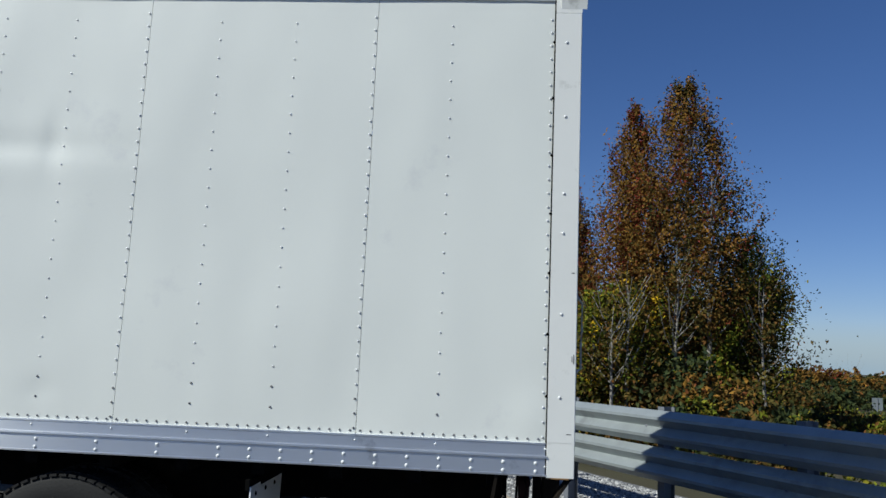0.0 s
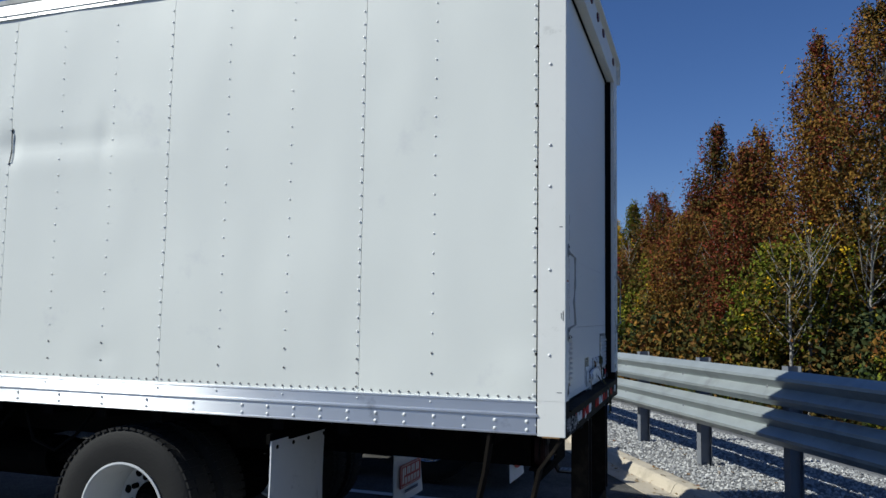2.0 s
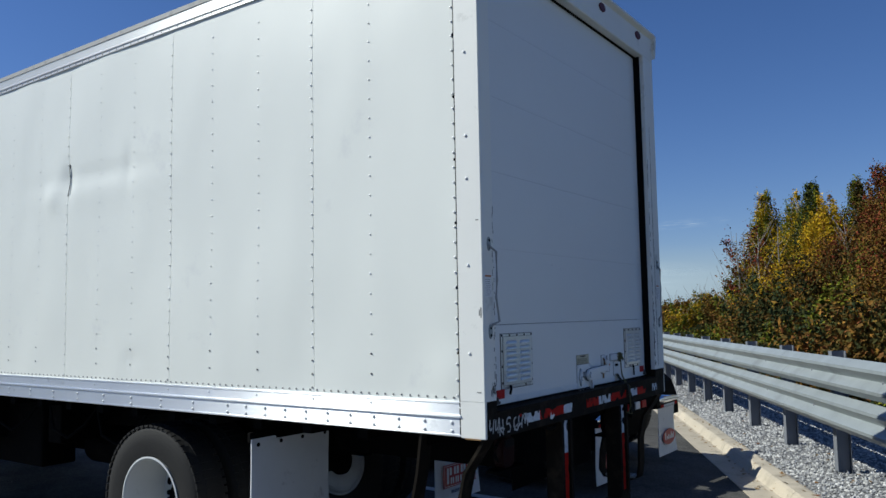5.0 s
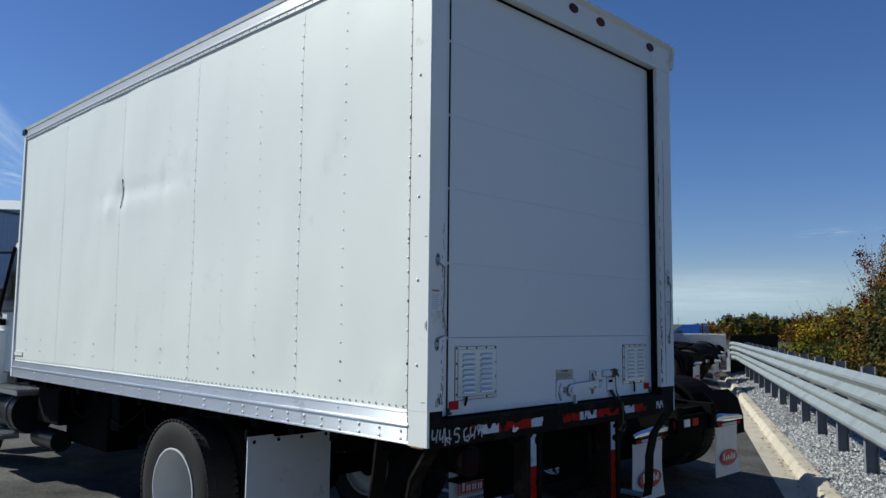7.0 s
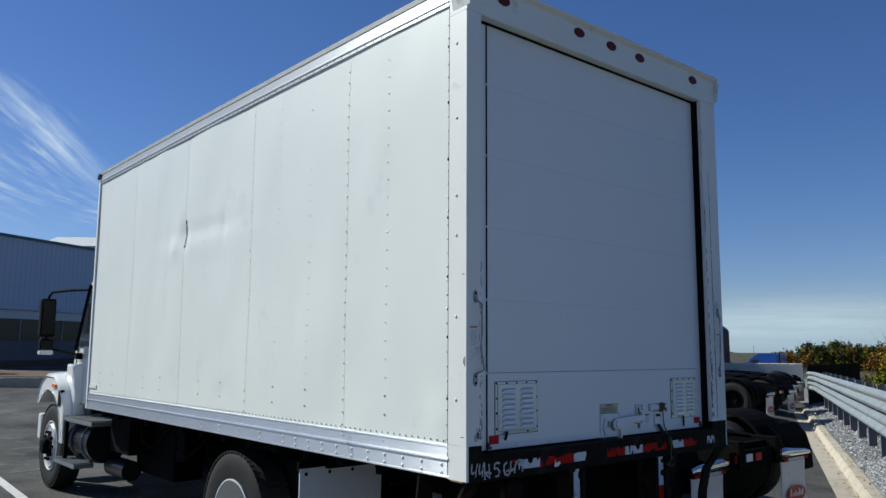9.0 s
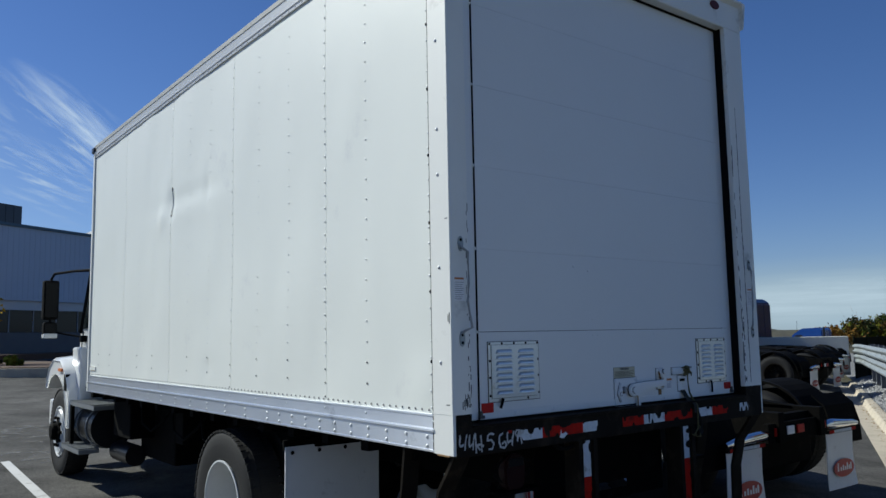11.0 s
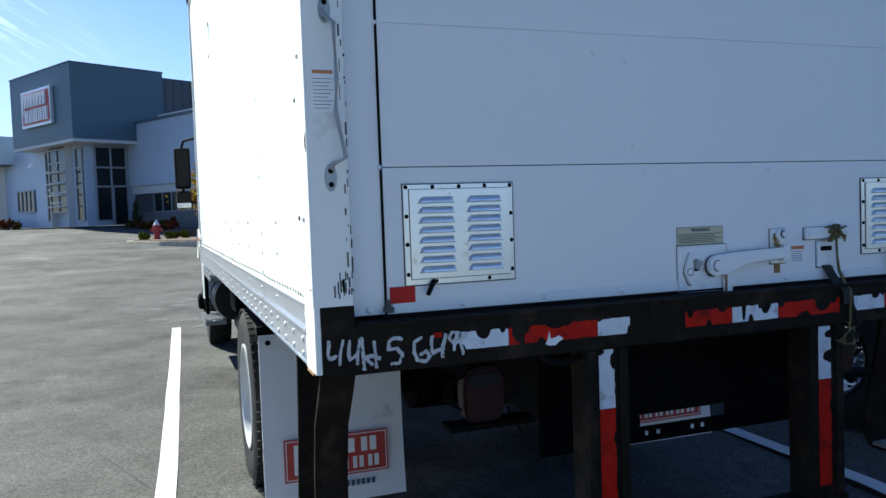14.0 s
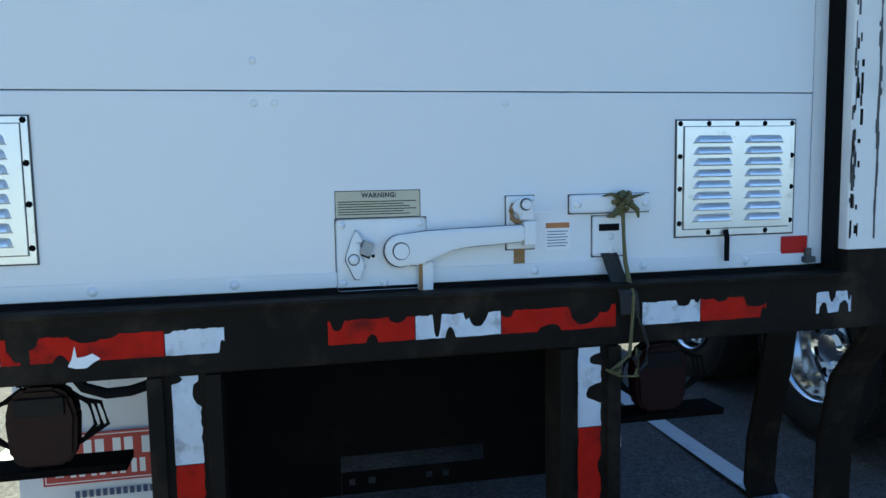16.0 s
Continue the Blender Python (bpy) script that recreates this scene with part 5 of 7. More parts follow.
# underride guard
for k, (y0, y1) in enumerate(((0.795, 0.935), (1.648, 1.79))):
    b = bmesh.new()
    bx(b, -0.1, -0.01, y0, y1, 0.43, 1.024, 0.004)
    up = part("guard_upright", b, M["sillblack"], truck, "black steel underride upright")
    part("upright_flange", box(-0.012, 0.004, y0, y0 + 0.03, 0.44, 1.02, 0.002), M["sillblack"], up)
    part("upright_flange", box(-0.012, 0.004, y1 - 0.03, y1, 0.44, 1.02, 0.002), M["sillblack"], up)
    tape(y0 + 0.045, y0 + 0.1, 0.838, 1.018, M["tape_white"], 60 + k, ((0.8, 0.14, 0.3), (0.97, 0.05, -0.4)) if k == 0 else ((0.42, 0.12, 0.65), (0.85, 0.08, 0.5)), True, -0.0105, up)
    tape(y0 + 0.045, y0 + 0.1, 0.47, 0.836, M["tape_red"], 70 + k, ((0.75, 0.06, 0.15),), True, -0.0105, up)
part("guard_bar", box(-0.1, -0.01, 0.76, 1.825, 0.33, 0.43, 0.008), M["sillblack"], truck, "black steel underride bar")
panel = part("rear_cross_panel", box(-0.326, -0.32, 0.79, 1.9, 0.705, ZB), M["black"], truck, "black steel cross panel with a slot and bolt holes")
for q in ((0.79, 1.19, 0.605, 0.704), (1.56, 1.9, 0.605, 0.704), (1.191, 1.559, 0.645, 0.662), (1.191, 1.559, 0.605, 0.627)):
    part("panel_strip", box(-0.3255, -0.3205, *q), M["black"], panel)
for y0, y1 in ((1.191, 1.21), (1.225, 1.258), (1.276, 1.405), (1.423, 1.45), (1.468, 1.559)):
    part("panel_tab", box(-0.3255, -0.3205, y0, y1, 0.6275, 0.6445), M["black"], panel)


def stirrup(y0, y1):
    b = bmesh.new()
    pts = [(-0.40, 1.04), (-0.43, 0.83), (-0.49, 0.57), (-0.5, 0.43), (-0.47, 0.385), (-0.25, 0.38), (-0.2, 0.40), (-0.185, 0.5), (-0.18, 0.69), (-0.14, 0.86), (-0.06, 0.97), (-0.015, 1.04)]
    w = 0.008
    rings = []
    for i, (x, z) in enumerate(pts):
        a, c = pts[max(i - 1, 0)], pts[min(i + 1, len(pts) - 1)]
        t = Vector((c[0] - a[0], c[1] - a[1])).normalized()
        nx, nz = -t[1] * w, t[0] * w
        rings.append([b.verts.new(q) for q in ((x - nx, y0, z - nz), (x + nx, y0, z + nz), (x + nx, y1, z + nz), (x - nx, y1, z - nz))])
    for q, r in zip(rings, rings[1:]):
        for k in range(4):
            b.faces.new((q[k], q[(k + 1) % 4], r[(k + 1) % 4], r[k]))
    b.faces.new(rings[0])
    b.faces.new(rings[-1])
    bmesh.ops.recalc_face_normals(b, faces=b.faces)
    o = part("corner_stirrup", b, M["sillblack"], truck, "bent black steel corner step")
    t = part("step_tread", box(-0.455, -0.215, y0 - 0.004, y1 + 0.004, 0.389, 0.404, 0.003), M["tread"], o, "perforated galvanised step tread")
    studs("tread_tooth", [(-0.43 + 0.04 * i, y0 + 0.018 + 0.03 * j, 0.404) for i in range(6) for j in range(3)], 0.009, (0, 0, 1), M["tread"], t, 0.9)
    return o


stirrup(0.0, 0.095)
stirrup(W - 0.1, W)

# tail lamps
def tail_lamp(y):
    b = bmesh.new()
    prism(b, [(y - 0.045, 0.79), (y + 0.045, 0.79), (y + 0.066, 0.815), (y + 0.072, 0.9), (y + 0.06, 0.945), (y + 0.03, 0.965), (y - 0.03, 0.965), (y - 0.06, 0.945), (y - 0.072, 0.9), (y - 0.066, 0.815)], "x", -0.26, -0.2, 0.008)
    o = part("tail_lamp", b, M["tail_lens"], truck, "red combination tail lamp with shade put into its lens colour")
    # clear lens coloured near black for the same shade
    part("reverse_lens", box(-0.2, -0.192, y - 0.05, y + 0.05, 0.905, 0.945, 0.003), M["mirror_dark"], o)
    part("lamp_bracket", box(-0.26, -0.22, y - 0.05, y + 0.05, 0.964, ZB, 0.003), M["black"], o)
    for k in range(3):
        for d in (1, -1):
            b = bmesh.new()
            tube(b, [(-0.23, y + d * 0.04, 0.96 - 0.01 * k), (-0.22, y + d * (0.095 + 0.012 * k), 0.92), (-0.222, y + d * (0.105 + 0.013 * k), 0.87), (-0.23, y + d * 0.07, 0.83)], 0.0045, 6)
            part("lamp_wire", b, M["seal"], o)
    part("lamp_shelf", box(-0.28, -0.19, y - 0.12, y + 0.17, 0.77, 0.788, 0.003), M["black"], o)


tail_lamp(0.545)
tail_lamp(W - 0.545)


# mud flaps
def mudflap(name, x, y0, y1, z0, z1, parent, oval=False, group=None):
    b = bmesh.new()
    n = 10
    rows = []
    for i in range(n + 1):
        f = i / n
        bend = 0.02 * math.sin(f * 2.4) * (-1)
        rows.append([b.verts.new((x + bend * (1 - f) * 1.5 + 0.012 * math.sin(3 * f + g * 2), y0 + (y1 - y0) * g, z0 + (z1 - z0) * f)) for g in (0, 0.25, 0.5, 0.75, 1)])
    for q, r in zip(rows, rows[1:]):
        for k in range(4):
            b.faces.new((q[k], q[k + 1], r[k + 1], r[k]))
    r = bmesh.ops.extrude_face_region(b, geom=list(b.faces))
    bmesh.ops.translate(b, vec=(-0.008, 0, 0), verts=[e for e in r["geom"] if isinstance(e, bmesh.types.BMVert)])
    bmesh.ops.recalc_face_normals(b, faces=b.faces)
    o = part(name, b, M["flap"], parent, "white mud flap with a red printed emblem", smooth=False)
    h, w = z1 - z0, y1 - y0
    X = x + 0.018
    if oval:
        c = ((y0 + y1) / 2, z0 + h * 0.36)
        b = bmesh.new()
        prism(b, [(c[0] + 0.36 * w * math.cos(t), c[1] + 0.16 * h * math.sin(t)) for t in np.linspace(0, 2 * math.pi, 28, endpoint=False)], "x", X - 0.004, X + 0.002)
        e = part("emblem", b, M["red"], o)
        b = bmesh.new()
        for i, (q, hh) in enumerate(((-0.24, 0.16), (-0.14, 0.08), (-0.06, 0.11), (0.02, 0.08), (0.09, 0.14), (0.16, 0.09), (0.22, 0.13))):
            bx(b, X + 0.002, X + 0.003, c[0] + q * w, c[0] + (q + 0.045) * w, c[1] - 0.05 * h, c[1] + (hh - 0.06) * h)
        part("emblem_print", b, M["whiteprint"], o)
        return o
    ya, yb, za, zb = y0 + 0.135 * w, y0 + 0.87 * w, z0 + 0.157 * h, z0 + 0.4 * h
    e = part("emblem", box(X - 0.004, X + 0.002, ya, yb, za, zb), M["red"], o, "red printed rectangle with white bars")
    b = bmesh.new()
    for q in ((ya + 0.008, yb - 0.008, za + 0.008, za + 0.012), (ya + 0.008, yb - 0.008, zb - 0.012, zb - 0.008), (ya + 0.008, ya + 0.012, za + 0.012, zb - 0.012), (yb - 0.012, yb - 0.008, za + 0.012, zb - 0.012)):
        bx(b, X + 0.002, X + 0.0026, *q)
    part("emblem_border", b, M["whiteprint"], o)
    b = bmesh.new()
    ww, hh = yb - ya, zb - za
    for i in range(4):
        q = ya + ww * (0.09 + 0.215 * i)
        bx(b, X + 0.002, X + 0.0028, q, q + ww * 0.06, za + hh * (0.16 if i == 0 else 0.52), za + hh * 0.86)
        bx(b, X + 0.002, X + 0.0028, q + ww * 0.085, q + ww * 0.15, za + hh * 0.52, za + hh * 0.86)
    for i in range(5):
        q = ya + ww * (0.2 + 0.15 * i)
        bx(b, X + 0.002, X + 0.0028, q, q + ww * 0.04, za + hh * 0.14, za + hh * 0.42)
        bx(b, X + 0.002, X + 0.0028, q + ww * 0.062, q + ww * 0.105, za + hh * 0.14, za + hh * 0.42)
    part("emblem_print", b, M["whiteprint"], o)
    b = bmesh.new()
    for i in range(13):
        q = y0 + w * (0.30 + 0.037 * i)
        bx(b, X, X + 0.001, q, q + w * 0.024, z0 + h * 0.088, z0 + h * 0.122)
    part("small_print", b, M["navy"], o)
    studs("flap_bolt", [(X - 0.002, y0 + w * f, z1 - 0.035) for f in (0.06, 0.33, 0.6, 0.9)], 0.014, (1, 0, 0), M["black"], o, 0.6)
    return o


mudflap("mud_flap", -1.70, 0.025, 0.72, 0.05, 0.9, truck)
mudflap("mud_flap", -1.70, 1.95, 2.6, 0.105, 0.86, truck)
part("flap_bracket", box(-1.73, -1.705, 0.02, 0.80, 0.88, 0.94, 0.004), M["black"], truck)
part("flap_bracket", box(-1.73, -1.705, W - 0.80, W - 0.02, 0.88, 0.94, 0.004), M["black"], truck)


# wheels
def tyre(bm, c, w, R, seg=48):
    r0 = R * 0.565
    prof = [(r0, -w * 0.34), (r0 + 0.02, -w * 0.44), (R * 0.78, -w * 0.5), (R * 0.93, -w * 0.46), (R * 0.975, -w * 0.40), (R, -w * 0.32), (R, w * 0.32), (R * 0.975, w * 0.4), (R * 0.93, w * 0.46), (R * 0.78, w * 0.5), (r0 + 0.02, w * 0.44), (r0, w * 0.34)]
    lathe(bm, prof + prof[:1], c, seg, False)
    return bm


def treads(c, w, R, n=60):
    b = bmesh.new()
    for k in range(n):
        m = Matrix.Translation(c) @ Matrix.Rotation(2 * math.pi * k / n, 4, "Y")
        for y0, y1 in ((-0.46, -0.24), (-0.2, 0.2), (0.24, 0.46)):
            d = 0.5 if abs(y0) < 0.22 else 0
            bx(b, R - 0.014, R + 0.004 - (0.005 if d == 0 else 0), w * y0, w * y1, -R * math.pi / n * 0.74 + d * 0.01, R * math.pi / n * 0.74 + d * 0.01, m=m)
    return b


def wheel(parent, c, w, R, out, mat, dish=0.11, label="", nuts=True, holes=False):
    """A truck wheel; out is -1 when its outer side looks to -y."""
    t = part("tyre", treads(Vector(c), w, R), M["rubber"], None)
    body = bmesh.new()
    tyre(body, c, w, R)
    o = part("wheel", body, M["rubber"], parent, label or "black truck tyre on a steel wheel", smooth=True)
    t.parent, t.name = o, "tread"
    r = R * 0.565
    b = bmesh.new()
    s = out
    deep = w * 0.4 - dish
    lathe(b, [(r + 0.014, s * w * 0.44), (r + 0.016, s * w * 0.475), (r + 0.004, s * w * 0.485), (r - 0.004, s * w * 0.46), (r - 0.01, s * w * 0.36), (r - 0.022, s * (deep + dish * 0.3)), (r - 0.035, s * (deep + 0.012)), (r * 0.8, s * deep), (r * 0.55, s * (deep + 0.01)), (r * 0.5, s * (deep + 0.012)), (r * 0.5, s * (deep - 0.02)), (r + 0.012, s * (deep - 0.04))], c, 48, False)
    rim = part("rim", b, mat, o, smooth=True)
    if dish > 0.1:
        for k in range(10):
            a = 2 * math.pi * (k + 0.5) / 10
            p = Vector((c[0] + r * 0.76 * math.cos(a), c[1] + s * (deep - 0.004), c[2] + r * 0.76 * math.sin(a)))
            part("hand_hole", cyl(bmesh.new(), p, p + Vector((0, s * 0.009, 0)), 0.028, seg=12), M["seal"], rim)
    b = bmesh.new()
    lathe(b, [(r * 0.48, s * (deep - 0.01)), (r * 0.48, s * (deep + 0.02)), (r * 0.36, s * (deep + 0.035)), (r * 0.34, s * (deep + 0.08)), (r * 0.27, s * (deep + 0.1)), (r * 0.05, s * (deep + 0.105))], c, 24)
    part("hub", b, M["black"] if mat is M["wheel"] else mat, o, smooth=True)
    if nuts:
        nut = None
        for k in range(10):
            a = 2 * math.pi * k / 10
            p = Vector((c[0] + r * 0.58 * math.cos(a), c[1] + s * deep, c[2] + r * 0.58 * math.sin(a)))
            if nut is None:
                n0 = part("wheel_nut", cyl(bmesh.new(), (0, 0, 0), (0, s * 0.045, 0), 0.019, seg=6), M["black"] if mat is M["wheel"] else mat, o)
                nut = n0.data
            else:
                n0 = part("wheel_nut", nut, None, o)
            n0.location = p
    return o


RW = 0.525
for y, s, d in ((0.175, -1, 0.3), (0.50, 1, 0.03), (W - 0.175, 1, 0.3), (W - 0.50, -1, 0.03)):
    wheel(truck, (-2.75, y, 0.39), 0.26, RW, s, M["wheel"], d, "dual rear tyre on a white steel wheel", nuts=d > 0.1)
for y, s in ((0.24, -1), (W - 0.24, 1)):
    wheel(truck, (-8.06, y, 0.455), 0.27, RW, s, M["wheel"], -0.02, "front tyre on a white steel wheel with black nuts")

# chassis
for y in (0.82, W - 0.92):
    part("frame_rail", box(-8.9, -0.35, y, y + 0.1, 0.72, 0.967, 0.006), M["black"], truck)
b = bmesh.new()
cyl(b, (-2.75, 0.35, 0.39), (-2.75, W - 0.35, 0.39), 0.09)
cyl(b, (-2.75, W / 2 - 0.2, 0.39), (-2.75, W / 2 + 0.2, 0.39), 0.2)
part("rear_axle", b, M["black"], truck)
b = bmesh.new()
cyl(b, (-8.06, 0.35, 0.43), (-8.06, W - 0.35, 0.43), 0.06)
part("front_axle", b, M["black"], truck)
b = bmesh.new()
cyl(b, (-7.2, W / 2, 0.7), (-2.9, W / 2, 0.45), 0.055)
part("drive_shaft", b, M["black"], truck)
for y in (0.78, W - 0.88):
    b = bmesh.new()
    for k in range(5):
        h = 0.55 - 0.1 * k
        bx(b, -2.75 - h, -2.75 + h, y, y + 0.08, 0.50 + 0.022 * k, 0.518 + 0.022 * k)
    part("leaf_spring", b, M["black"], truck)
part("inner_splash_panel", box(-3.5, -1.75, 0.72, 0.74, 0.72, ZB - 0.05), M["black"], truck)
# plain box added to block the bright ground seen below the frame
part("equipment_box", box(-6.05, -4.98, 0.5, 0.82, 0.34, 0.95, 0.02), M["black"], truck, "plain black box for underbody bulk, added to block bright ground")
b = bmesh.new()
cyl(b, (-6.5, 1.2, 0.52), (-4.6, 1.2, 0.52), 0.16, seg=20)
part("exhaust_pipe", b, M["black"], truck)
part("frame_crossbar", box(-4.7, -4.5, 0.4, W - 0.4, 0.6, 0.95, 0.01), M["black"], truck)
b = bmesh.new()
cyl(b, (-7.4, 0.36, 0.6), (-6.62, 0.36, 0.6), 0.235, seg=28)
tank = part("fuel_tank", b, M["gloss_black"], truck, "glossy black cylindrical fuel tank", smooth=False)
for x in (-7.22, -6.8):
    b = bmesh.new()
    tube(b, [(x, 0.36 + 0.242 * math.cos(a), 0.6 + 0.242 * math.sin(a)) for a in np.linspace(0, 2 * math.pi, 25)], 0.012, 6, up=(1, 0, 0))
    part("tank_strap", b, M["tread"], tank)


def tread_step(x0, x1, y0, y1, z):
    o = part("cab_step", box(x0, x1, y0, y1, z - 0.05, z, 0.006), M["tread"], truck, "ribbed aluminium cab step")
    b = bmesh.new()
    n = int((x1 - x0) / 0.06)
    for i in range(n):
        x = x0 + (i + 0.5) * (x1 - x0) / n
        bx(b, x - 0.012, x + 0.012, y0 - 0.003, y1, z, z + 0.012)
    part("step_ribs", b, M["tread"], o)


tread_step(-7.35, -6.3, 0.07, 0.36, 0.87)
tread_step(-7.5, -6.68, 0.02, 0.24, 0.37)
part("step_hanger", box(-7.3, -7.24, 0.06, 0.1, 0.36, 0.83), M["black"], truck)
b = bmesh.new()
cyl(b, (-6.55, 0.42, 0.35), (-5.95, 0.42, 0.35), 0.11, seg=20)
part("air_tank", b, M["gloss_black"], truck, "small black air tank")
part("battery_box", box(-6.2, -5.6, 0.25, 0.7, 0.56, 0.98, 0.02), M["black"], truck)
b = bmesh.new()
cyl(b, (-4.8, 0.95, 0.5), (-4.1, 0.95, 0.5), 0.16, seg=20)
tube(b, [(-4.1, 0.95, 0.5), (-3.9, 0.9, 0.55), (-3.85, 0.8, 0.6)], 0.05)
part("muffler", b, M["black"], truck)
for x in (-5.4, -4.5, -3.8):
    b = bmesh.new()
    tube(b, [(x, 0.3, 0.95), (x + 0.1, 0.28, 0.75), (x + 0.25, 0.32, 0.68), (x + 0.35, 0.4, 0.78), (x + 0.4, 0.5, 0.93)], 0.012, 6)
    part("hanging_hose", b, M["seal"], truck)

# cab
def loft(sections, name, mat, parent, label="", smooth=True):
    b = bmesh.new()
    rings = [[b.verts.new(p) for p in s] for s in sections]
    n = len(rings[0])
    for q, r in zip(rings, rings[1:]):
        for k in range(n):
            b.faces.new((q[k], q[(k + 1) % n], r[(k + 1) % n], r[k]))
    b.faces.new(rings[0])
    b.faces.new(rings[-1][::-1])
    bmesh.ops.recalc_face_normals(b, faces=b.faces)
    return part(name, b, mat, parent, label, smooth=smooth)


YC = W / 2
prof = [(-6.67, 1.0), (-6.67, 2.52), (-6.77, 2.6), (-7.17, 2.56), (-7.27, 2.48), (-7.70, 1.72), (-7.77, 1.3), (-7.72, 1.0)]
b = bmesh.new()
prism(b, prof, "y", 0.24, W - 0.24, 0.035)
cabo = part("cab_body", b, M["cab"], truck, "white painted truck cab")
for y, s in ((0.235, -1), (W - 0.235, 1)):
    yy = sorted((y, y + s * 0.012))
    b = bmesh.new()
    prism(b, [(-6.75, 1.72), (-6.75, 2.4), (-7.14, 2.4), (-7.52, 1.72)], "y", yy[0], yy[1], 0.004)
    part("side_window", b, M["glass"], cabo, "dark tinted side window")
    b = bmesh.new()
    tube(b, [(-7.62, y, 1.68), (-7.16, y, 2.48)], 0.03, 6)
    part("window_pillar", b, M["seal"], cabo)
    b = bmesh.new()
    for p, q in (((-6.72, y, 1.02), (-6.72, y, 1.7)), ((-7.52, y, 1.7), (-7.66, y, 1.35)), ((-7.66, y, 1.35), (-7.47, y, 1.02)), ((-6.72, y, 1.02), (-7.47, y, 1.02))):
        tube(b, [Vector(p) + Vector((0, s * 0.002, 0)), Vector(q) + Vector((0, s * 0.002, 0))], 0.006, 4)
    part("door_line", b, M["darkprint"], cabo)
    part("door_handle", box(-6.94, -6.80, yy[0] - 0.01, yy[1] + 0.005, 1.52, 1.56, 0.006), M["black"], cabo)
b = bmesh.new()
prism(b, [(-7.30, 2.42), (-7.68, 1.76), (-7.69, 1.77), (-7.31, 2.43)], "y", 0.36, W - 0.36)
part("windscreen", b, M["glass"], cabo)


def hood_ring(x, yw, zt, zb, cr):
    pts = []
    for y, z in ((yw, zb), (yw, zt - cr), (yw + cr * 0.35, zt - cr * 0.35), (yw + cr * 1.2, zt)):
        pts.append((x, y, z))
    return pts + [(x, W - y, z) for _, y, z in pts[::-1]]


hood = loft([hood_ring(-7.67, 0.36, 1.72, 1.0, 0.28), hood_ring(-8.12, 0.42, 1.62, 0.95, 0.3), hood_ring(-8.62, 0.46, 1.5, 0.9, 0.3), hood_ring(-8.92, 0.52, 1.36, 0.85, 0.28), hood_ring(-9.02, 0.62, 1.2, 0.85, 0.2)], "hood", M["cab"], truck, "white sloping hood")
for s in (0, 1):
    def Y(y):
        return y if s == 0 else W - y
    arch = [(-8.06 + 0.62 * math.cos(a), 0.55 + 0.62 * math.sin(a)) for a in np.linspace(0.02, math.pi * 0.76, 12)]
    over = [(-8.56, 0.98), (-8.58, 1.04), (-8.55, 1.14), (-8.44, 1.27), (-8.22, 1.37), (-7.82, 1.36), (-7.54, 1.22), (-7.39, 1.0), (-7.35, 0.55)]
    secs = []
    for y, k in ((0.06, 0.985), (0.045, 0.97), (0.09, 1.0), (0.3, 1.0), (0.62, 1.0)):
        lift = {0.06: -0.05, 0.045: -0.03, 0.09: 0.0}.get(y, 0.02)
        secs.append([(x, Y(y), z + (lift if z > 1.0 else 0)) for x, z in over] + [(x, Y(y), z) for x, z in arch])
    fen = loft(secs, "fender", M["cab"], truck, "white flared front fender")
    b = bmesh.new()
    bx(b, -7.88, -7.72, min(Y(0.035), Y(0.06)), max(Y(0.035), Y(0.06)), 1.205, 1.245, 0.008)
    part("turn_signal", b, M["amber"], fen, "amber side turn signal")
    part("fender_vent", box(-7.62, -7.50, min(Y(0.05), Y(0.1)), max(Y(0.05), Y(0.1)), 0.98, 1.18, 0.01), M["seal"], truck, "black vent behind the fender")
    part("cowl_panel", box(-7.72, -7.32, min(Y(0.16), Y(0.3)), max(Y(0.16), Y(0.3)), 0.5, 1.5, 0.03), M["cab"], truck)
    part("cab_latch", box(-7.48, -7.36, min(Y(0.18), Y(0.24)), max(Y(0.18), Y(0.24)), 1.56, 1.64, 0.01), M["seal"], truck)
    # mirror
    b = bmesh.new()
    tube(b, [(-7.17, Y(0.24), 2.42), (-7.42, Y(0.08), 2.42), (-7.68, Y(-0.08), 2.4), (-7.72, Y(-0.105), 2.34), (-7.72, Y(-0.105), 1.68)], 0.016, 8)
    tube(b, [(-7.72, Y(-0.105), 1.7), (-7.66, Y(0.06), 1.66), (-7.56, Y(0.24), 1.62)], 0.012, 8)
    arm = part("mirror_arm", b, M["seal"], truck, "black tubular mirror arm")
    y0, y1 = sorted((Y(-0.195), Y(-0.015)))
    part("mirror", box(-7.80, -7.68, y0, y1, 1.84, 2.32, 0.03), M["seal"], arm, "large black mirror housing")
    part("mirror_pane", box(-7.68, -7.67, y0 + 0.022, y1 - 0.022, 1.87, 2.29), M["mirror_dark"], arm)
    part("convex_mirror", box(-7.78, -7.68, y0 + 0.01, y1 - 0.01, 1.64, 1.81, 0.03), M["seal"], arm)
    part("convex_pane", box(-7.68, -7.67, y0 + 0.028, y1 - 0.028, 1.68, 1.79), M["mirror_dark"], arm)
    # white strip paints in the glare at the convex mirror's foot
    part("mirror_lip", box(-7.79, -7.665, y0 + 0.012, y1 - 0.012, 1.615, 1.672, 0.015), M["cab"], arm, "white strip painted in for the convex mirror's bright foot")
part("front_bumper", box(-9.08, -8.92, 0.2, W - 0.2, 0.45, 0.8, 0.03), M["cab"], truck)


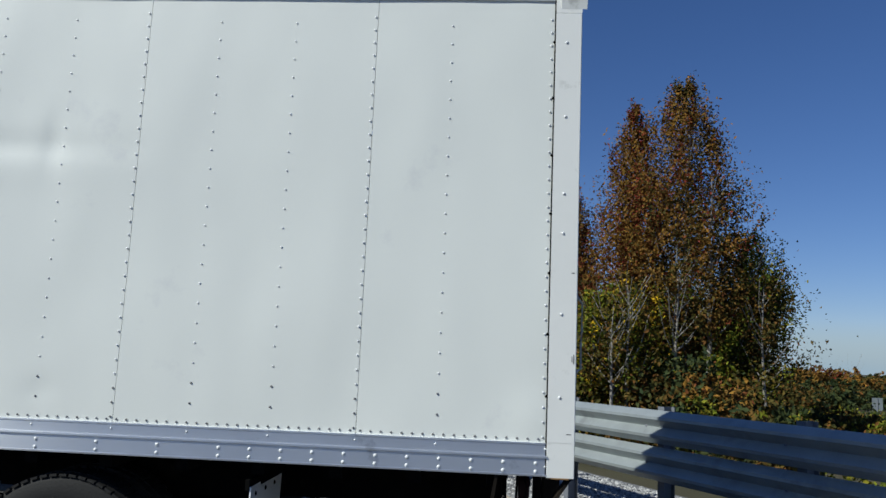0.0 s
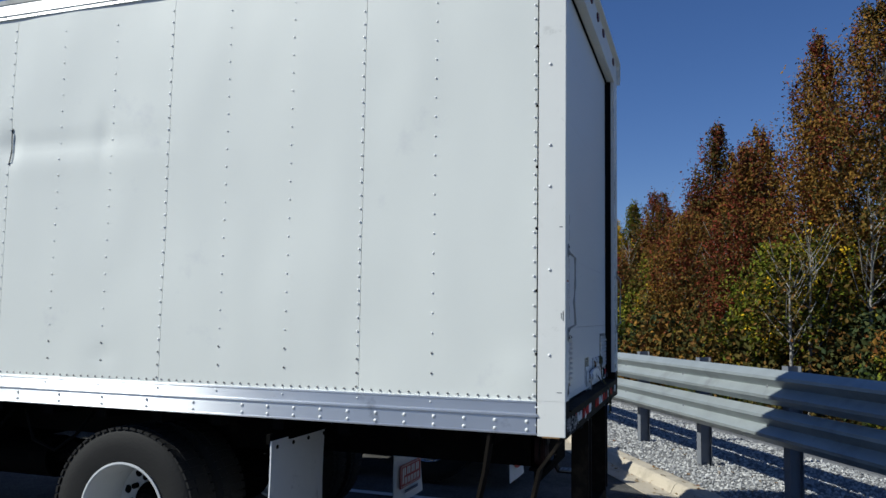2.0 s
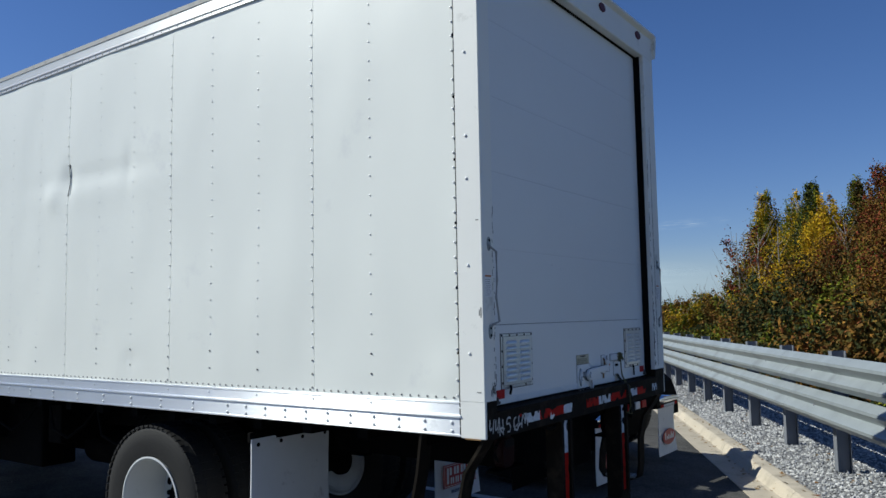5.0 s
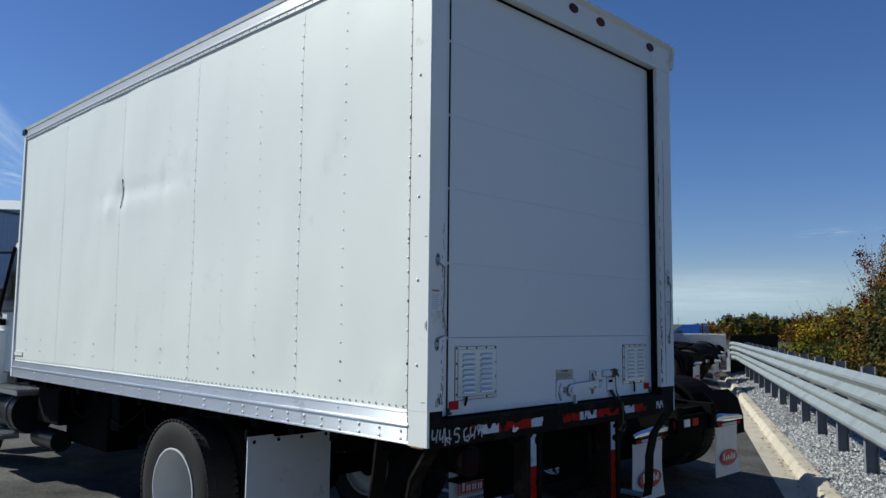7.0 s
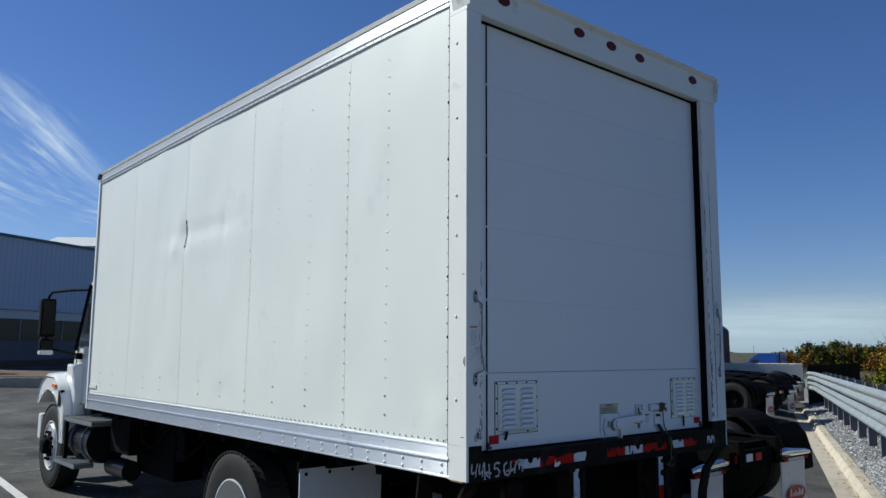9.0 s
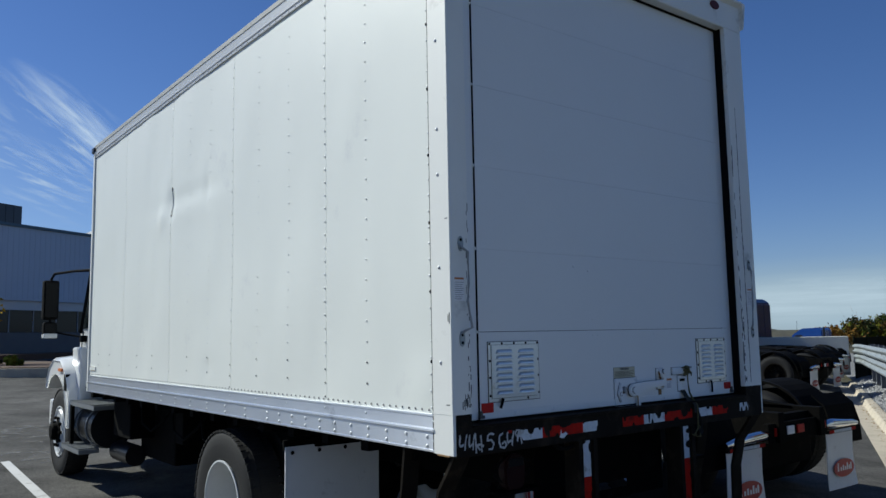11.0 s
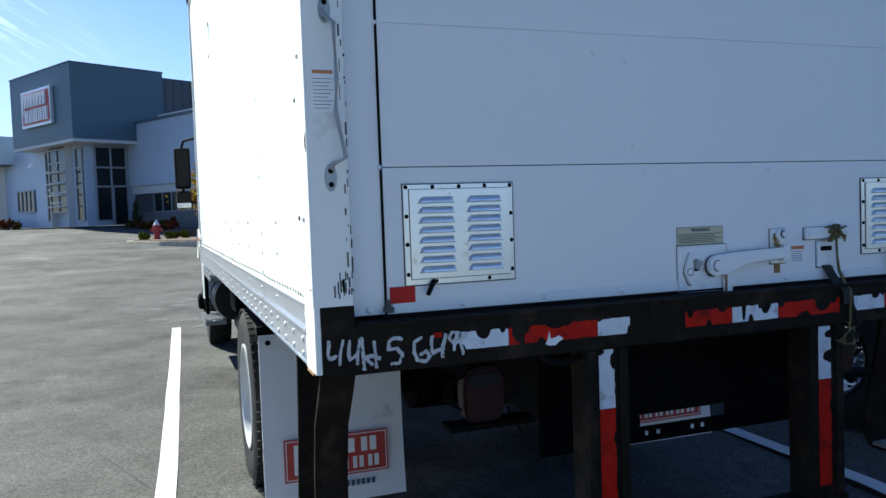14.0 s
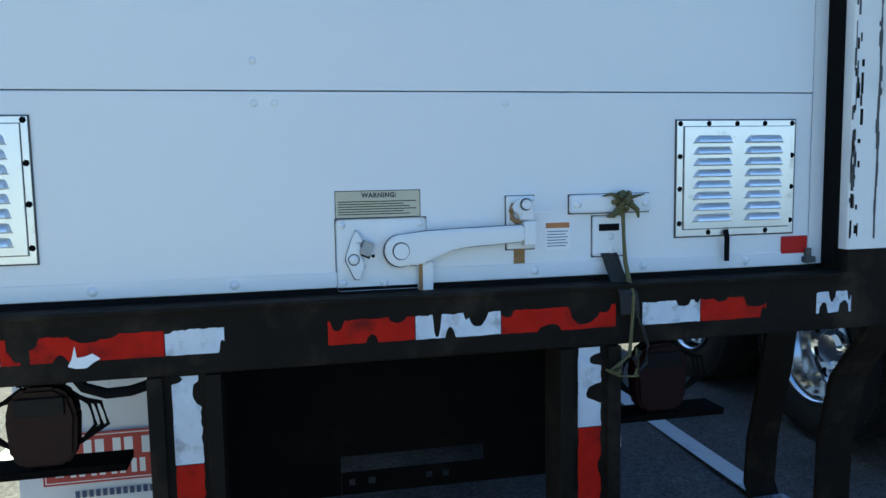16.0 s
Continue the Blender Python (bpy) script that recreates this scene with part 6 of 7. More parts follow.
# ---- tractors parked along the row ----
def tractor(tx, ty, cab_at=-4.6, label="black tractor chassis with blue cab and white mud flaps", lift=0.0, wheels="chrome", paint="blue"):
    """A semi tractor facing -x; its tail stands at tx, its left side at ty."""
    g = flat(tx, ty)
    o = thing("semi_tractor", (tx, ty, g), label, "truck", "tractors in the row")
    w = 2.45
    for y in (0.78, w - 0.88):
        part("frame_rail", box(-8.2, 0.1, y, y + 0.1, 0.62, 0.9, 0.006), M["black"], o)
    for x in (-0.02, -2.1, -4.2):
        part("cross_member", box(x - 0.08, x, 0.8, w - 0.8, 0.66, 0.86, 0.004), M["black"], o)
    for ax in (-0.85, -2.18):
        for y, s in ((0.02, -1), (w + 0.04, 1)):
            wheel(o, (ax, y, 0.5), 0.32, 0.5, s, M[wheels], 0.17, "drive tyre on a polished wheel", nuts=True)
        for y in (0.38, w - 0.42):
            b = bmesh.new()
            tyre(b, (ax, y, 0.5), 0.28, 0.5, 32)
            part("inner_tyre", b, M["rubber"], o, smooth=True)
        b = bmesh.new()
        cyl(b, (ax, 0.3, 0.5), (ax, w - 0.3, 0.5), 0.1)
        part("axle", b, M["black"], o)
    # fenders over the drive wheels
    for y in (-0.14, w - 0.38):
        for ax in (-0.85, -2.18):
            b = bmesh.new()
            ang = np.linspace(0.12, math.pi - 0.12, 18)
            pts = [(ax + 0.625 * math.cos(a), 0.5 + 0.61 * math.sin(a)) for a in ang]
            inner = [(ax + 0.6 * math.cos(a), 0.5 + 0.585 * math.sin(a)) for a in ang[::-1]]
            prism(b, pts + inner, "y", y, y + 0.66)
            part("fender", b, M["black"], o, "black curved fender")
            b = bmesh.new()
            tube(b, [(ax + 0.615 * math.cos(a), y + 0.02, 0.5 + 0.6 * math.sin(a)) for a in ang], 0.016, 6, up=(0, 1, 0))
            part("fender_bead", b, M["gloss_black"], o)
    b = bmesh.new()
    prism(b, [(-1.0, 0.9), (-1.15, 1.05), (-2.3, 1.12), (-2.5, 1.05), (-2.6, 0.9)], "y", 0.72, w - 0.72, 0.02)
    part("fifth_wheel", b, M["black"], o, "greasy black fifth wheel plate")
    for y in (0.78, w - 0.9):
        part("ramp", prism(bmesh.new(), [(-0.2, 0.9), (-0.9, 0.98), (-0.9, 0.9)], "y", y, y + 0.12), M["black"], o)
    # plain block added for the low bulk; it shades the ground behind
    part("suspension_beam", box(-1.7, -0.12, 0.66, w - 0.66, 0.34, 0.64, 0.02), M["black"], o, "black block for suspension and tanks, added to shade the ground")
    part("tail_beam", box(0.0, 0.06, 0.66, w - 0.66, 0.62, 0.8, 0.006), M["black"], o)
    for y, m in ((0.75, "reflector"), (0.98, "whiteprint"), (1.17, "reflector"), (w - 0.85, "reflector")):
        part("tail_light", box(0.06, 0.075, y, y + 0.13, 0.68, 0.76, 0.006), M[m], o)
    for y0 in (0.0, w - 0.62):
        f = mudflap("mud_flap", 0.02, y0, y0 + 0.61, 0.03 + lift, 0.6, o, oval=True)
        part("flap_top", box(0.012, 0.05, y0, y0 + 0.61, 0.6, 0.64, 0.004), M["sillblack"], o)
        for ya in (0.02, 0.5):
            part("flap_tape", box(0.05, 0.052, y0 + ya, y0 + ya + 0.1, 0.605, 0.635), M["tape_red"], o)
        part("flap_tape", box(0.05, 0.052, y0 + 0.12, y0 + 0.5, 0.605, 0.635), M["tape_white"], o)
        b = bmesh.new()
        q = [-0.03, 0.08, 0.3, 0.52, 0.62, 0.68] if y0 < 1 else [0.65, 0.54, 0.3, 0.1, 0.0, -0.06]
        tube(b, [(0.04, y0 + d, 0.67 + h) for d, h in zip(q, (0, 0.012, 0.022, 0.034, 0.034, 0.02))], [0.022, 0.034, 0.044, 0.052, 0.046, 0.012], 12)
        part("flap_hanger", b, M["chrome"], o, "chrome mud flap hanger", smooth=True)
    for y0 in (-0.34, 2.12):
        b = bmesh.new()
        prism(b, [(-0.25, 0.97), (-0.12, 0.86), (-0.06, 0.66), (-0.05, 0.45), (-0.065, 0.45), (-0.075, 0.655), (-0.13, 0.85), (-0.255, 0.955)], "y", y0, y0 + 0.67)
        part("quarter_fender", b, M["black"], o, "black quarter fender behind the drive wheel")
    # cab
    c = cab_at
    b = bmesh.new()
    prism(b, [(c, 0.95), (c, 2.75), (c - 0.25, 2.95), (c - 1.5, 2.9), (c - 2.2, 2.45), (c - 2.6, 1.85), (c - 4.1, 1.6), (c - 4.25, 0.6), (c - 2.6, 0.6), (c - 2.4, 0.95)], "y", 0.1, w - 0.1, 0.05)
    k = part("cab_body", b, M[paint], o, "glossy blue cab with sleeper")
    for y in (0.095, w - 0.1):
        b = bmesh.new()
        prism(b, [(c - 1.5, 1.75), (c - 1.5, 2.4), (c - 2.0, 2.4), (c - 2.4, 1.75)], "y", y - 0.004, y + 0.008)
        part("side_window", b, M["glass"], k)
    for y in (0.62, w - 0.62):
        part("back_groove", box(c - 0.002, c + 0.012, y - 0.02, y + 0.02, 1.1, 2.7), M[paint], k)
    b = bmesh.new()
    cyl(b, (c + 0.12, 0.2, 0.9), (c + 0.12, 0.2, 3.0), 0.06, seg=14)
    part("exhaust_stack", b, M["gloss_black"], k)
    b = bmesh.new()
    cyl(b, (c - 1.9, 0.2, 2.6), (c - 1.85, 0.15, 3.5), 0.012, seg=6)
    part("antenna", b, M["seal"], k)
    for y, s in ((0.2, -1), (w - 0.2, 1)):
        wheel(o, (c - 3.5, y, 0.5), 0.28, 0.5, s, M["chrome"], -0.02, "front tyre on a polished wheel", nuts=False)
    return o


first = tractor(-1.27, 4.08, paint="shaded_blue")
second = tractor(-7.5, 18.0, label="black tractor chassis with white mud flaps beside the kerb", lift=0.06, wheels="sillblack")
second.rotation_euler = (0, 0, radians(8))
copy_thing(second, pose(-9.3, 21.9, flat(-9.3, 21.9), 0, 0, 6))
tractor(-11.0, 25.5, -2.9, "black tractor chassis with a dark blue sleeper close behind", 0.06, "sillblack", "shaded_blue")
side = tractor(-25.3, 58.0, -1.2, "bright blue tractor standing crosswise behind the low wall")
side.location.z, side.rotation_euler = -1.35, (0, 0, radians(8))
copy_thing(side, pose(-29.3, 57.0, -2.1, 0, 0, 8))
wall = tagged(part("low_wall", box(-13.0, 0.0, -0.15, 0.15, 0, 1.45, 0.02), M["store_cream"]), "low pale concrete wall past the parked tractors", "wall", kind="structure")
wall.matrix_world = pose(-11.1, 28.25, -0.21, 0, 0, 28.4)
fence = thing("screen_fence", (-11.0, 28.5, -0.4), "dark screened fence below the pines", "fence")
fence.rotation_euler = (0, 0, radians(99))
for i in range(6):
    x = 1.7 * i
    part("post", cyl(bmesh.new(), (x, 0, 0), (x, 0, 1.62), 0.04, seg=8), M["screen"], fence)
    if i < 5:
        part("screen", box(x + 0.04, x + 1.66, -0.015, 0.015, 0.05, 1.58), M["screen"], fence)


# ---- store across the lot ----
BZ = 1.393
UX, UY = Vector((-0.4974, 0.8678, 0)), Vector((-0.8678, -0.4974, 0))
CORNER = Vector((-41.86, -4.39, 0))
ST = Matrix(((UX[0], UY[0], 0, CORNER[0]), (UX[1], UY[1], 0, CORNER[1]), (0, 0, 1, BZ), (0, 0, 0, 1))) @ Matrix.Diagonal((0.9, 0.9, 0.9, 1))  # x along the shaded front, y along the sign front
store = thing("store_building", (0, 0, 0), "dealership building with blue-grey sign block, white metal wings and glass entrance", "building")


def sp(name, b, mat, label="", parent=None, smooth=False):
    bmesh.ops.transform(b, matrix=ST, verts=b.verts)
    bmesh.ops.recalc_face_normals(b, faces=b.faces)
    return part(name, b, mat, parent or store, label, smooth=smooth)


blk = sp("sign_block", box(0, 5.734, 0, 8.31, 5.04, 9.33), M["store_grey"], "blue-grey metal clad sign block")
sp("soffit", box(0.02, 5.0, 0.02, 8.2, 4.86, 5.035), M["soffit"], "white soffit under the sign block")
sp("parapet_cap", box(-0.04, 5.774, -0.04, 8.35, 9.33, 9.4), M["store_dark"])
sign = sp("sign", box(-0.2, -0.02, 2.18, 6.24, 6.1, 8.3), M["alu"], "framed dark red sign with raised white bars")
b = box(-0.215, -0.2, 2.34, 6.08, 6.25, 8.15)
sp("sign_face", b, M["red"], "", sign)
bars = []
for i in range(4):
    y = 5.95 - 0.86 * i
    bars += [(y - 0.26, y, 7.28 - (0.45 if i == 0 else 0), 8.05), (y - 0.66, y - 0.4, 7.28, 8.05)]
for i in range(5):
    y = 5.55 - 0.64 * i
    bars += [(y - 0.2, y, 6.36, 7.12), (y - 0.48, y - 0.3, 6.36, 7.12)]
for q in bars:
    sp("raised_bar", box(-0.32, -0.214, *q), M["whiteprint"], "", sign)
# glass entrance under the block
sp("entrance_core", box(1.2, 5.2, 1.3, 8.2, 0, 4.86), M["store_white"], "white entrance wall")


def glazing(x0, x1, z0, z1, nx, zc, face="x", at=1.2, m=0.05):
    """A framed curtain wall in the front (face x, at that depth along y) or in the sign front."""
    def f(a0, a1, d0, d1, h0, h1):
        return box(a0, a1, d0, d1, h0, h1) if face == "x" else box(d0, d1, a0, a1, h0, h1)
    o = sp("window", f(x0, x1, at - 0.06, at - 0.002, z0, z1), M["store_glass"], "dark glass in an aluminium frame")
    for i in range(nx + 1):
        x = x0 + (x1 - x0) * i / nx
        sp("mullion", f(x - m, x + m, at - 0.12, at - 0.06, z0, z1), M["frame_grey"], "", o)
    for z in [z0, *zc, z1]:
        sp("transom", f(x0, x1, at - 0.115, at - 0.062, z - m, z + m), M["frame_grey"], "", o)
    return o


glazing(1.78, 3.71, 0.3, 4.73, 2, (2.35, 3.5), "x", 1.3)
o = sp("entrance_door", box(2.82, 3.62, 1.1, 1.16, 0.05, 2.3), M["store_glass"], "glass entrance door")
b = bmesh.new()
for q in ((2.72, 2.82, 0.0, 2.4), (3.62, 3.72, 0.0, 2.4), (2.72, 3.72, 2.3, 2.42)):
    bx(b, q[0], q[1], 1.08, 1.18, q[2], q[3])
sp("door_frame", b, M["frame_grey"], "", o)
glazing(1.5, 2.3, 0.35, 4.7, 1, (2.35, 3.5), "y", 1.2)
glazing(3.0, 5.2, 0.9, 4.7, 2, (1.5, 2.1, 2.7, 3.3, 3.9), "y", 0.9)
b = bmesh.new()
bx(b, 0.8, 1.25, 2.9, 3.0, 0, 4.86)
bx(b, 0.8, 1.25, 5.2, 5.3, 0, 4.86)
sp("entrance_frame", b, M["soffit"])
for z in (1.2, 1.9, 2.6, 3.3):
    sp("sun_shelf", box(0.5, 0.85, 3.0, 5.2, z, z + 0.07), M["soffit"], "white sun shelf")
glazing(5.6, 6.4, 0.35, 4.7, 1, (2.35, 3.5), "y", 1.2)
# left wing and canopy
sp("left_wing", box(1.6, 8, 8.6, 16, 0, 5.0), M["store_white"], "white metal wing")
glazing(9.4, 12.0, 1.1, 2.5, 4, (), "y", 1.6)
can = sp("canopy", box(0.5, 14, 12.5, 34, 4.4, 6.3), M["store_white"], "white canopy fascia on columns")
sp("canopy_underside", box(0.6, 13.8, 12.6, 33.8, 4.36, 4.41), M["store_dark"])
for y in (14.2, 22.0, 30.0):
    sp("column", box(1.0, 1.7, y, y + 0.7, -0.3, 4.36), M["store_cream"], "cream square column")
# dark block behind, and a pale hall beyond the wing
sp("rear_block", box(5.74, 13.7, 0.06, 8.2, 0, 9.06), M["store_dark"], "charcoal metal clad block")
b = bmesh.new()
for i in range(13):
    bx(b, 5.9 + 0.6 * i, 5.95 + 0.6 * i, 0.03, 0.06, 5.5, 9.03)
sp("cladding_ribs", b, M["store_dark"])
HALL = [(22.1, 4.8), (24.4, -1.0), (35.8, 5.5), (33.5, 11.3)]
b = bmesh.new()
prism(b, HALL, "z", 0, 7.95)
hall = sp("rear_hall", b, M["store_cream"], "pale hall behind the wing")
b = bmesh.new()
low = [b.verts.new((x, y, 7.96)) for x, y in HALL]
eave = [b.verts.new((x - 0.1, y - 0.06, 8.1)) for x, y in HALL[:2]]
ridge = [b.verts.new((x + 4.5, y + 2.6, 9.5)) for x, y in HALL[:2]]
back = [b.verts.new((x, y, 8.1)) for x, y in HALL[2:]]
for q in ((low[0], low[1], eave[1], eave[0]), (eave[0], eave[1], ridge[1], ridge[0]), (ridge[0], ridge[1], back[0], back[1]), (back[1], back[0], low[2], low[3]), (low[1], low[2], back[0], ridge[1], eave[1]), (low[3], low[0], eave[0], ridge[0], back[1]), (low[3], low[2], low[1], low[0])):
    b.faces.new(q)
sp("hall_roof", b, M["soffit"], "pale sloping metal roof", hall)
# white wing towards the lot
K = -9.38
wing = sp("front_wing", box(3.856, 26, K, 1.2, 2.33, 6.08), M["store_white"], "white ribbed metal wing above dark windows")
b = bmesh.new()
for i in range(34):
    y = K + 0.1 + 0.3 * i
    bx(b, 3.844, 3.856, y, y + 0.03, 2.4, 6.03)
for i in range(70):
    bx(b, 3.95 + 0.32 * i, 3.98 + 0.32 * i, K - 0.012, K, 2.4, 6.03)
sp("wall_ribs", b, M["store_white"], "", wing)
sp("roof_edge", box(3.756, 26.1, K - 0.1, 1.2, 6.08, 6.23), M["store_grey"], "", wing)
sp("bright_cap", box(3.79, 3.87, K, -2.6, 6.23, 6.31), M["soffit"], "white metal roof edge catching the light", wing)
sp("wing_band", box(4.0, 26, K + 0.15, 1.2, 1.85, 2.327), M["soffit"], "pale band above the windows", wing)
sp("wing_base", box(3.95, 26, K + 0.1, 1.2, -0.9, 0.7), M["store_base"], "dark masonry base", wing)
sp("wing_core", box(4.2, 25.9, K + 0.35, 1.2, 0.65, 1.9), M["store_dark"], "", wing)
glazing(K + 0.3, -1.2, 0.72, 1.83, 8, (), "y", 4.17, 0.022)
o = sp("window", box(4.25, 25.8, K + 0.3, K + 0.345, 0.72, 1.83), M["store_glass"], "row of dark windows")
for i in range(16):
    sp("mullion", box(4.25 + 1.43 * i, 4.29 + 1.43 * i, K + 0.26, K + 0.3, 0.72, 1.83), M["frame_grey"], "", o)
for i in (0.5, 0.75):
    b = bmesh.new()
    cyl(b, (4.4, K + i, 6.22), (4.4, K + i, 6.7), 0.08, seg=8)
    cyl(b, (4.4, K + i, 6.7), (4.4, K + i, 6.85), 0.13, 0.1, seg=8)
    sp("vent_pipe", b, M["alu"], "short metal roof vent pipe")
b = bmesh.new()
bx(b, 3.66, 3.856, -4.6, -4.3, 4.0, 4.12)
sp("wall_lamp", b, M["alu"], "", wing)
b = bmesh.new()
bx(b, 1.4, 1.6, 9.6, 9.9, 4.0, 4.12)
sp("wall_lamp", b, M["alu"])


# ---- planting in front of the store ----
def leaves(n, centre, radii, seed, size, hole=0.25, clump=0.0, shape=None):
    """Many small bent leaf clumps through a crown; returns vertices and faces."""
    rng = np.random.default_rng(seed)
    nc = max(10, n // 38)
    d = rng.normal(size=(nc, 3))
    d /= np.linalg.norm(d, axis=1)[:, None]
    c = d * (rng.random(nc) ** 0.4)[:, None]
    lump = np.array([1 + 0.35 * noise.noise((q[0] * 1.7 + seed, q[1] * 1.7, q[2] * 1.7)) for q in d])
    gap = np.array([noise.noise((q[0] * 2.6 + 7 * seed, q[1] * 2.6 + 3, q[2] * 3.2)) for q in c])
    c = (c * lump[:, None])[gap > -0.25 - hole * 0.3 + clump]
    # sprays of leaves round the ends of twigs, wider than high
    spread = rng.uniform(0.45, 1.3, len(c))
    which = rng.integers(0, len(c), n)
    scale = np.minimum(0.36, 0.3 * np.array(radii)) / np.array(radii)
    axis = c / (np.linalg.norm(c, axis=1)[:, None] + 0.1) * np.array([0.7, 0.7, 0.2]) + np.array([0, 0, 0.75]) + rng.normal(0, 0.25, c.shape)
    axis /= np.linalg.norm(axis, axis=1)[:, None]
    p = c[which] + (axis[which] * rng.normal(0, 1.15, n)[:, None] + rng.normal(0, 0.42, (n, 3))) * scale * spread[which][:, None]
    p[:, 2] = np.where(p[:, 2] > 0.88, 0.88 + (p[:, 2] - 0.88) * 0.4, p[:, 2])
    if shape:
        k = np.interp((p[:, 2] + 1) / 2, shape[0], shape[1])
        p[:, :2] *= k[:, None]
    p = p * np.array(radii) + np.array(centre)
    n = len(p)
    a = rng.normal(size=(n, 3))
    a /= np.linalg.norm(a, axis=1)[:, None]
    c = np.cross(a, rng.normal(size=(n, 3)))
    c /= np.linalg.norm(c, axis=1)[:, None]
    s = size * rng.uniform(0.55, 1.4, n)
    m = np.cross(a, c) * 0.3
    quad = np.stack([p - a * s[:, None], p + c * (s * 0.55)[:, None] + m * s[:, None], p + a * s[:, None], p - c * (s * 0.55)[:, None] + m * s[:, None]], 1)
    return quad.reshape(-1, 3)


def leaf_mesh(name, quads):
    me = bpy.data.meshes.new(name)
    n = len(quads) // 4
    me.vertices.add(4 * n)
    me.vertices.foreach_set("co", np.asarray(quads, np.float32).ravel())
    f = np.arange(4 * n).reshape(-1, 4)
    tri = np.concatenate([f[:, [0, 1, 2]], f[:, [0, 2, 3]]], 1).reshape(-1)
    me.loops.add(6 * n)
    me.loops.foreach_set("vertex_index", tri.astype(np.int32))
    me.polygons.add(2 * n)
    me.polygons.foreach_set("loop_start", np.arange(0, 6 * n, 3, dtype=np.int32))
    me.update(calc_edges=True)
    me.validate()
    return me


CONE = ([0, 0.12, 0.3, 0.55, 0.75, 0.9, 1.0], [0.5, 0.95, 1.12, 1.0, 0.74, 0.48, 0.3])
ROUND = ([0, 0.2, 0.5, 0.8, 1.0], [0.6, 1.0, 1.05, 0.95, 0.6])


def tree(at, h, wdt, kinds, label, seed, n=6000, leaf=0.11, shape=CONE, base=0.12, name="tree", limbs=14, group="trees behind the guardrail", kind=""):
    """A tapered trunk with limbs and a crown of loose leaf clumps; kinds: share of each leaf colour."""
    rnd = random.Random(seed)
    o = thing(name, at, label, "tree", group)
    b = bmesh.new()
    r = 0.009 * h + 0.022
    pts = [(0.0, 0.0, -0.1)]
    x = y = 0.0
    for i in range(1, 9):
        x += rnd.uniform(-0.02, 0.02) * h * 0.5
        y += rnd.uniform(-0.02, 0.02) * h * 0.5
        pts.append((x, y, h * 0.94 * i / 8))
    tube(b, pts, [r * (1 - 0.9 * i / 8) for i in range(9)], 8, up=(1, 0, 0))
    tips = []
    for i in range(limbs):
        f = rnd.uniform(max(base, 0.1), 0.9)
        k = int(f * 8)
        p0 = Vector(pts[k]).lerp(Vector(pts[min(k + 1, 8)]), f * 8 - k)
        a, ln = rnd.uniform(0, 6.28), wdt * (0.25 + 0.3 * (1 - f)) * rnd.uniform(0.6, 1.1)
        up = rnd.uniform(0.9, 2.0) * ln
        p1 = p0 + Vector((math.cos(a) * ln * 0.5, math.sin(a) * ln * 0.5, up * 0.4))
        p2 = p0 + Vector((math.cos(a + 0.2) * ln, math.sin(a + 0.2) * ln, up))
        tube(b, [p0, p1, p2], [r * 0.34 * (1 - f * 0.6), r * 0.2 * (1 - f * 0.6), 0.006], 6)
        tips.append((p1, p2))
    part("trunk", b, M["bark"], o, "grey bark with bare limbs")
    for j, (k, share) in enumerate(kinds):
        q = leaves(int(n * share), (pts[6][0] * 0.5, pts[6][1] * 0.5, h * (base + (1 - base) * 0.5)), (wdt / 2, wdt / 2, h * (1 - base) * 0.52), seed * 7 + j, leaf, shape=shape, clump=0.0 if len(kinds) == 1 else 0.22)
        part("crown", leaf_mesh("crown", q), M["leaf_" + k], o, {"rust": "rust and orange autumn leaves", "red": "dark red autumn leaves", "yellow": "golden yellow autumn leaves", "green": "green leaves", "olive": "olive brown leaves", "pine": "dark green needles"}[k])
    return o


def polar(az, d, eye=(0.6, -4.0)):
    a = radians(az)
    return (eye[0] - d * math.sin(a), eye[1] + d * math.cos(a))


isl = thing("planting_island", (0, 0, 0), "kerbed planting island with mulch before the store", "island", kind="structure")
ISLE = [(-33.0, -1.2), (-32.6, -1.75), (-31.3, -1.7), (-28.5, -0.45), (-25.3, 2.2), (-23.8, 4.5), (-25.0, 9.0), (-33.0, 8.0), (-34.4, 1.0), (-33.6, -0.5)]
c0 = Vector((-29.5, 3.0, 0))
IZ = rise(-29.5) + 0.13
b = bmesh.new()
prism(b, ISLE, "z", IZ - 0.4, IZ, 0.03)
part("island_kerb", b, M["concrete"], isl)
b = bmesh.new()
prism(b, [(c0[0] + (x - c0[0]) * 0.95, c0[1] + (y - c0[1]) * 0.95) for x, y in ISLE], "z", IZ - 0.1, IZ + 0.03)
part("mulch_bed", b, M["mulch"], isl)
bed2 = bmesh.new()
prism(bed2, [tuple((ST @ Vector(q))[:2]) for q in ((3.3, K - 3.4, 0), (3.3, -1.5, 0), (1.6, -1.5, 0), (0.6, K - 1, 0), (0.9, K - 3.4, 0), (22, K - 3.4, 0), (22, K + 0.1, 0), (3.5, K + 0.1, 0))], "z", 0.2, 1.08)
part("mulch_bed", bed2, M["mulch"], isl)
tree((-30.4, 1.75, IZ - 0.02), 3.5, 2.0, [("yellow", 0.8), ("rust", 0.2)], "young tree with thin golden autumn leaves", 31, 1500, 0.085, CONE, 0.22, limbs=16, group="")
o = thing("fire_hydrant", (-31.3, -0.55, IZ - 0.02), "red fire hydrant with a pale cap on the island", "hydrant")
b = bmesh.new()
cyl(b, (0, 0, 0), (0, 0, 0.08), 0.17, seg=14)
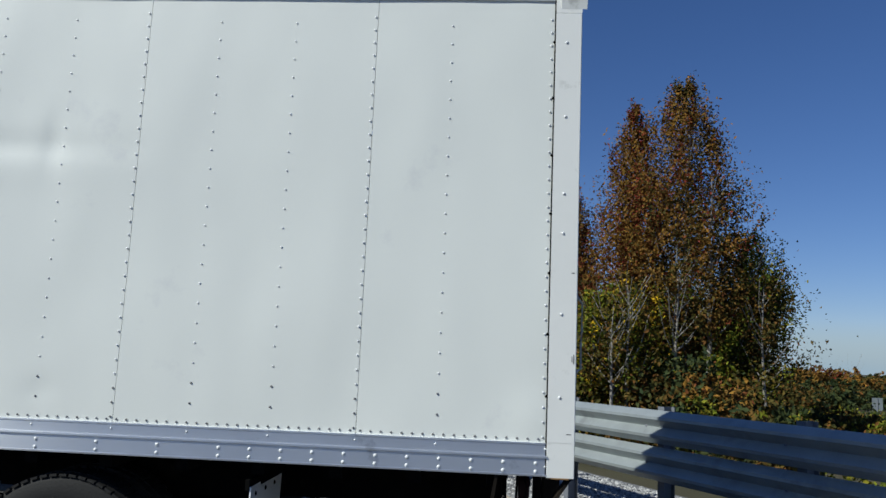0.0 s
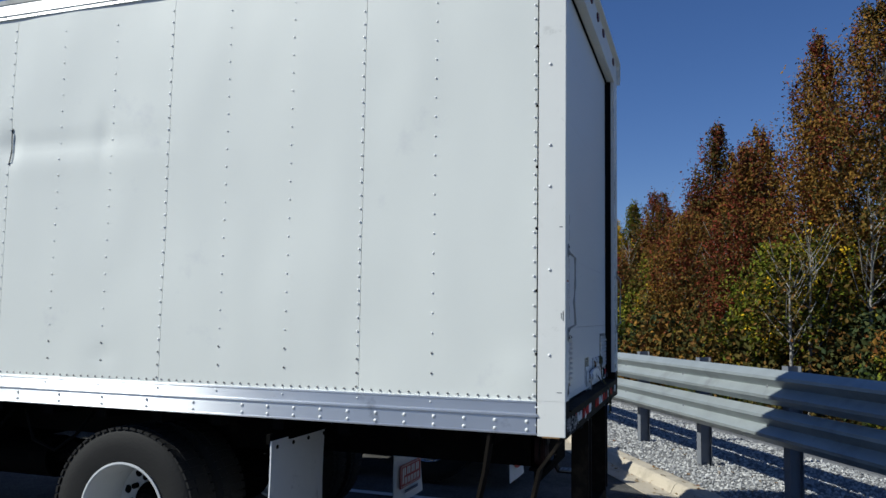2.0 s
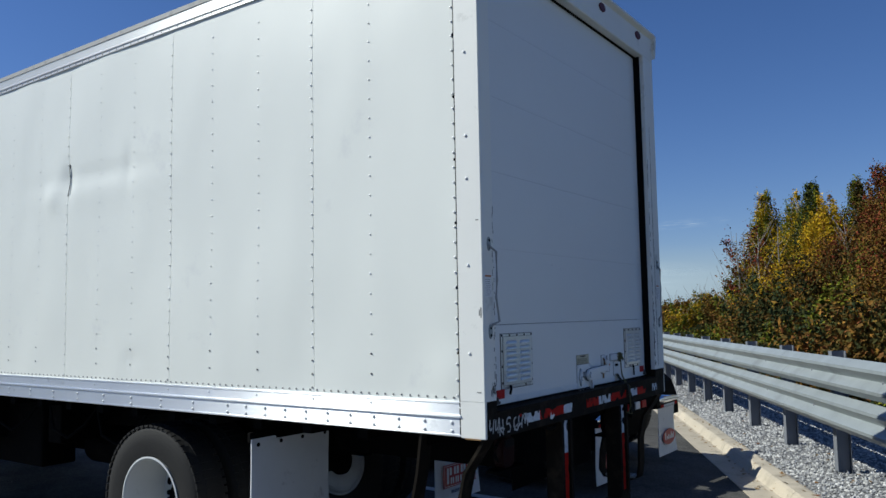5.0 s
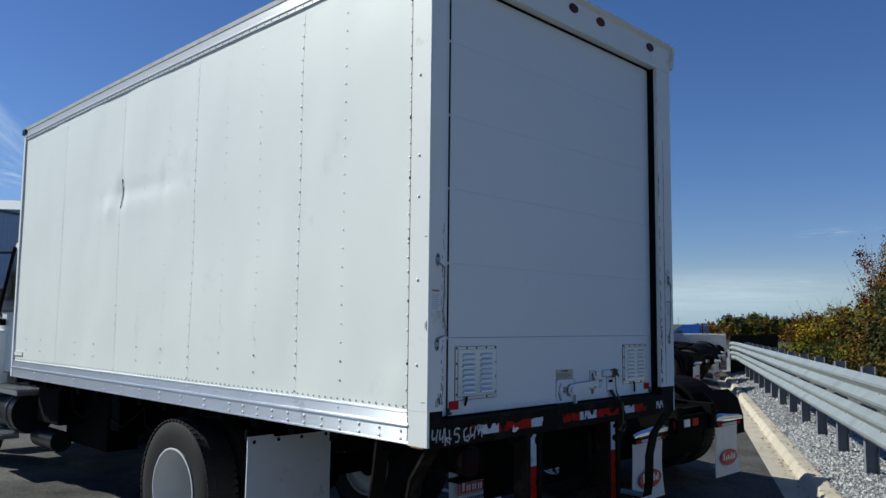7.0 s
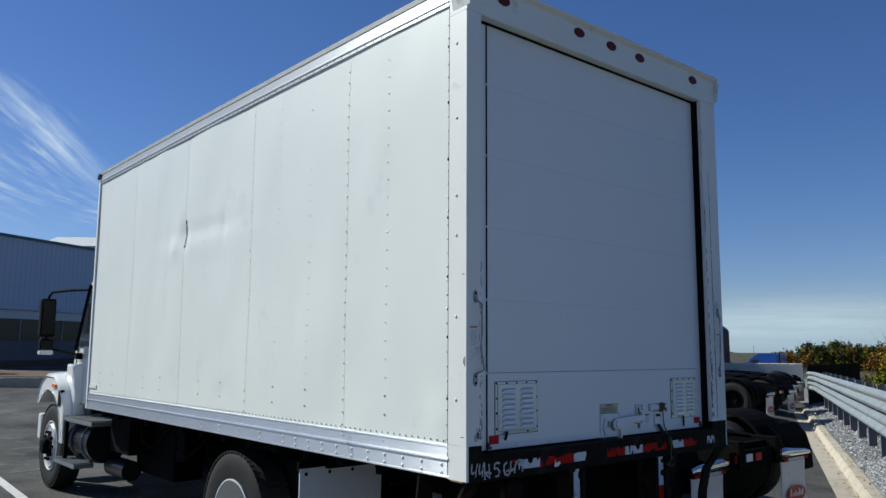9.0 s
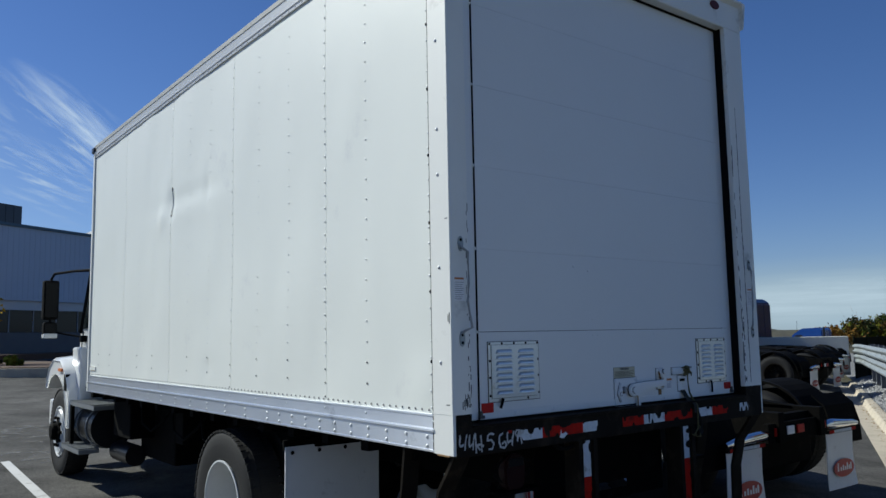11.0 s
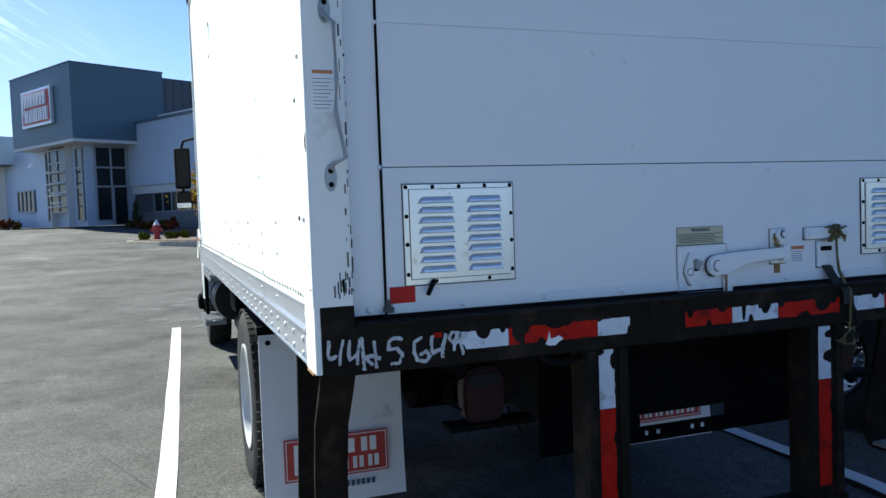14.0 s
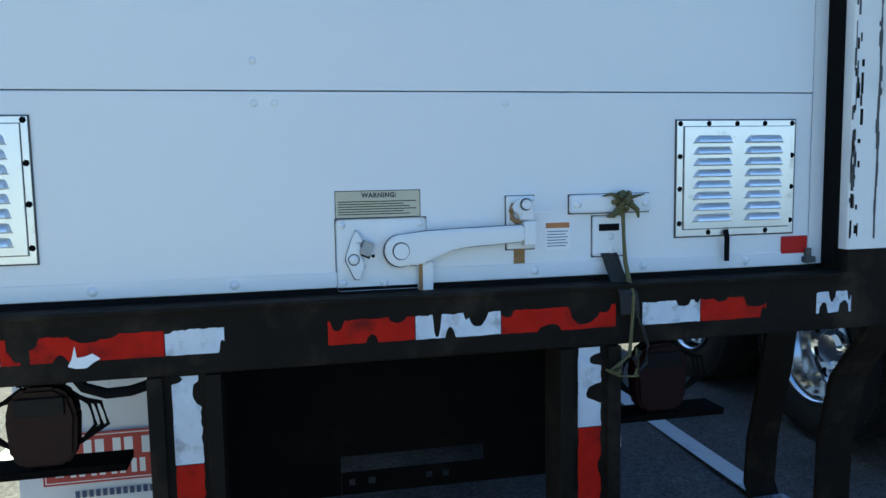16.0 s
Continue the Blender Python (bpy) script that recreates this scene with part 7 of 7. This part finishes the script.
cyl(b, (0, 0, 0.08), (0, 0, 0.62), 0.115, seg=14)
cyl(b, (0, 0, 0.55), (0, 0, 0.62), 0.16, seg=14)
cyl(b, (-0.2, 0, 0.45), (0.2, 0, 0.45), 0.07, seg=10)
cyl(b, (0, -0.22, 0.42), (0, 0.22, 0.42), 0.06, seg=10)
part("barrel", b, M["hydrant"], o)
b = bmesh.new()
cyl(b, (0, 0, 0.62), (0, 0, 0.78), 0.13, 0.05, seg=14)
cyl(b, (0, 0, 0.78), (0, 0, 0.84), 0.03, seg=6)
part("bonnet", b, M["tape_white"], o)


def shrub(at, r, kind, seed, h=0.8, name="shrub", label="clipped evergreen shrub in mulch"):
    o = thing(name, at, label, "shrub", "shrubs by the store")
    b = bmesh.new()
    for i in range(4):
        a = i * 1.6
        tube(b, [(0, 0, -0.05), (0.3 * r * math.cos(a), 0.3 * r * math.sin(a), r * h * 0.9)], [0.02, 0.008], 5)
    part("stems", b, M["bark"], o)
    part("foliage", leaf_mesh("foliage", leaves(420, (0, 0, r * h), (r, r, r * h), seed, 0.09, 0.0, shape=ROUND)), M["leaf_" + kind], o)
    return o


rnd = random.Random(12)
for i in range(9):
    t = rnd.uniform(-0.8, 0.85)
    p = Vector((-29.6 + 3.2 * t, 1.2 + 3.0 * t + rnd.uniform(-0.6, 1.6), 0))
    shrub((p[0], p[1], IZ), rnd.uniform(0.14, 0.26), "green" if i % 3 else "olive", 40 + i)
for i in range(10):
    p = ST @ Vector((0.4 if i < 4 else 2.2, (9.5 + 1.6 * i) if i < 4 else (-1.8 - 0.9 * (i - 4)), 0))
    shrub((p[0], p[1], 1.06 if i >= 4 else BZ - 0.1), rnd.uniform(0.26, 0.42), "red" if i % 2 else "olive", 60 + i)
o = shrub((*(ST @ Vector((3.0, -1.0, 0)))[:2], 1.06), 0.4, "pine", 77, 2.0, "conical_shrub", "dark conical evergreen by the entrance")


def car(at, yaw, label):
    o = thing("parked_car", at, label, "car", "parked cars")
    o.rotation_euler = (0, 0, yaw)
    b = bmesh.new()
    prism(b, [(-2.2, 0.3), (-2.25, 0.75), (-2.0, 0.9), (-1.2, 0.95), (-0.6, 1.42), (0.8, 1.42), (1.4, 0.98), (2.1, 0.9), (2.2, 0.6), (2.15, 0.3)], "y", -0.88, 0.88, 0.07)
    k = part("body", b, M["carwhite"], o)
    for y in (-0.885, 0.88):
        b = bmesh.new()
        prism(b, [(-1.05, 0.98), (-0.55, 1.34), (0.75, 1.34), (1.2, 0.98)], "y", y, y + 0.006)
        part("side_glass", b, M["glass"], k)
    for x in (-1.35, 1.35):
        for y in (-0.82, 0.82):
            b = bmesh.new()
            tyre(b, (x, y, 0.32), 0.2, 0.32, 20)
            part("tyre", b, M["rubber"], o)
    return o


for i, (s, t) in enumerate(((-1, 17.5), (-2, 20.2))):
    p = ST @ Vector((s, t + 4, 0))
    car((p[0], p[1], rise(p[0]) - 0.02), 0.6 + i * 0.1, "white parked car beyond the store canopy")

# ---- trees behind the guardrail ----
AUT = [
    # x, y, height, width, leaves, seed
    (4.9, 17.0, 9.9, 3.15, [("rust", 0.55), ("olive", 0.3), ("red", 0.15)], 1),
    (3.6, 18.0, 9.5, 2.3, [("rust", 0.55), ("red", 0.45)], 2),
    (6.2, 17.2, 5.4, 3.0, [("olive", 0.6), ("green", 0.4)], 3),
    (7.3, 19.0, 6.0, 1.9, [("green", 0.65), ("olive", 0.35)], 4),
    (7.2, 20.5, 4.4, 2.0, [("olive", 0.5), ("green", 0.5)], 5),
    (1.4, 28.0, 9.7, 2.6, [("red", 0.6), ("olive", 0.4)], 6),
    (3.0, 28.4, 9.6, 2.6, [("red", 0.6), ("rust", 0.4)], 7),
    (2.3, 15.4, 3.7, 2.0, [("green", 0.55), ("yellow", 0.12), ("olive", 0.33)], 8),
    (1.6, 19.0, 4.9, 2.0, [("red", 0.8), ("olive", 0.2)], 9),
    (0.1, 24.0, 5.7, 2.5, [("rust", 0.65), ("red", 0.35)], 10),
    (-1.4, 38.0, 8.8, 3.4, [("red", 0.55), ("rust", 0.3), ("olive", 0.15)], 11),
    (0.6, 34.0, 7.6, 3.3, [("rust", 0.4), ("olive", 0.3), ("green", 0.3)], 12),
    (-4.8, 40.5, 8.6, 2.0, [("pine", 0.6), ("green", 0.4)], 13),
    (-3.0, 42.0, 8.7, 2.2, [("green", 0.7), ("olive", 0.3)], 14),
    (-3.9, 37.0, 7.3, 2.6, [("yellow", 0.8), ("rust", 0.2)], 15),
    (-7.6, 43.0, 8.5, 2.6, [("yellow", 0.4), ("green", 0.4), ("olive", 0.2)], 16),
    (-6.0, 42.0, 8.3, 2.4, [("green", 0.5), ("yellow", 0.5)], 17),
    (-9.2, 43.5, 4.8, 1.8, [("olive", 0.6), ("green", 0.4)], 18),
    (1.7, 30.0, 6.2, 3.2, [("red", 0.4), ("olive", 0.4), ("green", 0.2)], 19),
    (2.6, 22.0, 4.2, 2.4, [("red", 0.6), ("rust", 0.4)], 20),
    (3.4, 16.4, 4.2, 2.0, [("green", 0.35), ("yellow", 0.15), ("olive", 0.5)], 21),
    (-0.8, 31.0, 5.0, 3.4, [("olive", 0.5), ("green", 0.5)], 22),
    (-5.4, 35.0, 4.0, 3.4, [("rust", 0.6), ("yellow", 0.4)], 23),
    (-0.7, 27.0, 3.4, 2.0, [("yellow", 0.55), ("rust", 0.45)], 24),
    (0.8, 31.5, 7.2, 2.8, [("red", 0.5), ("rust", 0.3), ("olive", 0.2)], 25),
    (2.2, 26.0, 8.4, 2.4, [("red", 0.5), ("rust", 0.5)], 26),
    (4.6, 20.0, 4.6, 2.6, [("olive", 0.6), ("rust", 0.4)], 27),
    (-2.6, 33.0, 5.2, 3.0, [("red", 0.4), ("olive", 0.4), ("rust", 0.2)], 28),
    (-7.0, 38.0, 4.0, 3.0, [("yellow", 0.4), ("green", 0.3), ("rust", 0.3)], 29),
]
NAMES = {"rust": "rust and orange", "red": "dark red", "green": "green", "olive": "olive brown", "yellow": "golden yellow", "pine": "dark green"}
for x, y, h, wdt, kinds, seed in AUT:
    big = max(kinds, key=lambda q: q[1])[0]
    tree((x, y, -0.4), h, wdt, kinds, f"slender autumn tree with {NAMES[big]} leaves", seed, int(7000 + 1050 * h * wdt), 0.042 if y < 25 else 0.052, CONE if h > 6.5 else ROUND, 0.1 if h < 9 else 0.16)
# thin bare stems and undergrowth
for i, (x, y, h) in enumerate(((5.3, 16.4, 7.5), (4.3, 16.0, 5.5), (2.9, 14.8, 4.2), (6.6, 16.2, 4.4), (1.4, 20.0, 5.2), (-0.2, 25.5, 5.2), (-2.4, 32.5, 6.0), (-6.6, 40.0, 6.8), (-8.7, 42.0, 6.4), (2.5, 14.4, 3.6))):
    tree((x, y, -0.4), h, 1.8, [("olive", 1.0)], "thin grey tree, nearly bare", 90 + i, 500, 0.06, ROUND, 0.3, limbs=20)


def thicket(name, spots, kinds, seed, label, num=1000, size=0.085):
    for j, k in enumerate(kinds):
        rng = np.random.default_rng(seed + j)
        qs = [leaves(num, (x, y, h * 0.45 - 0.3), (wd / 2, wd / 2, h * 0.55), int(seed + 13 * i + j), size, 0.0, shape=ROUND) for i, (x, y, h, wd) in enumerate(spots) if i % len(kinds) == j]
        tagged(part(name, leaf_mesh(name, np.concatenate(qs)), M["leaf_" + k]), label, "undergrowth", kind="stuff")


rnd = random.Random(3)
spots = []
for i in range(96):
    az = -15.2 + 26.2 * i / 95 + rnd.uniform(-0.6, 0.6)
    x, y = polar(az, rnd.uniform(26, 38) + max(0, az) * 0.45)
    spots.append((x, y, rnd.uniform(1.8, 4.2) if az > -17 else rnd.uniform(1.2, 2.4), rnd.uniform(1.8, 3.0)))
for i in range(40):
    spots.append((-1.5 + 7.2 * i / 39, rnd.uniform(13.0, 20.0), rnd.uniform(1.3, 2.4), rnd.uniform(1.4, 2.2)))
thicket("undergrowth", spots, ["olive", "pine", "green", "olive", "rust"], 500, "tangled undergrowth below the trees", 1500, 0.065)
low = []
for i in range(70):
    p = row(-9 + 0.75 * i, rnd.uniform(2.9, 6.5) + bend(-9 + 0.75 * i))
    low.append((p[0], p[1], rnd.uniform(0.7, 1.35), rnd.uniform(1.4, 2.4)))
for i in range(46):
    x, y = polar(-16.5 - 17 * i / 45, rnd.uniform(18, 32))
    low.append((x, y, rnd.uniform(0.55, 0.9), rnd.uniform(2.0, 3.2)))
thicket("weeds", low, ["olive", "pine", "green"], 600, "weeds and low bushes behind the guardrail", 650, 0.06)
back = []
for i in range(60):
    az = -14.5 + 25 * i / 59
    x, y = polar(az, rnd.uniform(42, 50) + max(0, az) * 0.5)
    back.append((x, y, rnd.uniform(4.5, 7.0), rnd.uniform(3.5, 5)))
# dark leaf colours stand in for the shade between the front trees
thicket("far_wood", back, ["pine", "olive", "pine"], 700, "dense wood behind the first trees", 1300, 0.12)
# right of the wood: far trees, building and sign
far = []
for i in range(44):
    az = -32 + 14 * i / 43
    x, y = polar(az, rnd.uniform(120, 150))
    far.append((x, y, rnd.uniform(1.0, 2.4), rnd.uniform(7, 11)))
thicket("distant_trees", far, ["olive", "pine", "rust"], 800, "distant autumn trees", 700, 0.26)
far = []
for i in range(40):
    az = -31 + 16 * i / 39
    x, y = polar(az, rnd.uniform(44, 62))
    far.append((x, y, rnd.uniform(0.8, 1.25), rnd.uniform(3, 5)))
thicket("far_bushes", far, ["olive", "pine"], 850, "low bushes beyond the guardrail", 700, 0.13)
for i, (az, h, k) in enumerate(((-21.6, 4.6, "rust"), (-22.6, 5.0, "red"), (-24.0, 4.8, "rust"))):
    x, y = polar(az, 130)
    tree((x, y, -2.4), h, 5.5, [(k, 1.0)], "distant autumn tree with a round crown", 140 + i, 700, 0.3, ROUND, 0.3)
o = thing("far_building", (*polar(-18.3, 150), -4.4), "distant pale industrial building beyond the trees", "building")
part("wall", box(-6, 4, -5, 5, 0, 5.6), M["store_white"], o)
part("roof", box(-6.2, 4.2, -5.2, 5.2, 5.6, 5.9), M["store_grey"], o)
o = thing("road_sign", (*polar(-24.4, 35), -0.4), "small road sign on a post, seen from behind", "sign")
part("post", cyl(bmesh.new(), (0, 0, 0), (0, 0, 1.1), 0.03, seg=8), M["railpost"], o)
part("panel", box(-0.2, 0.2, -0.01, 0.01, 0.6, 1.1), M["rail"], o)
# wood along the far end of the row
line1 = []
for i in range(46):
    az = 13.5 + 10.6 * i / 45
    x, y = polar(az, rnd.uniform(115, 150), (2.8, -2.9))
    line1.append((x, y, rnd.uniform(1.9, 3.0), rnd.uniform(4.5, 7.5)))
thicket("far_pines", line1, ["pine", "olive", "green"], 900, "distant dark pine wood", 1500, 0.15)
for i in range(16):
    az = 13.8 + 10.0 * i / 15 + rnd.uniform(-0.2, 0.2)
    d = rnd.uniform(100, 118)
    x, y = polar(az, d, (2.8, -2.9))
    tree((x, y, -0.3), 2.0 + d * math.tan(radians(rnd.uniform(0.2, 0.8) * min(1, (26.2 - az) / 2.5))), rnd.uniform(3.0, 4.6), [("pine", 0.4), ("olive", 0.35), ("green", 0.25)], "distant dark green pine", 240 + i, 2600, 0.14, ROUND, 0.15, limbs=8, group="far pines")
low2 = [(*polar(az, rnd.uniform(95, 120), (2.8, -2.9)), rnd.uniform(1.6, 2.2), 4.0) for az in np.linspace(24.7, 25.6, 3)]
thicket("far_brush", low2, ["rust", "olive"], 930, "low brown trees past the wall", 1200, 0.15)
for i, (az, d, h, k) in enumerate(((19.2, 62, 2.2, "rust"), (18.2, 58, 2.5, "yellow"), (17.2, 60, 3.0, "yellow"), (16.4, 58, 2.7, "olive"), (15.6, 55, 3.3, "rust"), (14.7, 52, 3.0, "rust"), (16.9, 66, 3.2, "yellow"))):
    x, y = polar(az, d, (2.8, -2.9))
    tree((x, y, -0.3), h, 3.2, [(k, 0.5), ("olive", 0.25), ("green", 0.25)] if k != "yellow" else [(k, 0.3), ("rust", 0.35), ("green", 0.35)], f"small autumn tree with {NAMES[k]} leaves", 160 + i, 3800, 0.085, ROUND, 0.1)
for i, (az, d, h) in enumerate(((14.8, 42, 6.2), (13.6, 40, 6.0))):
    x, y = polar(az, d, (2.8, -2.9))
    tree((x, y, -0.3), h, 3.0, [("red", 1.0)], "thin tree with sparse dark leaves", 180 + i, 700, 0.07, ROUND, 0.25, limbs=22)
hill = []
for i in range(30):
    az = 96.5 + 16 * i / 29
    x, y = polar(az, rnd.uniform(125, 150), (2, 0))
    hill.append((x, y, rnd.uniform(5, 7.5), rnd.uniform(7, 11)))
thicket("hillside_trees", [(x, y, h + 2 * 3.2, w) for x, y, h, w in hill], ["green"], 1000, "green hillside trees beyond the canopy", 2600, 0.3)

# ---- clouds ----
def cloud_material(name, stretch, size, lo, hi, glow, hue=(0.8, 0.89, 1.0)):
    m = bpy.data.materials.new(name)
    m.use_nodes = True
    ct = m.node_tree
    for nd in list(ct.nodes):
        ct.nodes.remove(nd)
    out, mixn, tr, em = (ct.nodes.new(k) for k in ("ShaderNodeOutputMaterial", "ShaderNodeMixShader", "ShaderNodeBsdfTransparent", "ShaderNodeEmission"))
    em.inputs[0].default_value, em.inputs[1].default_value = (*hue, 1), glow
    tcn, mp, nz, rp2, gr, mul = (ct.nodes.new(k) for k in ("ShaderNodeTexCoord", "ShaderNodeMapping", "ShaderNodeTexNoise", "ShaderNodeValToRGB", "ShaderNodeTexGradient", "ShaderNodeMath"))
    mp.inputs["Scale"].default_value = (1.1, stretch, 1)
    nz.inputs["Scale"].default_value, nz.inputs["Detail"].default_value, nz.inputs["Roughness"].default_value = size, 9, 0.62
    nz.inputs["Distortion"].default_value = 0.5
    rp2.color_ramp.elements[0].position, rp2.color_ramp.elements[1].position = lo, hi
    gr.gradient_type = "SPHERICAL"
    mul.operation = "MULTIPLY"
    link = ct.links.new
    link(tcn.outputs["Object"], mp.inputs[0])
    link(mp.outputs[0], nz.inputs["Vector"])
    link(nz.outputs["Fac"], rp2.inputs[0])
    link(tcn.outputs["Object"], gr.inputs[0])
    link(rp2.outputs[0], mul.inputs[0])
    link(gr.outputs["Fac"], mul.inputs[1])
    link(mul.outputs[0], mixn.inputs[0])
    link(tr.outputs[0], mixn.inputs[1])
    link(em.outputs[0], mixn.inputs[2])
    link(mixn.outputs[0], out.inputs[0])
    return m


# the veil and the horizon mist are glowing sheets added to whiten the sky
veil = cloud_material("high_veil", 0.8, 0.8, 0.1, 1.0, 0.45)
wisp = cloud_material("thin_cloud", 3.4, 1.6, 0.49, 0.78, 0.72)
streak = cloud_material("streak_cloud", 1.6, 1.3, 0.3, 0.72, 0.8)
haze = cloud_material("hazy_cloud", 2.2, 1.5, 0.2, 0.62, 0.62, (0.74, 0.87, 1.0))
mist = cloud_material("horizon_haze", 0.8, 0.8, 0.0, 0.3, 0.5, (0.66, 0.83, 1.0))


def cloud(az, el, wide, high, tilt, kind=wisp, d=1400):
    b = bmesh.new()
    bmesh.ops.create_grid(b, x_segments=2, y_segments=2, size=1)
    o = tagged(part("cloud", b, kind), "thin glowing sheet of white cloud and haze", "cloud", "clouds", kind="structure")
    e, a = radians(el), radians(az)
    p = Vector((-math.sin(a) * math.cos(e), math.cos(a) * math.cos(e), math.sin(e))) * d
    q = (Vector((0, 0, 1.6)) - p).to_track_quat("Z", "Y").to_matrix().to_4x4()
    o.matrix_world = Matrix.Translation(p) @ q @ Matrix.Rotation(radians(tilt), 4, "Z") @ Matrix.Diagonal((d * math.tan(radians(wide)), d * math.tan(radians(high)), 1, 1))


cloud(100, 9, 26, 13, 0, veil, 1480)
cloud(77.5, 13.5, 7, 3.2, -38)
cloud(76.6, 14.0, 6.6, 1.3, -41, streak)
cloud(80, 11.0, 7, 2.6, -20)
cloud(74, 9.5, 5, 1.6, -15)
cloud(24, 0.4, 30, 4.5, 0, mist, 1450)
cloud(-24, 0.2, 26, 3.2, 0, mist, 1450)
cloud(24, 2.3, 11, 1.7, 0, haze)
cloud(30, 1.6, 14, 1.6, 0, haze)
cloud(19.5, 3.0, 4, 0.4, -1)
cloud(17, 6.2, 3, 0.4, 3)
cloud(100, 14, 9, 3.0, -30)
